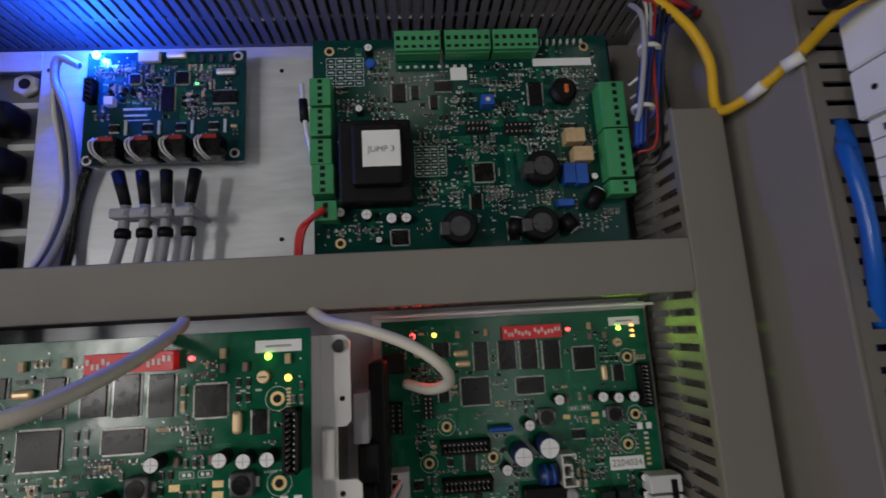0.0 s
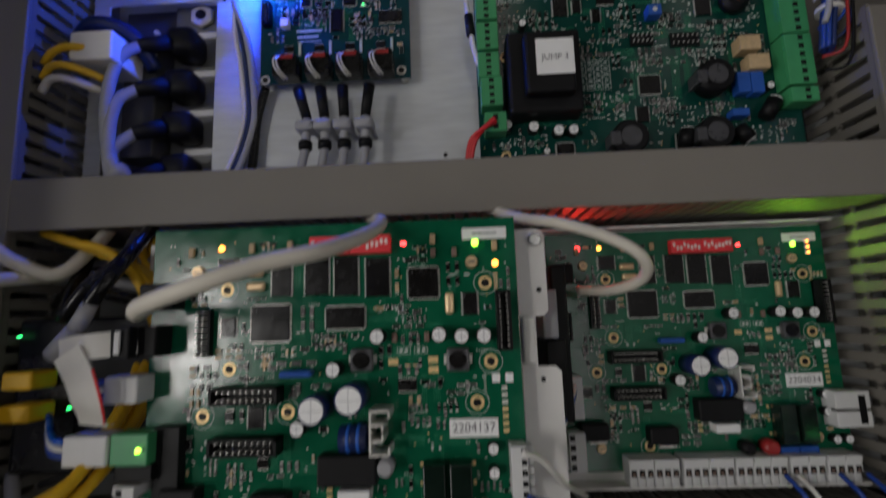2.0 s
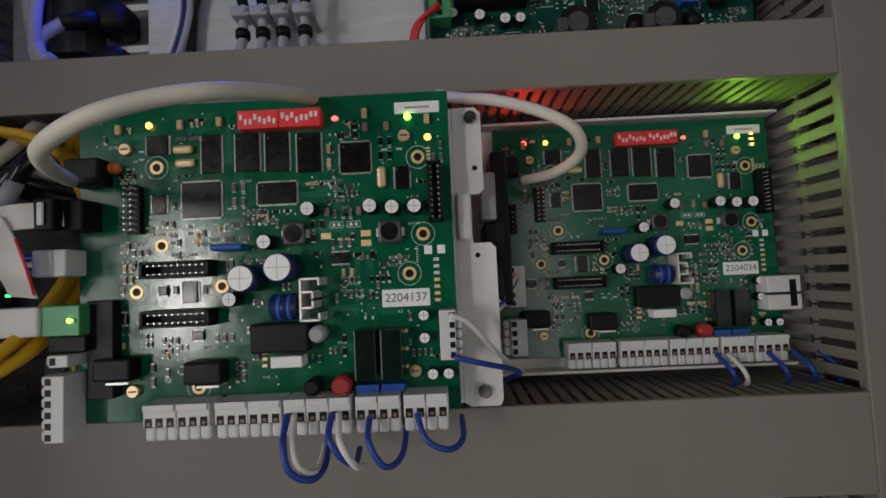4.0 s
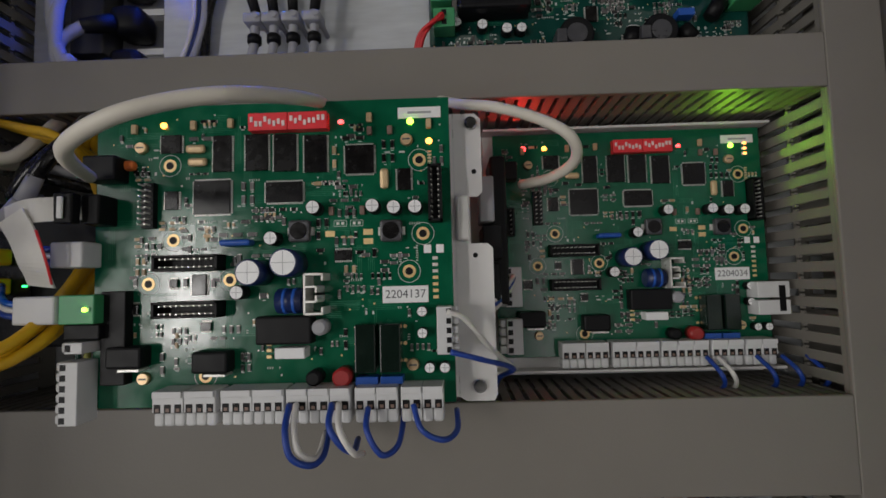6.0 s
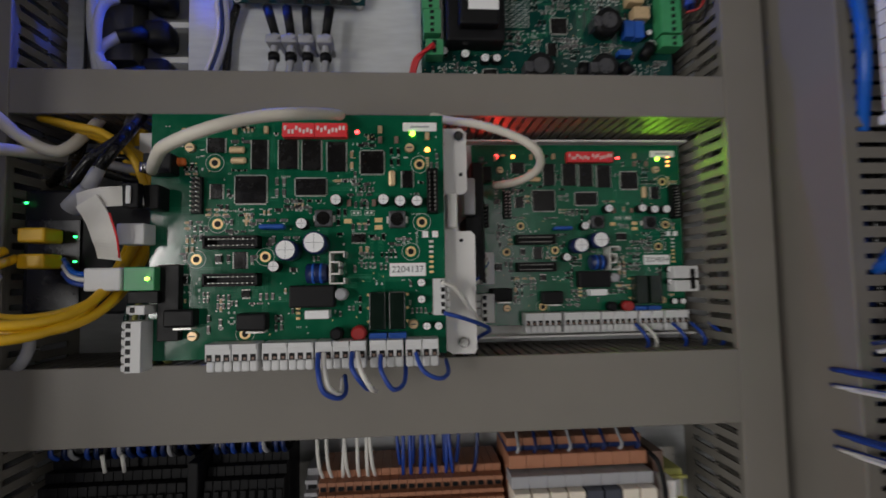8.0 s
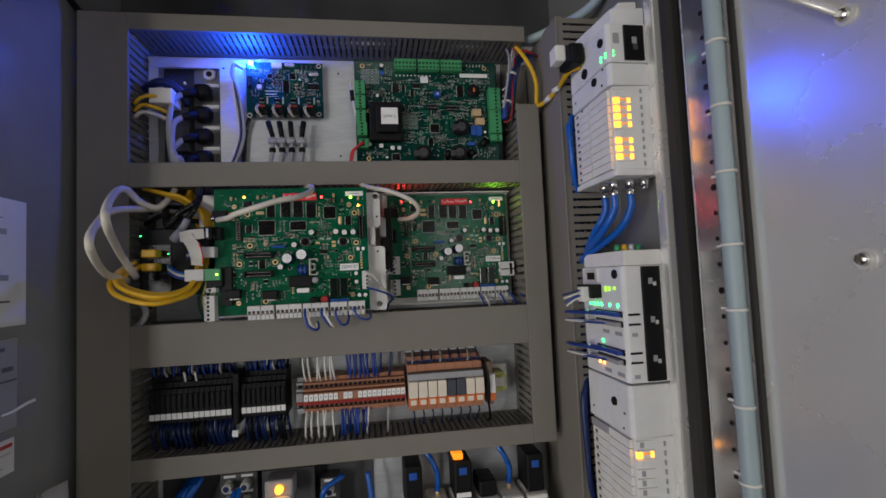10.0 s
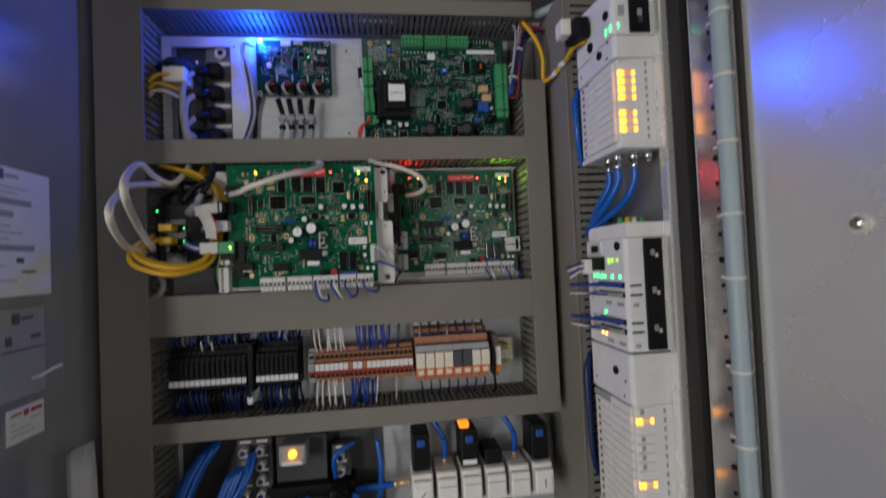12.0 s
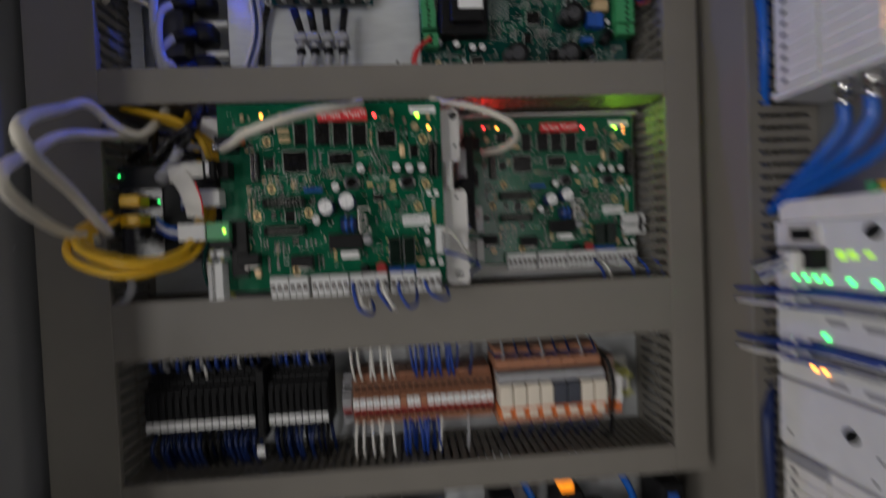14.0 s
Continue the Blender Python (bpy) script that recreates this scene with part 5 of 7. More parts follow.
def hose_bundle(label, points, count, r, spread, seed, ties=()):
    ob = thing("hose_bundle", label, "hoses", "blue hoses", points[0])
    rnd = random.Random(seed)
    for i in range(count):
        a, d = 2 * math.pi * i / count + rnd.uniform(-0.3, 0.3), spread * math.sqrt(rnd.uniform(0.15, 1))
        pts = []
        for k, p in enumerate(points):
            tw = a + k * 0.35
            pts.append((p[0] + d * math.cos(tw), p[1] + d * 0.8 * math.sin(tw), p[2] + d * 0.5 * math.sin(tw + 1)))
        part("hose", centred(ob, tube(B(), pts, r, 9, 7)), "hose", ob)
    for k in ties:
        p, q = Vector(points[k]), Vector(points[min(k + 1, len(points) - 1)])
        d = (q - p).normalized() * 0.0016
        part("cable_tie", centred(ob, rod(B(), p - d, p + d, spread + r + 0.0012, seg=18)), "whitewire", ob)
    return ob


hose_bundle("thick bundle of blue hoses curving down beside the duct", ((-0.1900, 0.0450, 1.2210), (-0.2110, 0.0300, 1.1860), (-0.2220, 0.0200, 1.1420), (-0.2070, 0.0200, 1.0840), (-0.1700, 0.0200, 1.0330), (-0.1150, 0.0200, 0.9780)), 22, 0.0031, 0.0135, 1, (2, 4))
hose_bundle("bundle of blue hoses hanging from the manifold", ((-0.1510, 0.0200, 1.1960), (-0.1660, 0.0120, 1.1590), (-0.1680, 0.0080, 1.1200), (-0.1520, 0.0080, 1.0700), (-0.1160, 0.0100, 1.0210), (-0.0440, 0.0100, 0.9970)), 13, 0.0029, 0.010, 2, (2,))
hose_bundle("loose blue hoses running down to the floor duct", ((-0.0750, 0.0300, 1.1490), (-0.0760, 0.0150, 1.1200), (-0.0630, 0.0100, 1.0820), (-0.0260, 0.0100, 1.0410), (0.0340, 0.0100, 1.0090)), 9, 0.0030, 0.012, 3)
hose_bundle("bundle of blue hoses sweeping into the floor duct", ((-0.0250, 0.0200, 1.1330), (-0.0210, 0.0100, 1.0940), (0.0030, 0.0050, 1.0540), (0.0410, 0.0000, 1.0270)), 13, 0.0030, 0.012, 4, (1,))
hose_bundle("thin blue hose with a bright fitting end", ((-0.1310, 0.0000, 1.1230), (-0.1250, -0.0050, 1.0870), (-0.0900, -0.0050, 1.0480), (-0.0070, -0.0050, 1.0210), (0.0400, 0.0000, 1.0190)), 1, 0.0028, 0.001, 5)
hose_bundle("pair of blue hoses entering the manifold sockets", ((-0.1340, 0.0300, 1.2120), (-0.1370, 0.0120, 1.1900), (-0.1550, 0.0050, 1.1540), (-0.1650, 0.0050, 1.1140)), 2, 0.003, 0.004, 6)
hose_bundle("blue hose curving from the duct into a socket", ((-0.0050, 0.0300, 1.2160), (-0.0280, 0.0150, 1.2050), (-0.0300, 0.0300, 1.1720)), 1, 0.0034, 0.001, 7)
hose_bundle("dark blue hose hanging beside the pneumatic units", ((0.0250, 0.0350, 1.2150), (0.0290, 0.0300, 1.1800), (0.0250, 0.0350, 1.1350), (0.0170, 0.0450, 1.1030)), 1, 0.0036, 0.001, 8)
hose_bundle("blue hoses running across behind the collar", ((-0.1270, 0.0200, 1.1200), (-0.1100, 0.0150, 1.1410), (-0.0760, 0.0120, 1.1470), (-0.0310, 0.0200, 1.1420)), 2, 0.0034, 0.003, 9)
ob = thing("hose_collar", "black taped collar on the blue hoses", "collar", place=(-0.0190, 0.0000, 1.1470))
part("tape", centred(ob, rod(B(), (-0.0150, 0.0100, 1.1600), (-0.0250, 0.0060, 1.1380), 0.012, seg=16, bevel=0.002)), "black", ob)
ob = thing("hose_collar", "black taped collar on the blue hoses", "collar", place=(-0.0340, 0.0000, 1.0870))
part("tape", centred(ob, rod(B(), (-0.0330, 0.0040, 1.1020), (-0.0410, 0.0040, 1.0660), 0.007, seg=16, bevel=0.002)), "black", ob)
ob = thing("elbow_fittings", "black elbow fittings on a bracket", "fitting", place=(-0.1320, 0.0300, 1.0950))
bm = B()
rod(bm, (-0.1460, 0.0300, 1.0930), (-0.1300, 0.0300, 1.1160), 0.009, seg=12, bevel=0.002)
rod(bm, (-0.1240, 0.0350, 1.0880), (-0.1180, 0.0350, 1.1120), 0.008, seg=12, bevel=0.002)
part("elbow", centred(ob, bm), "black", ob)
part("angle_bracket", centred(ob, tube(B(), ((-0.1550, 0.0300, 1.0760), (-0.1310, 0.0300, 1.0750), (-0.1060, 0.0300, 1.0810)), 0.002, 6, 2)), "black", ob)


# ---- modules on the side wall ----
def prism(bm, outline, z0, z1, bevel=0.0008):
    """An upright body over an outline in the plan."""
    lo = [bm.verts.new((x, y, z0)) for x, y in outline]
    hi = [bm.verts.new((x, y, z1)) for x, y in outline]
    n = len(outline)
    bm.faces.new(lo[::-1])
    bm.faces.new(hi)
    for i in range(n):
        bm.faces.new((lo[i], lo[(i + 1) % n], hi[(i + 1) % n], hi[i]))
    bmesh.ops.recalc_face_normals(bm, faces=bm.faces)
    if bevel:
        bmesh.ops.bevel(bm, geom=list(bm.edges), offset=bevel, segments=2, affect="EDGES")
    return bm


BODY = ((0.3445, -0.050), (0.2935, -0.058), (0.2925, -0.1490), (0.2950, -0.1530), (0.3325, -0.1535), (0.3445, -0.1500))
# along the side face: s = 0 at the back, 1 at the bend; then along the front, 1 to 2
def face(s, z, out=0.0):
    (x0, y0), (x1, y1), (x2, y2), (x3, y3) = BODY[1:5]
    if s <= 1:
        return Vector((x0 + (x1 - x0) * s - out, y0 + (y1 - y0) * s, z))
    return Vector((x2 + (x3 - x2) * (s - 1), y2 + (y3 - y2) * (s - 1) - out, z))


def plate_on(bm, s0, s1, z0, z1, h, base=0.0):
    """A raised patch on the side face or on the front."""
    a, b = face(s0 + 1e-4, z0, base), face(s1, z0, base)
    c, d = face(s0 + 1e-4, z0, base + h), face(s1, z0, base + h)
    pts = [(a.x, a.y), (b.x, b.y), (d.x, d.y), (c.x, c.y)]
    lo = [bm.verts.new((x, y, z0)) for x, y in pts]
    hi = [bm.verts.new((x, y, z1)) for x, y in pts]
    fs = [bm.faces.new(lo[::-1]), bm.faces.new(hi)]
    for i in range(4):
        fs.append(bm.faces.new((lo[i], lo[(i + 1) % 4], hi[(i + 1) % 4], hi[i])))
    bmesh.ops.recalc_face_normals(bm, faces=fs)
    return bm


def hex_plug(ob, s, z, r=0.0048):
    p, q = face(s, z, 0.0002), face(s, z, 0.0022)
    part("round_plug", centred(ob, rod(B(), p, q, r, seg=8)), "black", ob)


def io_module(z0, zs, z1, lamps, label, rows):
    """A module with a plain head and a field of terminals under a clear cover."""
    ob = thing("io_module", label, "input output module", "modules on the side wall", (0.3445, -0.1, z0))
    head = prism(B(), BODY, zs + 0.0005, z1)
    part("head", centred(ob, head), "module", ob)
    inner = [(x + (0.004 if i in (1, 2, 3) else 0), y + (0.003 if i == 3 else 0)) for i, (x, y) in enumerate(BODY)]
    part("body", centred(ob, prism(B(), inner, z0 + 0.006, zs)), "module", ob)
    part("foot", centred(ob, prism(B(), BODY, z0, z0 + 0.0058)), "module", ob)
    hex_plug(ob, 0.69, (zs + z1) / 2 + 0.004)
    step = (zs - z0 - 0.010) / rows
    for i in range(rows):
        z = z0 + 0.008 + i * step
        t = part("terminal_cover", centred(ob, plate_on(B(), 0.04, 0.46, z, z + step * 0.92, 0.003, -0.0035)), "white", ob)
        part("terminal_cover", centred(ob, plate_on(B(), 0.50, 0.96, z, z + step * 0.92, 0.0040, -0.0035)), "white", ob)
        part("wire_hole", centred(ob, plate_on(B(), 0.12, 0.17, z + step * 0.25, z + step * 0.6, 0.0006, -0.0002)), "ink", t)
        lit = i in lamps
        part("indicator_window", centred(ob, plate_on(B(), 1.16, 1.52, z + step * 0.1, z + step * 0.72, 0.001, -0.0035)), "greywire" if rows > 12 and i in (1, 2, 3, 7, 8, 9, 10, 13) else "module", ob)
        part("rib", centred(ob, plate_on(B(), 1.03, 1.54, z + step * 0.80, z + step * 0.92, 0.0030, -0.0035)), "white", ob)
        if lit and lamps[i]:
            for s, w in ((1.03, 0.18), (1.43, 0.11)):
                part("lamp", centred(ob, plate_on(B(), s, s + w, z + step * 0.08, z + step * 0.72, 0.0016, -0.0032)), "led_orange", ob)
            part("light_bar", centred(ob, plate_on(B(), 1.18, 1.43, z + step * 0.42, z + step * 0.60, 0.0012, -0.0030)), "led_dim", ob)
    for i in range(rows):
        z = z0 + 0.010 + i * step
        part("vent_slot", centred(ob, box(B(), 0.3250, 0.3268, -0.1540, -0.1522, z, z + step * 0.5)), "greywire", ob)
    part("recessed_tab", centred(ob, box(B(), 0.3125, 0.3225, -0.1530, -0.1518, zs + 0.012, zs + 0.0185, 0.0002)), "greywire", ob)
    for s, z in ((0.86, zs + 0.006), (0.90, zs + 0.022), (0.3, zs - 0.004), (0.12, zs + 0.012)):
        part("screw_hole", centred(ob, rod(B(), face(s, z, 0.0001), face(s, z, 0.0006), 0.0014, seg=8)), "black", ob)
    return ob


m3 = io_module(1.153, 1.293, 1.345, {5: True, 12: True}, "light grey module with rows of terminals and two lit amber lamps", 14)
m1 = io_module(1.560, 1.655, 1.679, {1: True, 2: True, 3: True, 5: True, 6: True, 7: True, 8: True}, "light grey module with two lit blocks of amber lamps", 10)
part("dark_strip", centred(m3, plate_on(B(), 0.06, 0.5, 1.283, 1.291, 0.002, -0.0005)), "greywire", m3)

coupler = thing("bus_coupler", "light grey bus coupler with a black front panel", "bus coupler", "modules on the side wall", (0.3445, -0.1, 1.680))
part("body", centred(coupler, prism(B(), BODY, 1.6800, 1.7220)), "module", coupler)
part("top_cap", centred(coupler, prism(B(), ((0.3445, -0.050), (0.3000, -0.058), (0.3080, -0.136), (0.3445, -0.140)), 1.7225, 1.748)), "module", coupler)
part("top_rib", centred(coupler, prism(B(), ((0.3440, -0.052), (0.3180, -0.056), (0.3240, -0.125), (0.3440, -0.128)), 1.7485, 1.762)), "white", coupler)
f = part("black_front", centred(coupler, box(B(), 0.3105, 0.3325, -0.1560, -0.1530, 1.6815, 1.7190, 0.0005)), "black", coupler)
part("switch", centred(coupler, box(B(), 0.3185, 0.3235, -0.1572, -0.1561, 1.6985, 1.7055)), "greywire", f)
part("switch_base", centred(coupler, box(B(), 0.3195, 0.3245, -0.1568, -0.1561, 1.6920, 1.6975)), "darksteel", f)
hex_plug(coupler, 0.90, 1.706)
hex_plug(coupler, 0.45, 1.690, 0.006)
part("grey_slot", centred(coupler, plate_on(B(), 1.10, 1.28, 1.700, 1.711, 0.0006)), "greywire", coupler)
for i in range(6):
    part("indicator", centred(coupler, plate_on(B(), 0.86 + (i % 3) * 0.11, 0.89 + (i % 3) * 0.11, 1.686 + (i // 3) * 0.004, 1.688 + (i // 3) * 0.004, 0.0006)), "led_green2", coupler)

ctrl = thing("bus_controller", "light grey controller with green lamps and flat blue plugs", "controller", "modules on the side wall", (0.3445, -0.1, 1.352))
part("body", centred(ctrl, prism(B(), BODY, 1.3475, 1.466)), "module", ctrl)
cap = [(x + (0.003 if i in (1, 2) else 0), y) for i, (x, y) in enumerate(BODY)]
part("top_cap", centred(ctrl, prism(B(), cap, 1.4665, 1.482)), "white", ctrl)
f = part("black_front", centred(ctrl, box(B(), 0.3120, 0.3322, -0.1560, -0.1530, 1.3490, 1.465, 0.0006)), "black", ctrl)
for z in (1.450, 1.411, 1.372):
    part("latch", centred(ctrl, box(B(), 0.3185, 0.3225, -0.1572, -0.1561, z - 0.003, z + 0.003)), "greywire", f)
    part("latch", centred(ctrl, box(B(), 0.3235, 0.3265, -0.1570, -0.1561, z - 0.005, z - 0.001)), "tin", f)
hex_plug(ctrl, 0.88, 1.458)
s = part("network_socket", centred(ctrl, plate_on(B(), 0.14, 0.46, 1.450, 1.464, 0.002)), "tin", ctrl)
part("opening", centred(ctrl, plate_on(B(), 0.2, 0.4, 1.4525, 1.4605, 0.0004, 0.0021)), "black", s)
part("black_plug", centred(ctrl, plate_on(B(), 0.10, 0.52, 1.432, 1.447, 0.012)), "black", ctrl)
for k in (0.20, 0.30, 0.40, 0.49, 0.69, 0.88):
    part("green_lamp", centred(ctrl, plate_on(B(), k, k + 0.035, 1.4235, 1.4268, 0.0009)), "led_green2", ctrl)
part("green_lamp", centred(ctrl, plate_on(B(), 0.47, 0.51, 1.3835, 1.3865, 0.0009)), "led_green2", ctrl)
for k in (0.36, 0.46):
    part("amber_lamp", centred(ctrl, plate_on(B(), k, k + 0.035, 1.3590, 1.3615, 0.0009)), "led_amber", ctrl)
for k, (s0, s1) in enumerate(((0.60, 0.66), (0.69, 0.75), (0.82, 0.87))):
    part("lit_display", centred(ctrl, plate_on(B(), s0, s1, 1.4395 + 0.001 * k, 1.4450, 0.0006)), "led_display", ctrl)
for k, z in enumerate((1.4135, 1.4035, 1.3745, 1.3650)):
    slot = part("plug_row", centred(ctrl, plate_on(B(), 0.35, 0.995, z, z + 0.006, 0.0012)), "black", ctrl)
    part("plug_row", centred(ctrl, plate_on(B(), 1.02, 1.36, z + 0.0018, z + 0.0040, 0.0006)), "black", ctrl)
    part("plug_body", centred(ctrl, plate_on(B(), 0.45, 0.97, z + 0.0008, z + 0.005, 0.006, 0.0013)), "bluewire" if k % 2 == 0 else "greywire", ctrl)
    for i in range(5):
        s0 = 0.42 + i * 0.11
        a, b, c = face(s0, z + 0.003, 0.001), face(s0 - 0.25, z + 0.002, 0.008), face(s0 - 0.75 - 0.06 * i, z - 0.001, 0.012 + 0.002 * (i % 2))
        part("wire", centred(ctrl, tube(B(), (a, b, c, (0.306, -0.046, z - 0.004)), 0.0013, 6, 5)), "whitewire" if k % 2 and i % 2 else "bluewire", slot)
    part("cable_tie", centred(ctrl, rod(B(), face(0.28, z - 0.003, 0.008), face(0.28, z + 0.007, 0.008), 0.0014, seg=8)), "whitewire", slot)
for i in range(3):
    for z in (1.394, 1.352):
        part("small_marker", centred(ctrl, plate_on(B(), 0.5 + i * 0.3, 0.66 + i * 0.3, z, z + 0.004, 0.0004)), "greywire", ctrl)
for x, m in ((0.3105, "yellow"), (0.3185, "tin"), (0.3265, "greenterm"), (0.3025, "greenterm")):
    part("top_terminal", centred(ctrl, rod(B(), (x, -0.128, 1.4822), (x, -0.128, 1.4895), 0.0034, 0.0030, seg=12, bevel=0.0006)), m, ctrl)

net = thing("white_network_plug", "white plug with loose white and blue wires at the controller", "plug", place=(0.28, -0.085, 1.44))
part("housing", centred(net, box(B(), 0.274, 0.2905, -0.098, -0.084, 1.428, 1.445, 0.001)), "white", net)
for i in range(4):
    part("wire", centred(net, tube(B(), ((0.276, -0.09, 1.432 + i * 0.003), (0.268, -0.092, 1.431 + i * 0.003), (0.258, -0.088 + i * 0.003, 1.424 + i * 0.004)), 0.0011, 6, 4)), ("whitewire", "bluewire", "whitewire", "navy")[i], net)
plug2 = thing("white_network_plug", "pale connector hanging from wires above the upper module", "plug", place=(0.29, -0.07, 1.72))
part("housing", centred(plug2, box(B(), 0.260, 0.273, -0.095, -0.075, 1.708, 1.727, 0.002)), "white", plug2)
part("boot", centred(plug2, box(B(), 0.2732, 0.2915, -0.105, -0.070, 1.702, 1.726, 0.004)), "black", plug2)

# chrome glands and blue cables under the upper module
for i, (y, x) in enumerate(((-0.110, 0.302), (-0.128, 0.303), (-0.135, 0.318), (-0.140, 0.332))):
    ob = thing("cable_gland", "chrome screw connector with a blue cable under the module" if i < 3 else "empty chrome screw connector under the module", "connector", "chrome connectors", (x, y, 1.5598))
    bm = rod(B(), (x, y, 1.5598), (x, y, 1.5500), 0.0052, seg=6)
    rod(bm, (x, y, 1.5500), (x, y, 1.540 if i < 3 else 1.547), 0.0042, 0.0036, seg=14)
    part("nut", centred(ob, bm), "chrome", ob)
    if i < 3:
        part("cable", centred(ob, tube(B(), ((x, y, 1.543), (x, y + 0.002, 1.527), (x - 0.006, y + 0.02, 1.505), (0.303 - i * 0.002, -0.055, 1.487 - i * 0.004), (0.31, -0.035, 1.474)), 0.0040, 10)), "hose", ob)
ob = thing("cable_bundle", "dark blue cables looping between duct and upper module", "cables", place=(0.30, -0.05, 1.6))
for i in range(4):
    part("cable", centred(ob, tube(B(), ((0.306, -0.035, 1.67 - i * 0.01), (0.293 - i * 0.001, -0.052, 1.645), (0.290, -0.056, 1.60 + i * 0.004), (0.302, -0.040, 1.56)), 0.0035, 8)), "hose", ob)
ob = thing("cable_bundle", "dark blue cables between duct and lower module", "cables", place=(0.30, -0.05, 1.25))
for i in range(4):
    part("cable", centred(ob, tube(B(), ((0.306, -0.035, 1.34 - i * 0.01), (0.292 - i * 0.001, -0.050, 1.31), (0.290, -0.052, 1.22 + i * 0.004), (0.302, -0.040, 1.17)), 0.0035, 8)), "navy", ob)
ob = thing("cable_bundle", "blue cables bending from under the module into the duct", "cables", place=(0.31, -0.1, 1.1))
for i, (x, y) in enumerate(((0.301, -0.085), (0.303, -0.105), (0.315, -0.130))):
    part("cable", centred(ob, tube(B(), ((x, y, 1.155), (x + 0.001, y - 0.002, 1.125), (x - 0.003, y + 0.01, 1.098 - i * 0.007), (0.296, -0.068, 1.093 - i * 0.009), (0.285, -0.048, 1.093 - i * 0.008), (0.285, -0.035, 1.093 - i * 0.008)), 0.0044, 10)), "hose", ob)
ob = thing("earth_wire", "yellow-green earth wire arching over to the door", "wire", place=(0.33, -0.16, 1.1))
part("wire", centred(ob, tube(B(), ((0.3270, -0.1200, 1.0950), (0.3170, -0.1400, 1.1260), (0.3260, -0.1600, 1.1450), (0.3300, -0.1900, 1.1430), (0.3350, -0.2100, 1.1220), (0.3390, -0.2200, 1.0940)), 0.0026, 8)), "ygreen", ob)

# ---- door fittings ----
con = thing("cable_conduit", "pale blue-grey ribbed cable conduit tied along the door", "conduit")
con.matrix_world = DOOR
part("tube", tube(B(), ((0.0510, -0.0115, 1.99), (0.0500, -0.0115, 1.75), (0.0512, -0.0115, 1.50), (0.0520, -0.0115, 1.30), (0.0540, -0.0115, 1.225), (0.066, -0.012, 1.195), (0.093, -0.012, 1.178), (0.152, -0.012, 1.165), (0.32, -0.012, 1.160)), 0.0076, 14, 6), "conduit", con)
for z in (1.281, 1.344, 1.4245, 1.480, 1.543, 1.601, 1.658, 1.735, 1.80, 1.87):
    bm = rod(B(), (0.0513, -0.0115, z - 0.0012), (0.0513, -0.0115, z + 0.0012), 0.0086, seg=18)
    box(bm, 0.029, 0.045, -0.006, -0.0048, z - 0.0010, z + 0.0010)
    t = part("cable_tie", bm, "whitewire", con)
drail = thing("door_wire", "thin pale wire running down the door below the conduit", "wire")
drail.matrix_world = DOOR
part("wire", tube(B(), ((0.040, -0.006, 1.45), (0.041, -0.006, 1.25), (0.042, -0.006, 1.0)), 0.0022, 8, 4), "conduit", drail)
for u, z in ((0.1457, 1.463), (0.1481, 1.6295), (0.147, 1.19)):
    ob = thing("door_bolt", "chrome domed bolt on the steel door", "bolt", "door bolts")
    ob.matrix_world = DOOR @ Matrix.Translation((u, 0, z))
    part("washer", rod(B(), (0, -0.0003, 0), (0, -0.0014, 0), 0.0072, seg=20), "tin", ob)
    part("dome", rod(B(), (0, -0.0015, 0), (0, -0.0065, 0), 0.0050, 0.0035, seg=18, bevel=0.0012), "chrome", ob)
ob = thing("door_stay", "thin steel stay rod fixed on the door", "rod")
ob.matrix_world = DOOR
part("rod", rod(B(), (0.1481, -0.008, 1.6295), (0.0700, -0.012, 1.706), 0.0020, seg=10), "tin", ob)

# ---- papers on the left side wall ----
X = -0.3059


def sheet(name, label, y0, y1, z0, z1, material, bars):
    ob = thing(name, label, "label", "labels on the wall", (X, (y0 + y1) / 2, z0))
    part("sheet", centred(ob, box(B(), X, X + 0.0012, y0, y1, z0, z1)), material, ob)
    for a, b, c, d, m in bars:
        # a, b across and c, d down, as shares of the sheet
        ya, yb = y0 + (y1 - y0) * a, y0 + (y1 - y0) * b
        za, zb = z1 - (z1 - z0) * d, z1 - (z1 - z0) * c
        part("printed_bar", centred(ob, box(B(), X + 0.0013, X + 0.0016, ya, yb, za, zb)), m, ob)
    return ob


sheet("warning_sheet", "white printed sheet with grey bars stuck on the wall", -0.146, -0.068, 1.434, 1.557, "paper",
      [(0.06, 0.22, 0.02, 0.10, "ink"), (0.24, 0.45, 0.05, 0.08, "greywire"), (0.05, 0.66, 0.24, 0.285, "greysheet"), (0.05, 0.36, 0.34, 0.385, "greysheet"), (0.05, 0.70, 0.60, 0.645, "greysheet"),
       (0.40, 0.52, 0.70, 0.74, "ink"), (0.48, 0.72, 0.80, 0.815, "ink"), (0.05, 0.60, 0.15, 0.16, "greywire"), (0.05, 0.45, 0.19, 0.20, "greywire"), (0.08, 0.3, 0.45, 0.46, "greywire"), (0.08, 0.5, 0.50, 0.51, "greywire"),
       (0.08, 0.28, 0.55, 0.56, "greywire"), (0.08, 0.22, 0.76, 0.77, "greywire"), (0.08, 0.4, 0.87, 0.88, "greywire")])
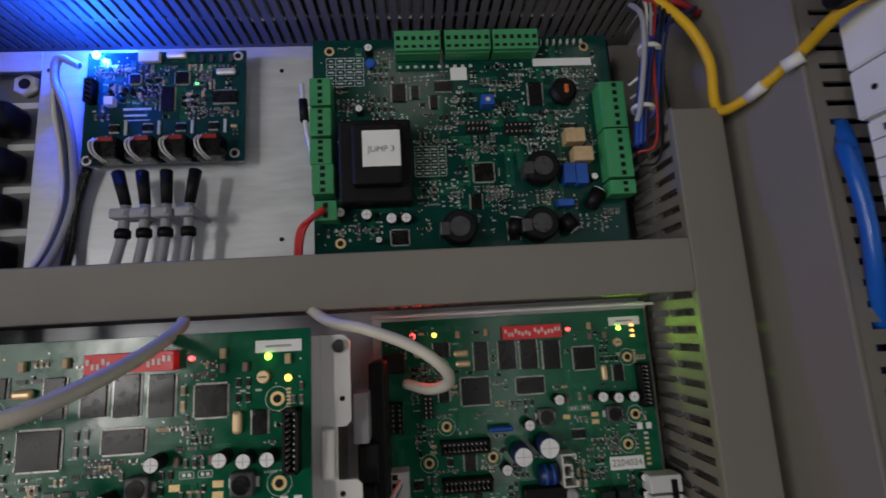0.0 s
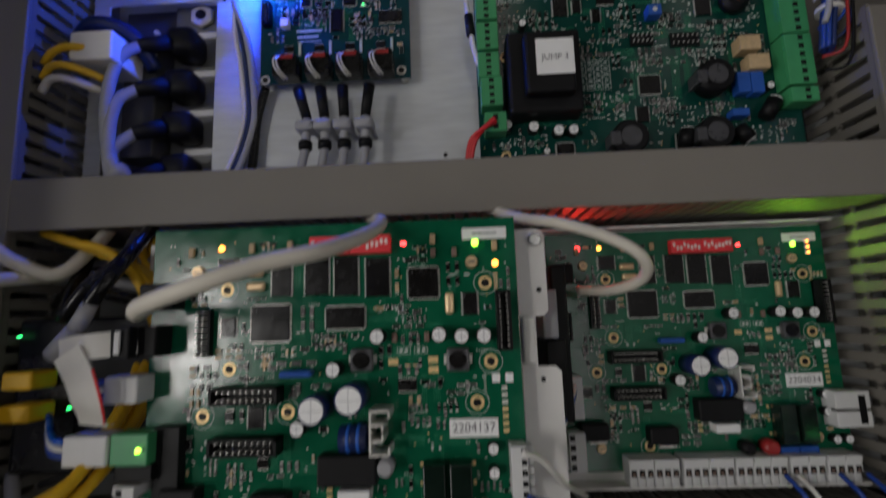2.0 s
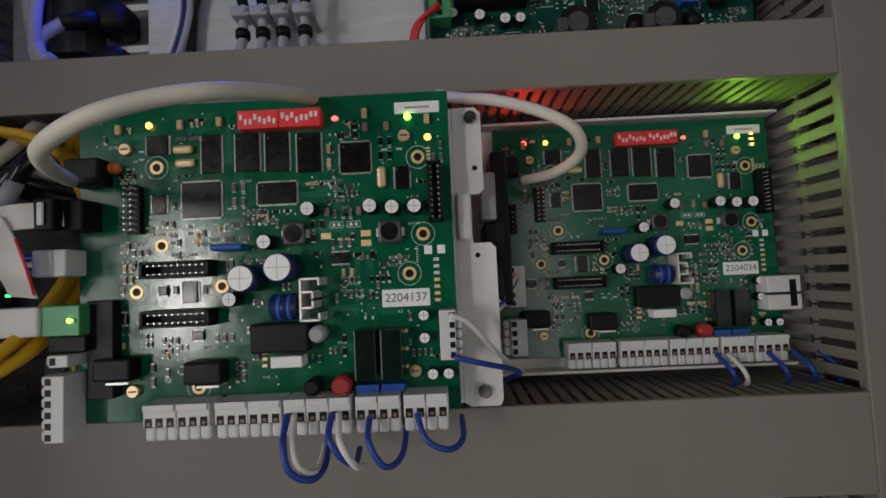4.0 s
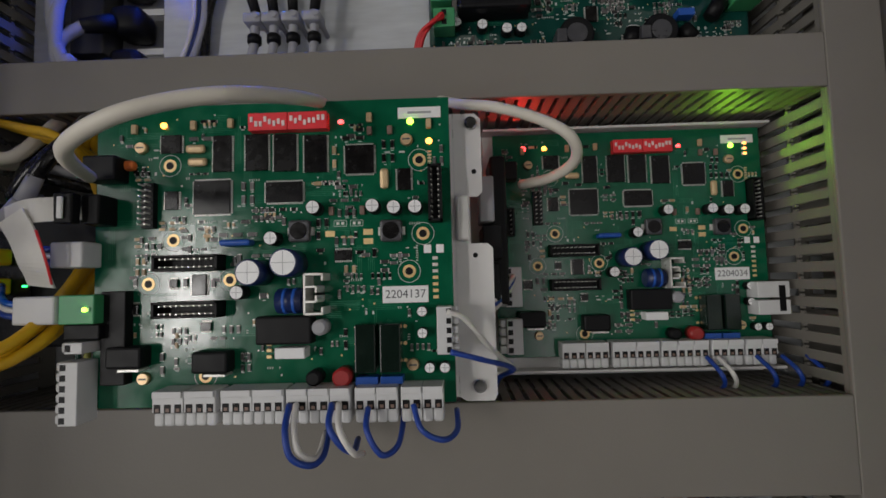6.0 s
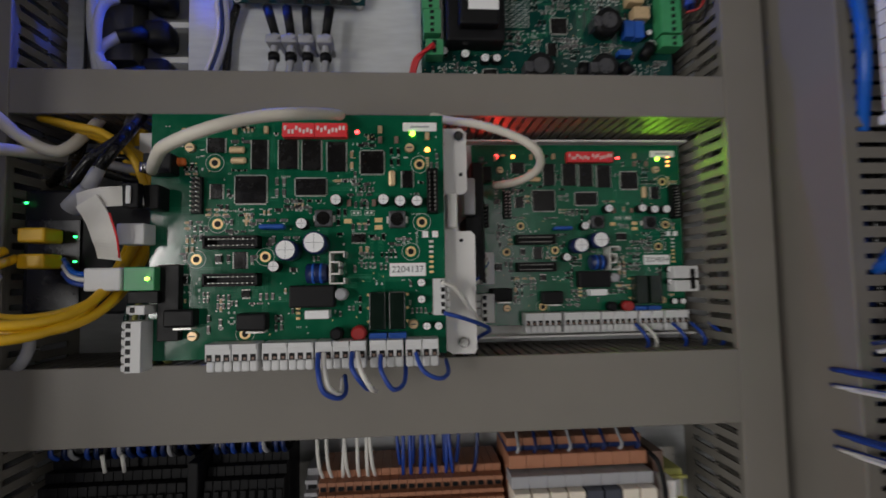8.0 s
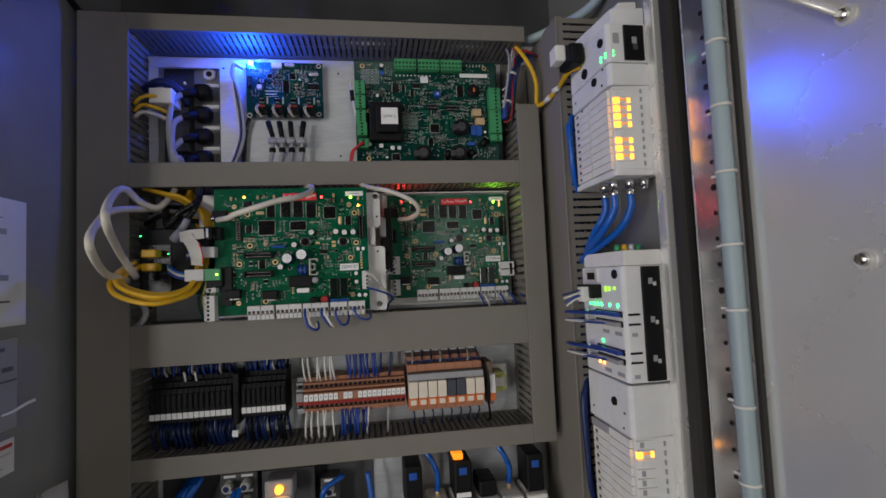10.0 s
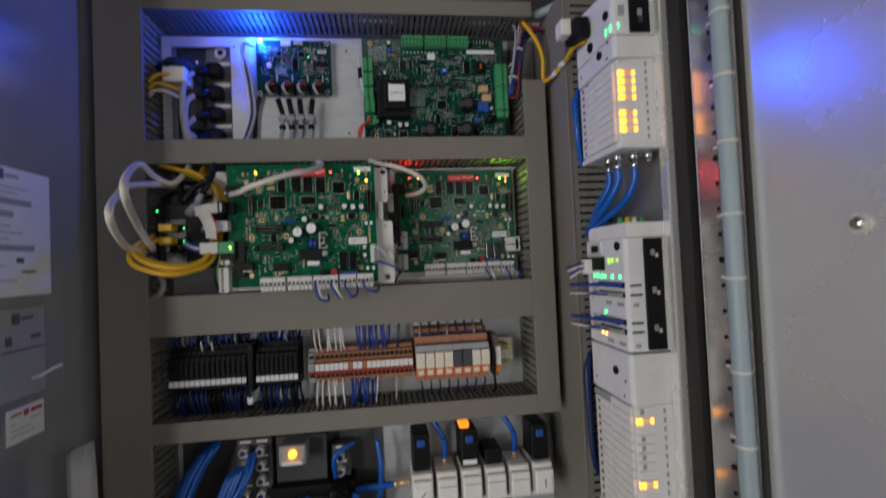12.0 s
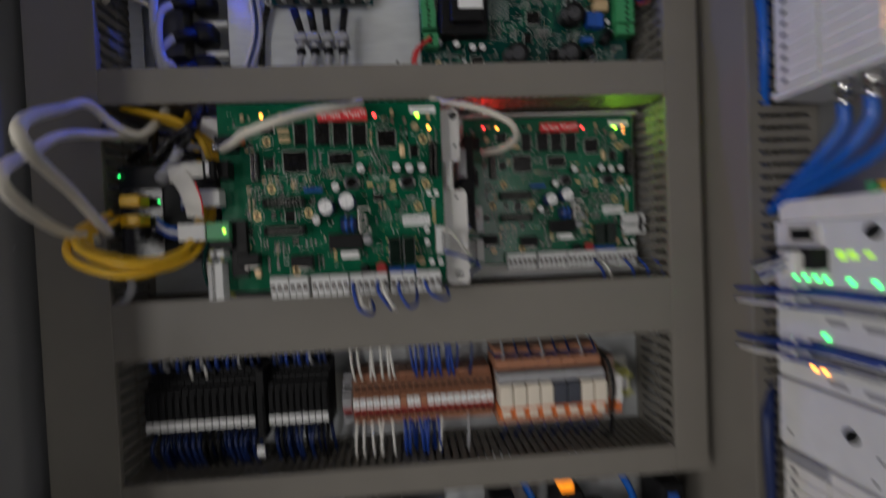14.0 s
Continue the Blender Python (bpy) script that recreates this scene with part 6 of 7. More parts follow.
sheet("rating_sheet", "grey printed sheet with small dark symbols", -0.136, -0.079, 1.337, 1.422, "greysheet",
      [(0.24, 0.42, 0.05, 0.17, "ink"), (0.45, 0.72, 0.09, 0.13, "ink"), (0.1, 0.24, 0.30, 0.40, "ink"), (0.66, 0.90, 0.31, 0.36, "ink"), (0.02, 0.98, 0.455, 0.475, "ink"), (0.1, 0.7, 0.22, 0.235, "greywire"),
       (0.05, 0.85, 0.55, 0.565, "greywire"), (0.05, 0.7, 0.64, 0.655, "greywire"), (0.05, 0.8, 0.74, 0.755, "greywire"), (0.05, 0.6, 0.84, 0.855, "greywire")])
sheet("inspection_sticker", "white sticker with red print on the wall", -0.129, -0.082, 1.296, 1.328, "paper",
      [(0.08, 0.36, 0.14, 0.20, "redink"), (0.42, 0.56, 0.10, 0.28, "redink"), (0.62, 0.94, 0.13, 0.24, "redink"), (0.08, 0.2, 0.42, 0.46, "greywire"), (0.08, 0.6, 0.6, 0.63, "greywire"), (0.08, 0.7, 0.76, 0.79, "greywire"), (0.6, 0.9, 0.4, 0.43, "greywire")])
ob = thing("cable_tie", "loose white cable tie sticking out from the wall", "cable tie", place=(X, -0.095, 1.36))
part("strap", centred(ob, tube(B(), ((X, -0.098, 1.352), (X + 0.004, -0.090, 1.353), (X + 0.010, -0.080, 1.358), (X + 0.014, -0.074, 1.360)), 0.0016, 6)), "whitewire", ob)
# curled document leaning beside the duct
ob = thing("folded_document", "curled white paper document leaning beside the duct", "paper", place=(-0.288, -0.03, 1.08))
bm = B()
rows = []
for i in range(9):
    z = 1.012 + i * (1.262 - 1.012) / 8
    k = i / 8
    rows.append([bm.verts.new((-0.2985 + 0.0235 * j / 8 + 0.002 * math.sin(j * 1.3 + i * 0.5), -0.052 - 0.018 * math.sin(math.pi * j / 8) - 0.004 * k + 0.02 * (1 - k) * (j / 8), z + 0.012 * (j / 8) * k)) for j in range(9)])
for a, b in zip(rows, rows[1:]):
    for j in range(8):
        fc = bm.faces.new((a[j], a[j + 1], b[j + 1], b[j]))
        fc.smooth = True
bmesh.ops.solidify(bm, geom=list(bm.faces), thickness=0.0012)
part("page", centred(ob, bm), "label", ob)

# ---- cables and devices in the board bays ----
def cable(name, label, points, r, material, category="cable", group="", flat=1.0, seg=10):
    ob = thing(name, label, category, group, points[0])
    part("sheath", centred(ob, tube(B(), points, r, seg, 8, flat)), material, ob)
    return ob


cable("signal_cable", "thick cream cable arching over the control board", ((-0.1290, -0.0420, 1.5380), (-0.1070, -0.0800, 1.5350), (-0.0950, -0.0950, 1.5370), (-0.0720, -0.1050, 1.5420), (-0.0520, -0.1000, 1.5490), (-0.0350, -0.0900, 1.5540), (-0.0260, -0.0550, 1.5660), (-0.0280, -0.0150, 1.5790), (-0.0400, 0.0150, 1.5870)), 0.0030, "cream", group="cream cables")
cable("signal_cable", "thick cream cable curling down to the set-back board", ((0.0240, 0.0120, 1.5910), (0.0420, -0.0080, 1.5790), (0.0610, -0.0150, 1.5740), (0.0830, -0.0200, 1.5650), (0.0970, -0.0220, 1.5550), (0.1010, -0.0120, 1.5460), (0.0920, 0.0060, 1.5410), (0.0790, 0.0280, 1.5420)), 0.0029, "cream", group="cream cables")
cable("jumper_wire", "short blue wire looping at the terminals", ((-0.0370, -0.0410, 1.4330), (-0.0350, -0.0520, 1.4250), (-0.0320, -0.0540, 1.4150), (-0.0250, -0.0500, 1.4100), (-0.0220, -0.0400, 1.4110), (-0.0250, -0.0200, 1.4160)), 0.0014, "bluewire", "wire", "terminal wires")
cable("jumper_wire", "short white wire looping at the terminals", ((-0.0340, -0.0410, 1.4330), (-0.0320, -0.0500, 1.4250), (-0.0290, -0.0520, 1.4160), (-0.0240, -0.0440, 1.4110), (-0.0260, -0.0220, 1.4150)), 0.0014, "whitewire", "wire", "terminal wires")
cable("jumper_wire", "short blue wire looping at the terminals", ((-0.0180, -0.0410, 1.4330), (-0.0170, -0.0500, 1.4260), (-0.0120, -0.0500, 1.4180), (-0.0090, -0.0400, 1.4120), (-0.0110, -0.0200, 1.4110)), 0.0014, "bluewire", "wire", "terminal wires")
cable("jumper_wire", "short white wire looping at the terminals", ((-0.0150, -0.0410, 1.4330), (-0.0120, -0.0520, 1.4250), (-0.0070, -0.0500, 1.4150), (-0.0050, -0.0400, 1.4110)), 0.0014, "whitewire", "wire", "terminal wires")
cable("jumper_wire", "short blue wire looping at the terminals", ((-0.0020, -0.0410, 1.4310), (-0.0010, -0.0500, 1.4240), (0.0050, -0.0500, 1.4140), (0.0110, -0.0420, 1.4150), (0.0120, -0.0280, 1.4230), (0.0100, -0.0200, 1.4270)), 0.0013, "bluewire", "wire", "terminal wires")
cable("jumper_wire", "short blue wire looping at the terminals", ((0.0180, -0.0410, 1.4320), (0.0220, -0.0470, 1.4230), (0.0310, -0.0450, 1.4180), (0.0370, -0.0350, 1.4190), (0.0370, -0.0200, 1.4240)), 0.0013, "bluewire", "wire", "terminal wires")
cable("jumper_wire", "white wire from one board to the other", ((0.0340, -0.0380, 1.4720), (0.0420, -0.0340, 1.4680), (0.0540, -0.0200, 1.4530), (0.0700, 0.0100, 1.4370)), 0.0013, "whitewire", "wire", "terminal wires")
cable("jumper_wire", "blue wire from one board to the other", ((0.0350, -0.0380, 1.4540), (0.0480, -0.0340, 1.4500), (0.0660, -0.0100, 1.4410), (0.0610, 0.0100, 1.4330), (0.0590, 0.0200, 1.4250)), 0.0013, "bluewire", "wire", "terminal wires")
for i, (a, b, c) in enumerate(((1240, 1262, 0), (1256, 1276, 1), (1300, 1318, 0), (1345, 1362, 0), (1402, 1418, 0))):
    cable("jumper_wire", "short white wire hanging from the set-back board" if c else "short blue wire hanging from the set-back board",
          ((0.1850 + 0.0145 * i - (0.008 if c else 0), 0.034, 1.437), (0.1870 + 0.0145 * i - (0.008 if c else 0), 0.024, 1.430), (0.1900 + 0.0145 * i - (0.008 if c else 0), 0.026, 1.4225), (0.1915 + 0.0145 * i - (0.008 if c else 0), 0.04, 1.414)),
          0.0013, "whitewire" if c else "bluewire", "wire", "terminal wires")
# black plugs and cables in the gap between the boards
ob = thing("plug_stack", "black plug stack with grey parts between the boards", "plug", place=(0.058, 0.02, 1.5))
part("plug", centred(ob, box(B(), 0.0535, 0.0640, 0.004, 0.040, 1.497, 1.516, 0.001)), "black", ob)
part("plug", centred(ob, box(B(), 0.0540, 0.0630, 0.008, 0.040, 1.4740, 1.4955, 0.002)), "black", ob)
part("shroud", centred(ob, box(B(), 0.0590, 0.0680, 0.012, 0.044, 1.4720, 1.5560, 0.0015)), "black", ob)
part("grey_sleeve", centred(ob, box(B(), 0.0520, 0.0600, 0.000, 0.022, 1.5170, 1.5420, 0.001)), "greywire", ob)
for i in range(3):
    part("wire", centred(ob, tube(B(), ((0.0555, 0.005, 1.474 - i * 0.003), (0.062, 0.012, 1.476 - i * 0.002), (0.071, 0.026, 1.486 - i * 0.002), (0.0745, 0.040, 1.489)), 0.0013, 6)), ("whitewire", "bluewire", "whitewire")[i], ob)

# network switch in the left of the middle bay
ob = thing("network_switch", "small black network switch with green lamps and yellow plugs", "network switch", place=(-0.19, 0.07, 1.46))
part("case", centred(ob, box(B(), -0.232, -0.152, 0.004, PLATE - 0.0005, 1.455, 1.536, 0.002)), "black", ob)
part("port_panel", centred(ob, box(B(), -0.228, -0.196, 0.0025, 0.0039, 1.458, 1.516, 0.0004)), "chip", ob)
for z in (1.505, 1.489):
    p = part("network_plug", centred(ob, box(B(), -0.222, -0.206, -0.014, 0.0024, z - 0.0045, z + 0.0045, 0.0014)), "yellow", ob, "yellow network plug")
for x, z in ((-0.229, 1.527), (-0.1985, 1.505), (-0.1985, 1.489)):
    part("green_lamp", centred(ob, box(B(), x - 0.0009, x + 0.0009, 0.0010, 0.0024, z - 0.0006, z + 0.0006, 0.0002)), "led_green2", ob)
for i in range(5):
    loop = ((-0.2250, -0.0200, 1.4910), (-0.2310, -0.0450, 1.4780), (-0.2160, -0.0620, 1.4630), (-0.1800, -0.0680, 1.4530), (-0.1590, -0.0450, 1.4600), (-0.1570, -0.0120, 1.4860), (-0.1620, 0.0150, 1.5150), (-0.1700, 0.0300, 1.5500), (-0.1840, 0.0350, 1.5750), (-0.180, 0.04, 1.592))
    cable("patch_cable", "yellow patch cable looping below the network switch", [(x + 0.0016 * ((i * 2) % 5 - 2), y + 0.0042 * (i - 2), z + 0.0022 * ((i * 3) % 5 - 2)) for x, y, z in loop], 0.0027, "yellow", group="yellow patch cables")
for i in range(4):
    k = i * 0.0058
    cable("patch_cable", "yellow patch cable bending down beside the boards", ((-0.2300 + k, 0.012 + 0.003 * i, 1.586 - k * 0.3), (-0.2010 + k, 0.000 + 0.003 * i, 1.577 - k * 0.5), (-0.1800 + k * 0.9, -0.003 + 0.003 * i, 1.571 - k * 0.6), (-0.1600 + k * 0.6, -0.006 + 0.004 * i, 1.555 - k * 0.5), (-0.1530 + k * 0.4, 0.000 + 0.004 * i, 1.530)), 0.0026, "yellow", group="yellow patch cables")
cable("flat_cable", "pale grey cable looping out over the duct", ((-0.2290, -0.0300, 1.4750), (-0.2280, -0.0750, 1.4820), (-0.2073, -0.1408, 1.5052), (-0.2300, -0.0850, 1.5320), (-0.2320, -0.0500, 1.5500), (-0.2190, 0.0100, 1.5600), (-0.2020, 0.0300, 1.5600)), 0.0038, "cream", group="pale looping cables")
cable("flat_cable", "pale grey cable looping out over the duct", ((-0.2200, -0.0300, 1.4780), (-0.2180, -0.0700, 1.5050), (-0.1889, -0.1512, 1.5281), (-0.2270, -0.0600, 1.5660), (-0.2300, -0.0300, 1.5770), (-0.2240, -0.0100, 1.5660), (-0.2090, 0.0000, 1.5600), (-0.1980, 0.0100, 1.5760), (-0.1960, 0.0200, 1.5890)), 0.0038, "cream", group="pale looping cables")
cable("flat_cable", "pale grey cable hanging below the network switch", ((-0.2340, 0.0100, 1.4540), (-0.2230, 0.0000, 1.4370), (-0.2280, 0.0000, 1.4250), (-0.2490, 0.0200, 1.4180)), 0.0034, "greywire", group="pale looping cables")
cable("dark_cable", "dark grey cable leading to the board's socket", ((-0.2120, 0.0300, 1.5870), (-0.1950, -0.0100, 1.5380), (-0.1790, -0.0150, 1.5510), (-0.1570, -0.0200, 1.5640), (-0.1650, 0.0000, 1.5800)), 0.0038, "chip")
for i in range(4):
    cable("dark_cable", "dark grey cable in the shade beside the board", ((-0.235, 0.03 + i * 0.008, 1.545 + i * 0.008), (-0.205, 0.01 + i * 0.008, 1.552 + i * 0.006), (-0.17, 0.02 + i * 0.004, 1.545 + i * 0.008), (-0.150, 0.05, 1.555 + i * 0.006)), 0.0032, "greywire" if i % 2 else "chip")
ob = thing("shielded_plug", "pale grey shielded plug with a tied cable", "plug", place=(-0.1690, -0.0300, 1.5270))
part("shell", centred(ob, rod(B(), (-0.1810, -0.0300, 1.5170), (-0.1710, -0.0300, 1.5300), 0.0055, 0.0045, seg=10, bevel=0.001)), "greywire", ob)
part("strain_relief", centred(ob, rod(B(), (-0.1710, -0.0300, 1.5300), (-0.1650, -0.0300, 1.5420), 0.0042, 0.0036, seg=10)), "greywire", ob)
part("cable", centred(ob, tube(B(), ((-0.1660, -0.0300, 1.5410), (-0.1580, -0.0280, 1.5540), (-0.1580, -0.0100, 1.5730), (-0.1620, 0.0100, 1.5890)), 0.0036, 8)), "chip", ob)
# ribbon cable into the shrouded socket
ob = thing("ribbon_cable", "folded pale grey ribbon cable with a red edge", "ribbon cable", place=(-0.15, -0.04, 1.52))
bm = B()
def strip(bm, pts, w):
    line = spline(pts, 6)
    prev = None
    for i, p in enumerate(line):
        d = (line[min(i + 1, len(line) - 1)] - line[max(i - 1, 0)]).normalized()
        side = d.cross(Vector((0, 1, 0))).normalized() * (w / 2)
        cur = [bm.verts.new(p - side), bm.verts.new(p + side), bm.verts.new(p + side + Vector((0, 0.0011, 0))), bm.verts.new(p - side + Vector((0, 0.0011, 0)))]
        if prev:
            for k in range(4):
                bm.faces.new((prev[k], prev[(k + 1) % 4], cur[(k + 1) % 4], cur[k]))
        else:
            bm.faces.new(cur)
        prev = cur
    bm.faces.new(prev[::-1])
    return bm
strip(bm, ((-0.1350, -0.0400, 1.5240), (-0.1430, -0.0450, 1.5230), (-0.1550, -0.0460, 1.5220), (-0.1700, -0.0400, 1.5200)), 0.011)
strip(bm, ((-0.1600, -0.0480, 1.5200), (-0.1540, -0.0480, 1.5100), (-0.1510, -0.0460, 1.4980), (-0.1520, -0.0400, 1.4880)), 0.0125)
part("ribbon", centred(ob, bm), "whitewire", ob)
part("red_edge", centred(ob, tube(B(), ((-0.1470, -0.0490, 1.5130), (-0.1440, -0.0470, 1.5000), (-0.1460, -0.0410, 1.4890)), 0.0006, 5, 4)), "red", ob)
part("connector", centred(ob, box(B(), -0.1435, -0.1345, -0.0450, -0.0392, 1.5165, 1.5305, 0.0008)), "black", ob)
part("strain_clip", centred(ob, box(B(), -0.1405, -0.1380, -0.0465, -0.0451, 1.5185, 1.5285, 0.0005)), "label", ob)
# white and green plugs at the board's edge
ob = thing("data_plug", "clear grey plug with blue and white wires", "plug", "plugs at the board edge", (-0.14, -0.035, 1.50))
part("housing", centred(ob, box(B(), -0.1495, -0.1340, -0.0390, -0.0262, 1.4965, 1.5085, 0.001)), "term", ob)
for i in range(3):
    part("wire", centred(ob, tube(B(), ((-0.149, -0.034, 1.4985 + i * 0.0035), (-0.157, -0.034, 1.4995 + i * 0.003), (-0.168, -0.025, 1.497 + i * 0.003)), 0.0014, 6, 4)), ("bluewire", "whitewire", "bluewire")[i], ob)
ob = thing("data_plug", "clear grey plug beside the lit green socket", "plug", "plugs at the board edge", (-0.155, -0.035, 1.477))
part("housing", centred(ob, box(B(), -0.1660, -0.1460, -0.0395, -0.0270, 1.4705, 1.4835, 0.001)), "term", ob)
for i in range(3):
    part("wire", centred(ob, tube(B(), ((-0.165, -0.034, 1.4735 + i * 0.003), (-0.175, -0.034, 1.4755 + i * 0.003), (-0.19, -0.02, 1.4815 + i * 0.004)), 0.0015, 6, 4)), ("bluewire", "whitewire", "hose")[i], ob)
for i in range(4):
    cable("earth_wire", "green and yellow wire in the shade below the plugs", ((-0.160 + i * 0.005, 0.0, 1.47), (-0.163 + i * 0.005, -0.004, 1.45), (-0.162 + i * 0.005, 0.004, 1.43), (-0.162 + i * 0.005, 0.03, 1.414)), 0.0016, "ygreen" if i % 2 else "pcb_dark", "wire", "earth wires")

# ---- upper bay, beside the small board ----
ob = thing("socket_panel", "grey panel with a row of sockets, recessed behind the cut-out", "panel", place=(-0.19, 0.07, 1.62))
part("panel", centred(ob, box(B(), -0.1860, -0.1515, 0.056, 0.0585, 1.6160, 1.757, 0.001)), "painted", ob)
part("side", centred(ob, box(B(), -0.2250, -0.1865, 0.060, 0.0615, 1.6160, 1.757, 0.001)), "darksteel", ob)
part("leg", centred(ob, box(B(), -0.170, -0.165, 0.0586, PLATE - 0.0005, 1.65, 1.74)), "darksteel", ob)
part("ring_nut", centred(ob, rod(B(), (-0.1655, 0.0559, 1.7470), (-0.1655, 0.0515, 1.7470), 0.0085, seg=6, bevel=0.0008)), "tin", ob)
part("bore", centred(ob, rod(B(), (-0.1655, 0.0514, 1.7470), (-0.1655, 0.0511, 1.7470), 0.0038, seg=14)), "black", ob)
for z in (1.7330, 1.7040, 1.6750, 1.6470):
    part("white_tag", centred(ob, box(B(), -0.1750, -0.1545, 0.0548, 0.0559, z - 0.0022, z + 0.0022)), "label", ob)
for x in (-0.2135, -0.1985):
    part("bolt", centred(ob, rod(B(), (x, 0.0599, 1.736), (x + 0.004, 0.048, 1.733), 0.0018, seg=8)), "tin", ob)
for i, z in enumerate((1.7180, 1.6880, 1.6590, 1.6300)):
    ob = thing("angled_plug", "black angled plug with a grey cable in the socket panel", "plug", "angled plugs", (-0.17, 0.05, z))
    bm = B()
    box(bm, -0.1800, -0.1600, 0.0330, 0.0555, z - 0.009, z + 0.010, 0.005)
    rod(bm, (-0.176, 0.036, z - 0.002), (-0.192, 0.026, z - 0.009), 0.0062, 0.0042, seg=12, bevel=0.001)
    part("body", centred(ob, bm), "black", ob)
    part("cable", centred(ob, tube(B(), ((-0.190, 0.027, z - 0.008), (-0.199, 0.020, z - 0.022), (-0.203 + i * 0.004, 0.018, max(1.625, z - 0.06)), (-0.202 + i * 0.004, 0.03, 1.606)), 0.0036, 8)), "greywire", ob)
ob = thing("white_connector_block", "white connector block with yellow cables", "connector", place=(-0.22, 0.03, 1.70))
part("block", centred(ob, box(B(), -0.2230, -0.1960, 0.010, 0.040, 1.6920, 1.7110, 0.0015)), "white", ob)
part("dark_wire", centred(ob, tube(B(), ((-0.236, 0.03, 1.716), (-0.215, 0.02, 1.722), (-0.195, 0.025, 1.716), (-0.188, 0.04, 1.70)), 0.005, 8)), "navy", ob)
part("bracket", centred(ob, box(B(), -0.2100, -0.1880, 0.0405, 0.0595, 1.640, 1.722, 0.001)), "darksteel", ob)
for i, (z, m) in enumerate(((1.700, "yellow"), (1.6905, "yellow"), (1.682, "cream"))):
    cable("patch_cable", "yellow cable crossing to the white connector", ((-0.239, 0.012, z - 0.008), (-0.230, 0.008, z - 0.003), (-0.218, 0.009, z - (0 if i == 0 else 0.004)), (-0.203, 0.022, z - (0.0 if i == 0 else 0.008))), 0.0024, m, group="yellow patch cables")
for i, m in enumerate(("whitewire", "navy", "greywire")):
    dx = i * 0.0035
    cable("board_lead", "lead tied along the plate to the small board", ((-0.1160, 0.0300, 1.7460), (-0.1270, 0.0280, 1.7500), (-0.1300, 0.0300, 1.7370), (-0.1300 + dx, 0.032, 1.716), (-0.1270 + dx, 0.036, 1.690), (-0.1255 + dx, 0.037, 1.660), (-0.1330 + dx, 0.037, 1.632), (-0.1420 + dx, 0.034, 1.612)), 0.0016 if i < 2 else 0.0024, m, group="leads of the small board")
cable("board_lead", "dark grey lead along the plate", ((-0.1120, 0.038, 1.682), (-0.1175, 0.0385, 1.660), (-0.1195, 0.039, 1.635), (-0.121, 0.036, 1.612)), 0.0028, "chip", group="leads of the small board")
for i in range(3):
    cable("supply_wire", "red supply wire curving into a green terminal", ((0.0350, 0.0220, 1.6440), (0.0330 - i * 0.002, 0.020, 1.6445 - i * 0.002), (0.0225 - i * 0.0015, 0.024, 1.6330), (0.0185 - i * 0.0012, 0.030, 1.612)), 0.0013, "redwire", "wire", "red supply wires")
ob = thing("fuse_lead", "black in-line fuse with white ends beside the terminals", "fuse", place=(0.018, 0.03, 1.70))
part("sleeve", centred(ob, rod(B(), (0.0220, 0.0260, 1.7170), (0.0230, 0.0260, 1.7030), 0.0028, seg=12)), "black", ob)
part("lead", centred(ob, tube(B(), ((0.0210, 0.0280, 1.7290), (0.0220, 0.0260, 1.7170), (0.0240, 0.0260, 1.6980), (0.0270, 0.0260, 1.6830)), 0.0015, 6)), "whitewire", ob)
# wires at the right of the power board
for i, (m, dx) in enumerate((("whitewire", 0), ("greywire", 0.003), ("navy", 0.009), ("bluewire", 0.012), ("navy", 0.016), ("dullred", 0.006), ("black", 0.012))):
    z0 = 1.718 - i * 0.009
    cable("field_wire", "thin wire from a green terminal up into the duct", ((0.228, 0.020, z0), (0.236 + dx * 0.2, 0.012, z0 + 0.006), (0.237 + dx * 0.7, 0.010, 1.735), (0.243 + dx, 0.014, 1.768), (0.250 + dx, 0.03, 1.786)), 0.0009, m, "wire", "field wires")
ob = thing("duct_back", "grey back wall of the open wiring duct", "cable duct", place=(0.256, PLATE, 1.694))
part("sheet", centred(ob, box(B(), 0.2425, 0.281, PLATE - 0.006, PLATE - 0.0005, 1.6945, 1.778, 0.0005)), "duct_in", ob)
ob = thing("cable_bundle", "blue wires tied together and bending back into the duct", "cables", place=(0.236, 0.015, 1.70))
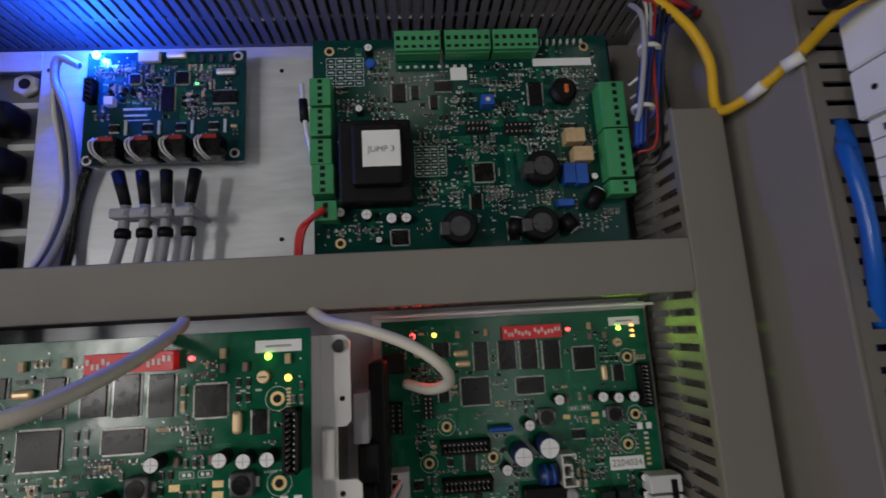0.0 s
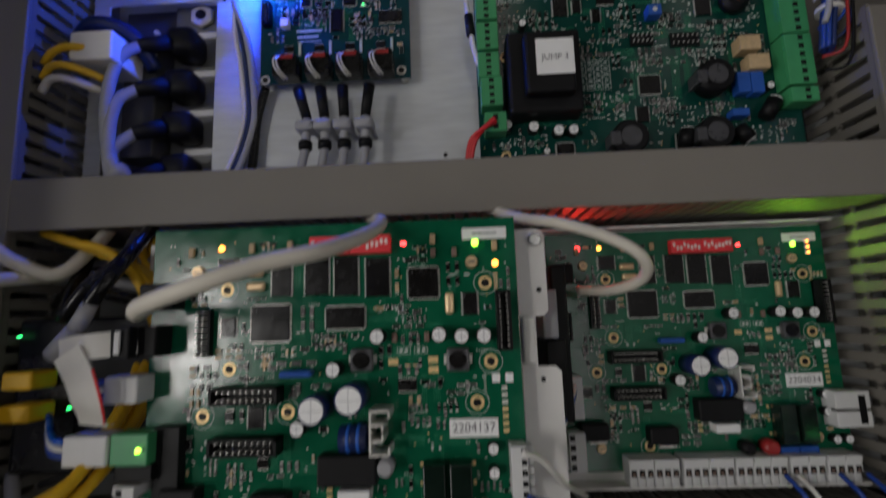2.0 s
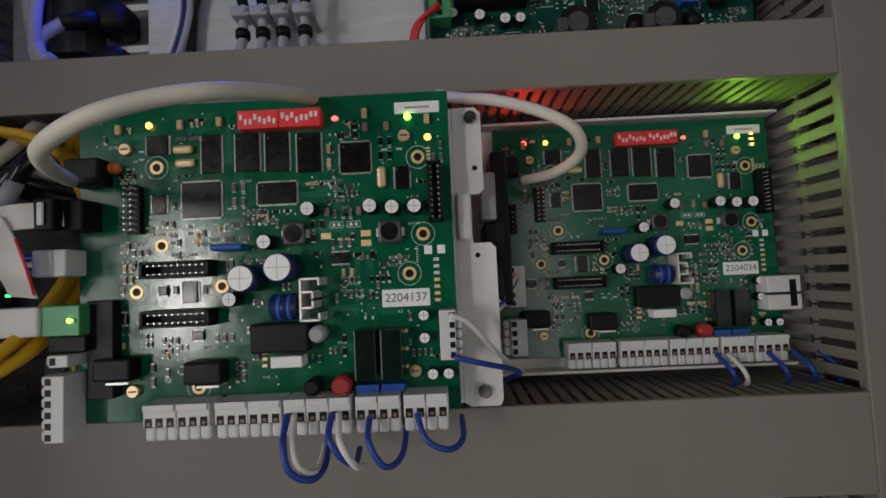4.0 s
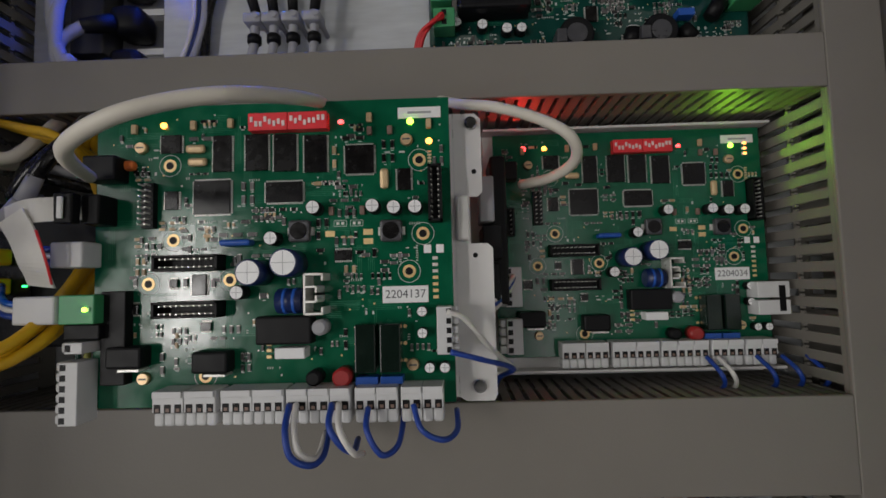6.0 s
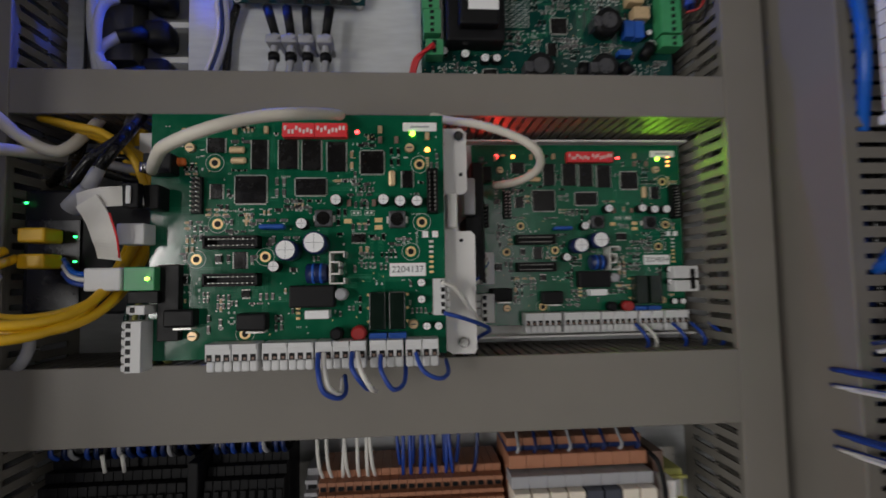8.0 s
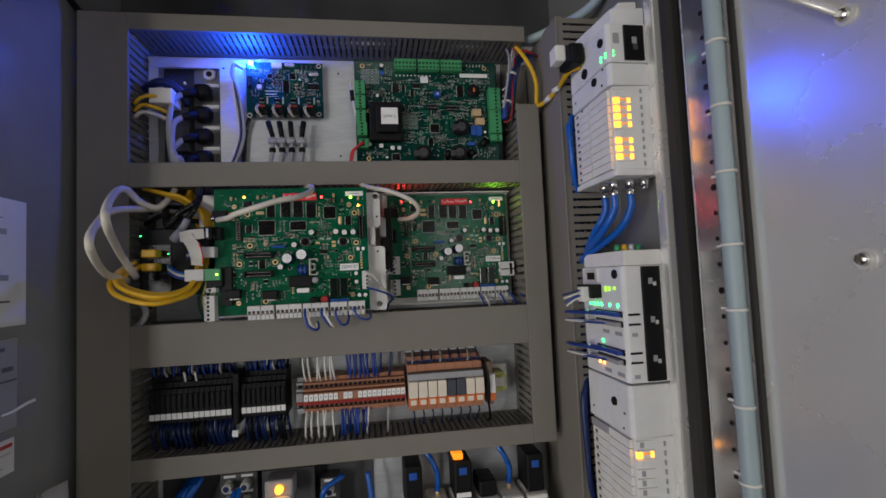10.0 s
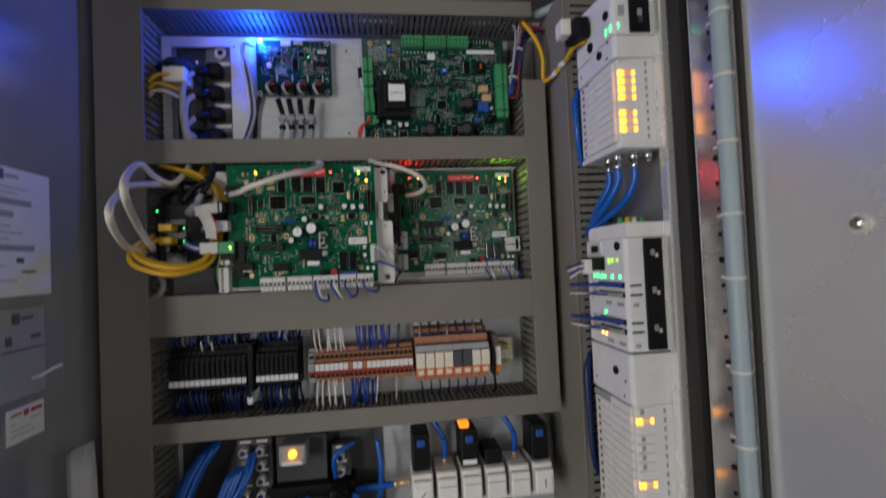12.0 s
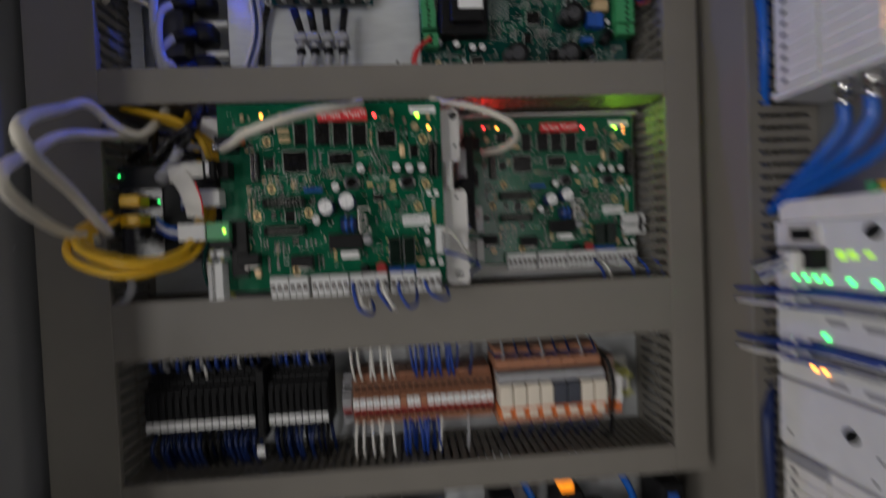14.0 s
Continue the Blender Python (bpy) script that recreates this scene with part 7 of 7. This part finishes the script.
for i in range(12):
    rnd = random.Random(400 + i)
    a, r = 2 * math.pi * i / 12, 0.0052 * math.sqrt(rnd.uniform(0.1, 1))
    du, dv = r * math.cos(a), r * math.sin(a)
    fan = 0.006 * (i - 6) / 6
    pts = ((0.2300 + du, 0.018 + dv, 1.676), (0.2330 + du, 0.016 + dv, 1.700), (0.2410 + du, 0.014 + dv, 1.738), (0.2530 + du, 0.018 + dv + fan, 1.760 - du), (0.2760, 0.026 + dv + 2 * fan, 1.774 + fan))
    part("wire", centred(ob, tube(B(), pts, 0.0014, 6, 6)), "dullred" if i == 11 else ("navy" if i % 3 == 0 else "bluewire"), ob)
for p, q in (((0.2408, 0.014, 1.7370), (0.2415, 0.014, 1.7398)), ((0.2330, 0.016, 1.6985), (0.2334, 0.016, 1.7010))):
    part("cable_tie", centred(ob, rod(B(), p, q, 0.0072, seg=16)), "whitewire", ob)
cable("field_wire", "pale grey wire tied along the blue bundle", ((0.2260, 0.012, 1.690), (0.2285, 0.010, 1.700), (0.2345, 0.008, 1.735), (0.2380, 0.012, 1.762), (0.2400, 0.03, 1.784)), 0.0017, "greywire", "wire", "field wires")
cable("field_wire", "dull pink wire crossing above the blue bundle", ((0.2450, 0.020, 1.776), (0.2650, 0.016, 1.773), (0.2820, 0.020, 1.768)), 0.0022, "dullred", "wire", "field wires")
cable("network_cable", "yellow network cable with white sleeves, hanging in a bend", ((0.2500, 0.0200, 1.7830), (0.2640, 0.0080, 1.7520), (0.2720, 0.0040, 1.7240), (0.2713, 0.0032, 1.6938), (0.2750, -0.0120, 1.6890), (0.2840, -0.0400, 1.6970), (0.284, -0.072, 1.7035), (0.2915, -0.090, 1.7030)), 0.0030, "yellow", group="yellow patch cables")
ob = thing("cable_sleeve", "white printed sleeve on the yellow cable", "sleeve", place=(0.2720, -0.0370, 1.6880))
part("sleeve", centred(ob, rod(B(), (0.2760, -0.0160, 1.6890), (0.2790, -0.0260, 1.6920), 0.0034, seg=12)), "whitewire", ob)
part("sleeve", centred(ob, rod(B(), (0.2760, -0.0430, 1.6920), (0.2810, -0.0500, 1.6940), 0.0034, seg=12)), "whitewire", ob)
cable("roof_conduit", "grey cable running along under the roof", ((0.255, 0.03, 1.790), (0.29, 0.0, 1.793), (0.33, -0.06, 1.80), (0.345, -0.13, 1.84)), 0.006, "conduit")
cable("roof_conduit", "dark cable running down in the upper corner", ((-0.30, -0.12, 1.95), (-0.302, -0.09, 1.86), (-0.304, -0.02, 1.82), (-0.30, 0.03, 1.80)), 0.004, "black")
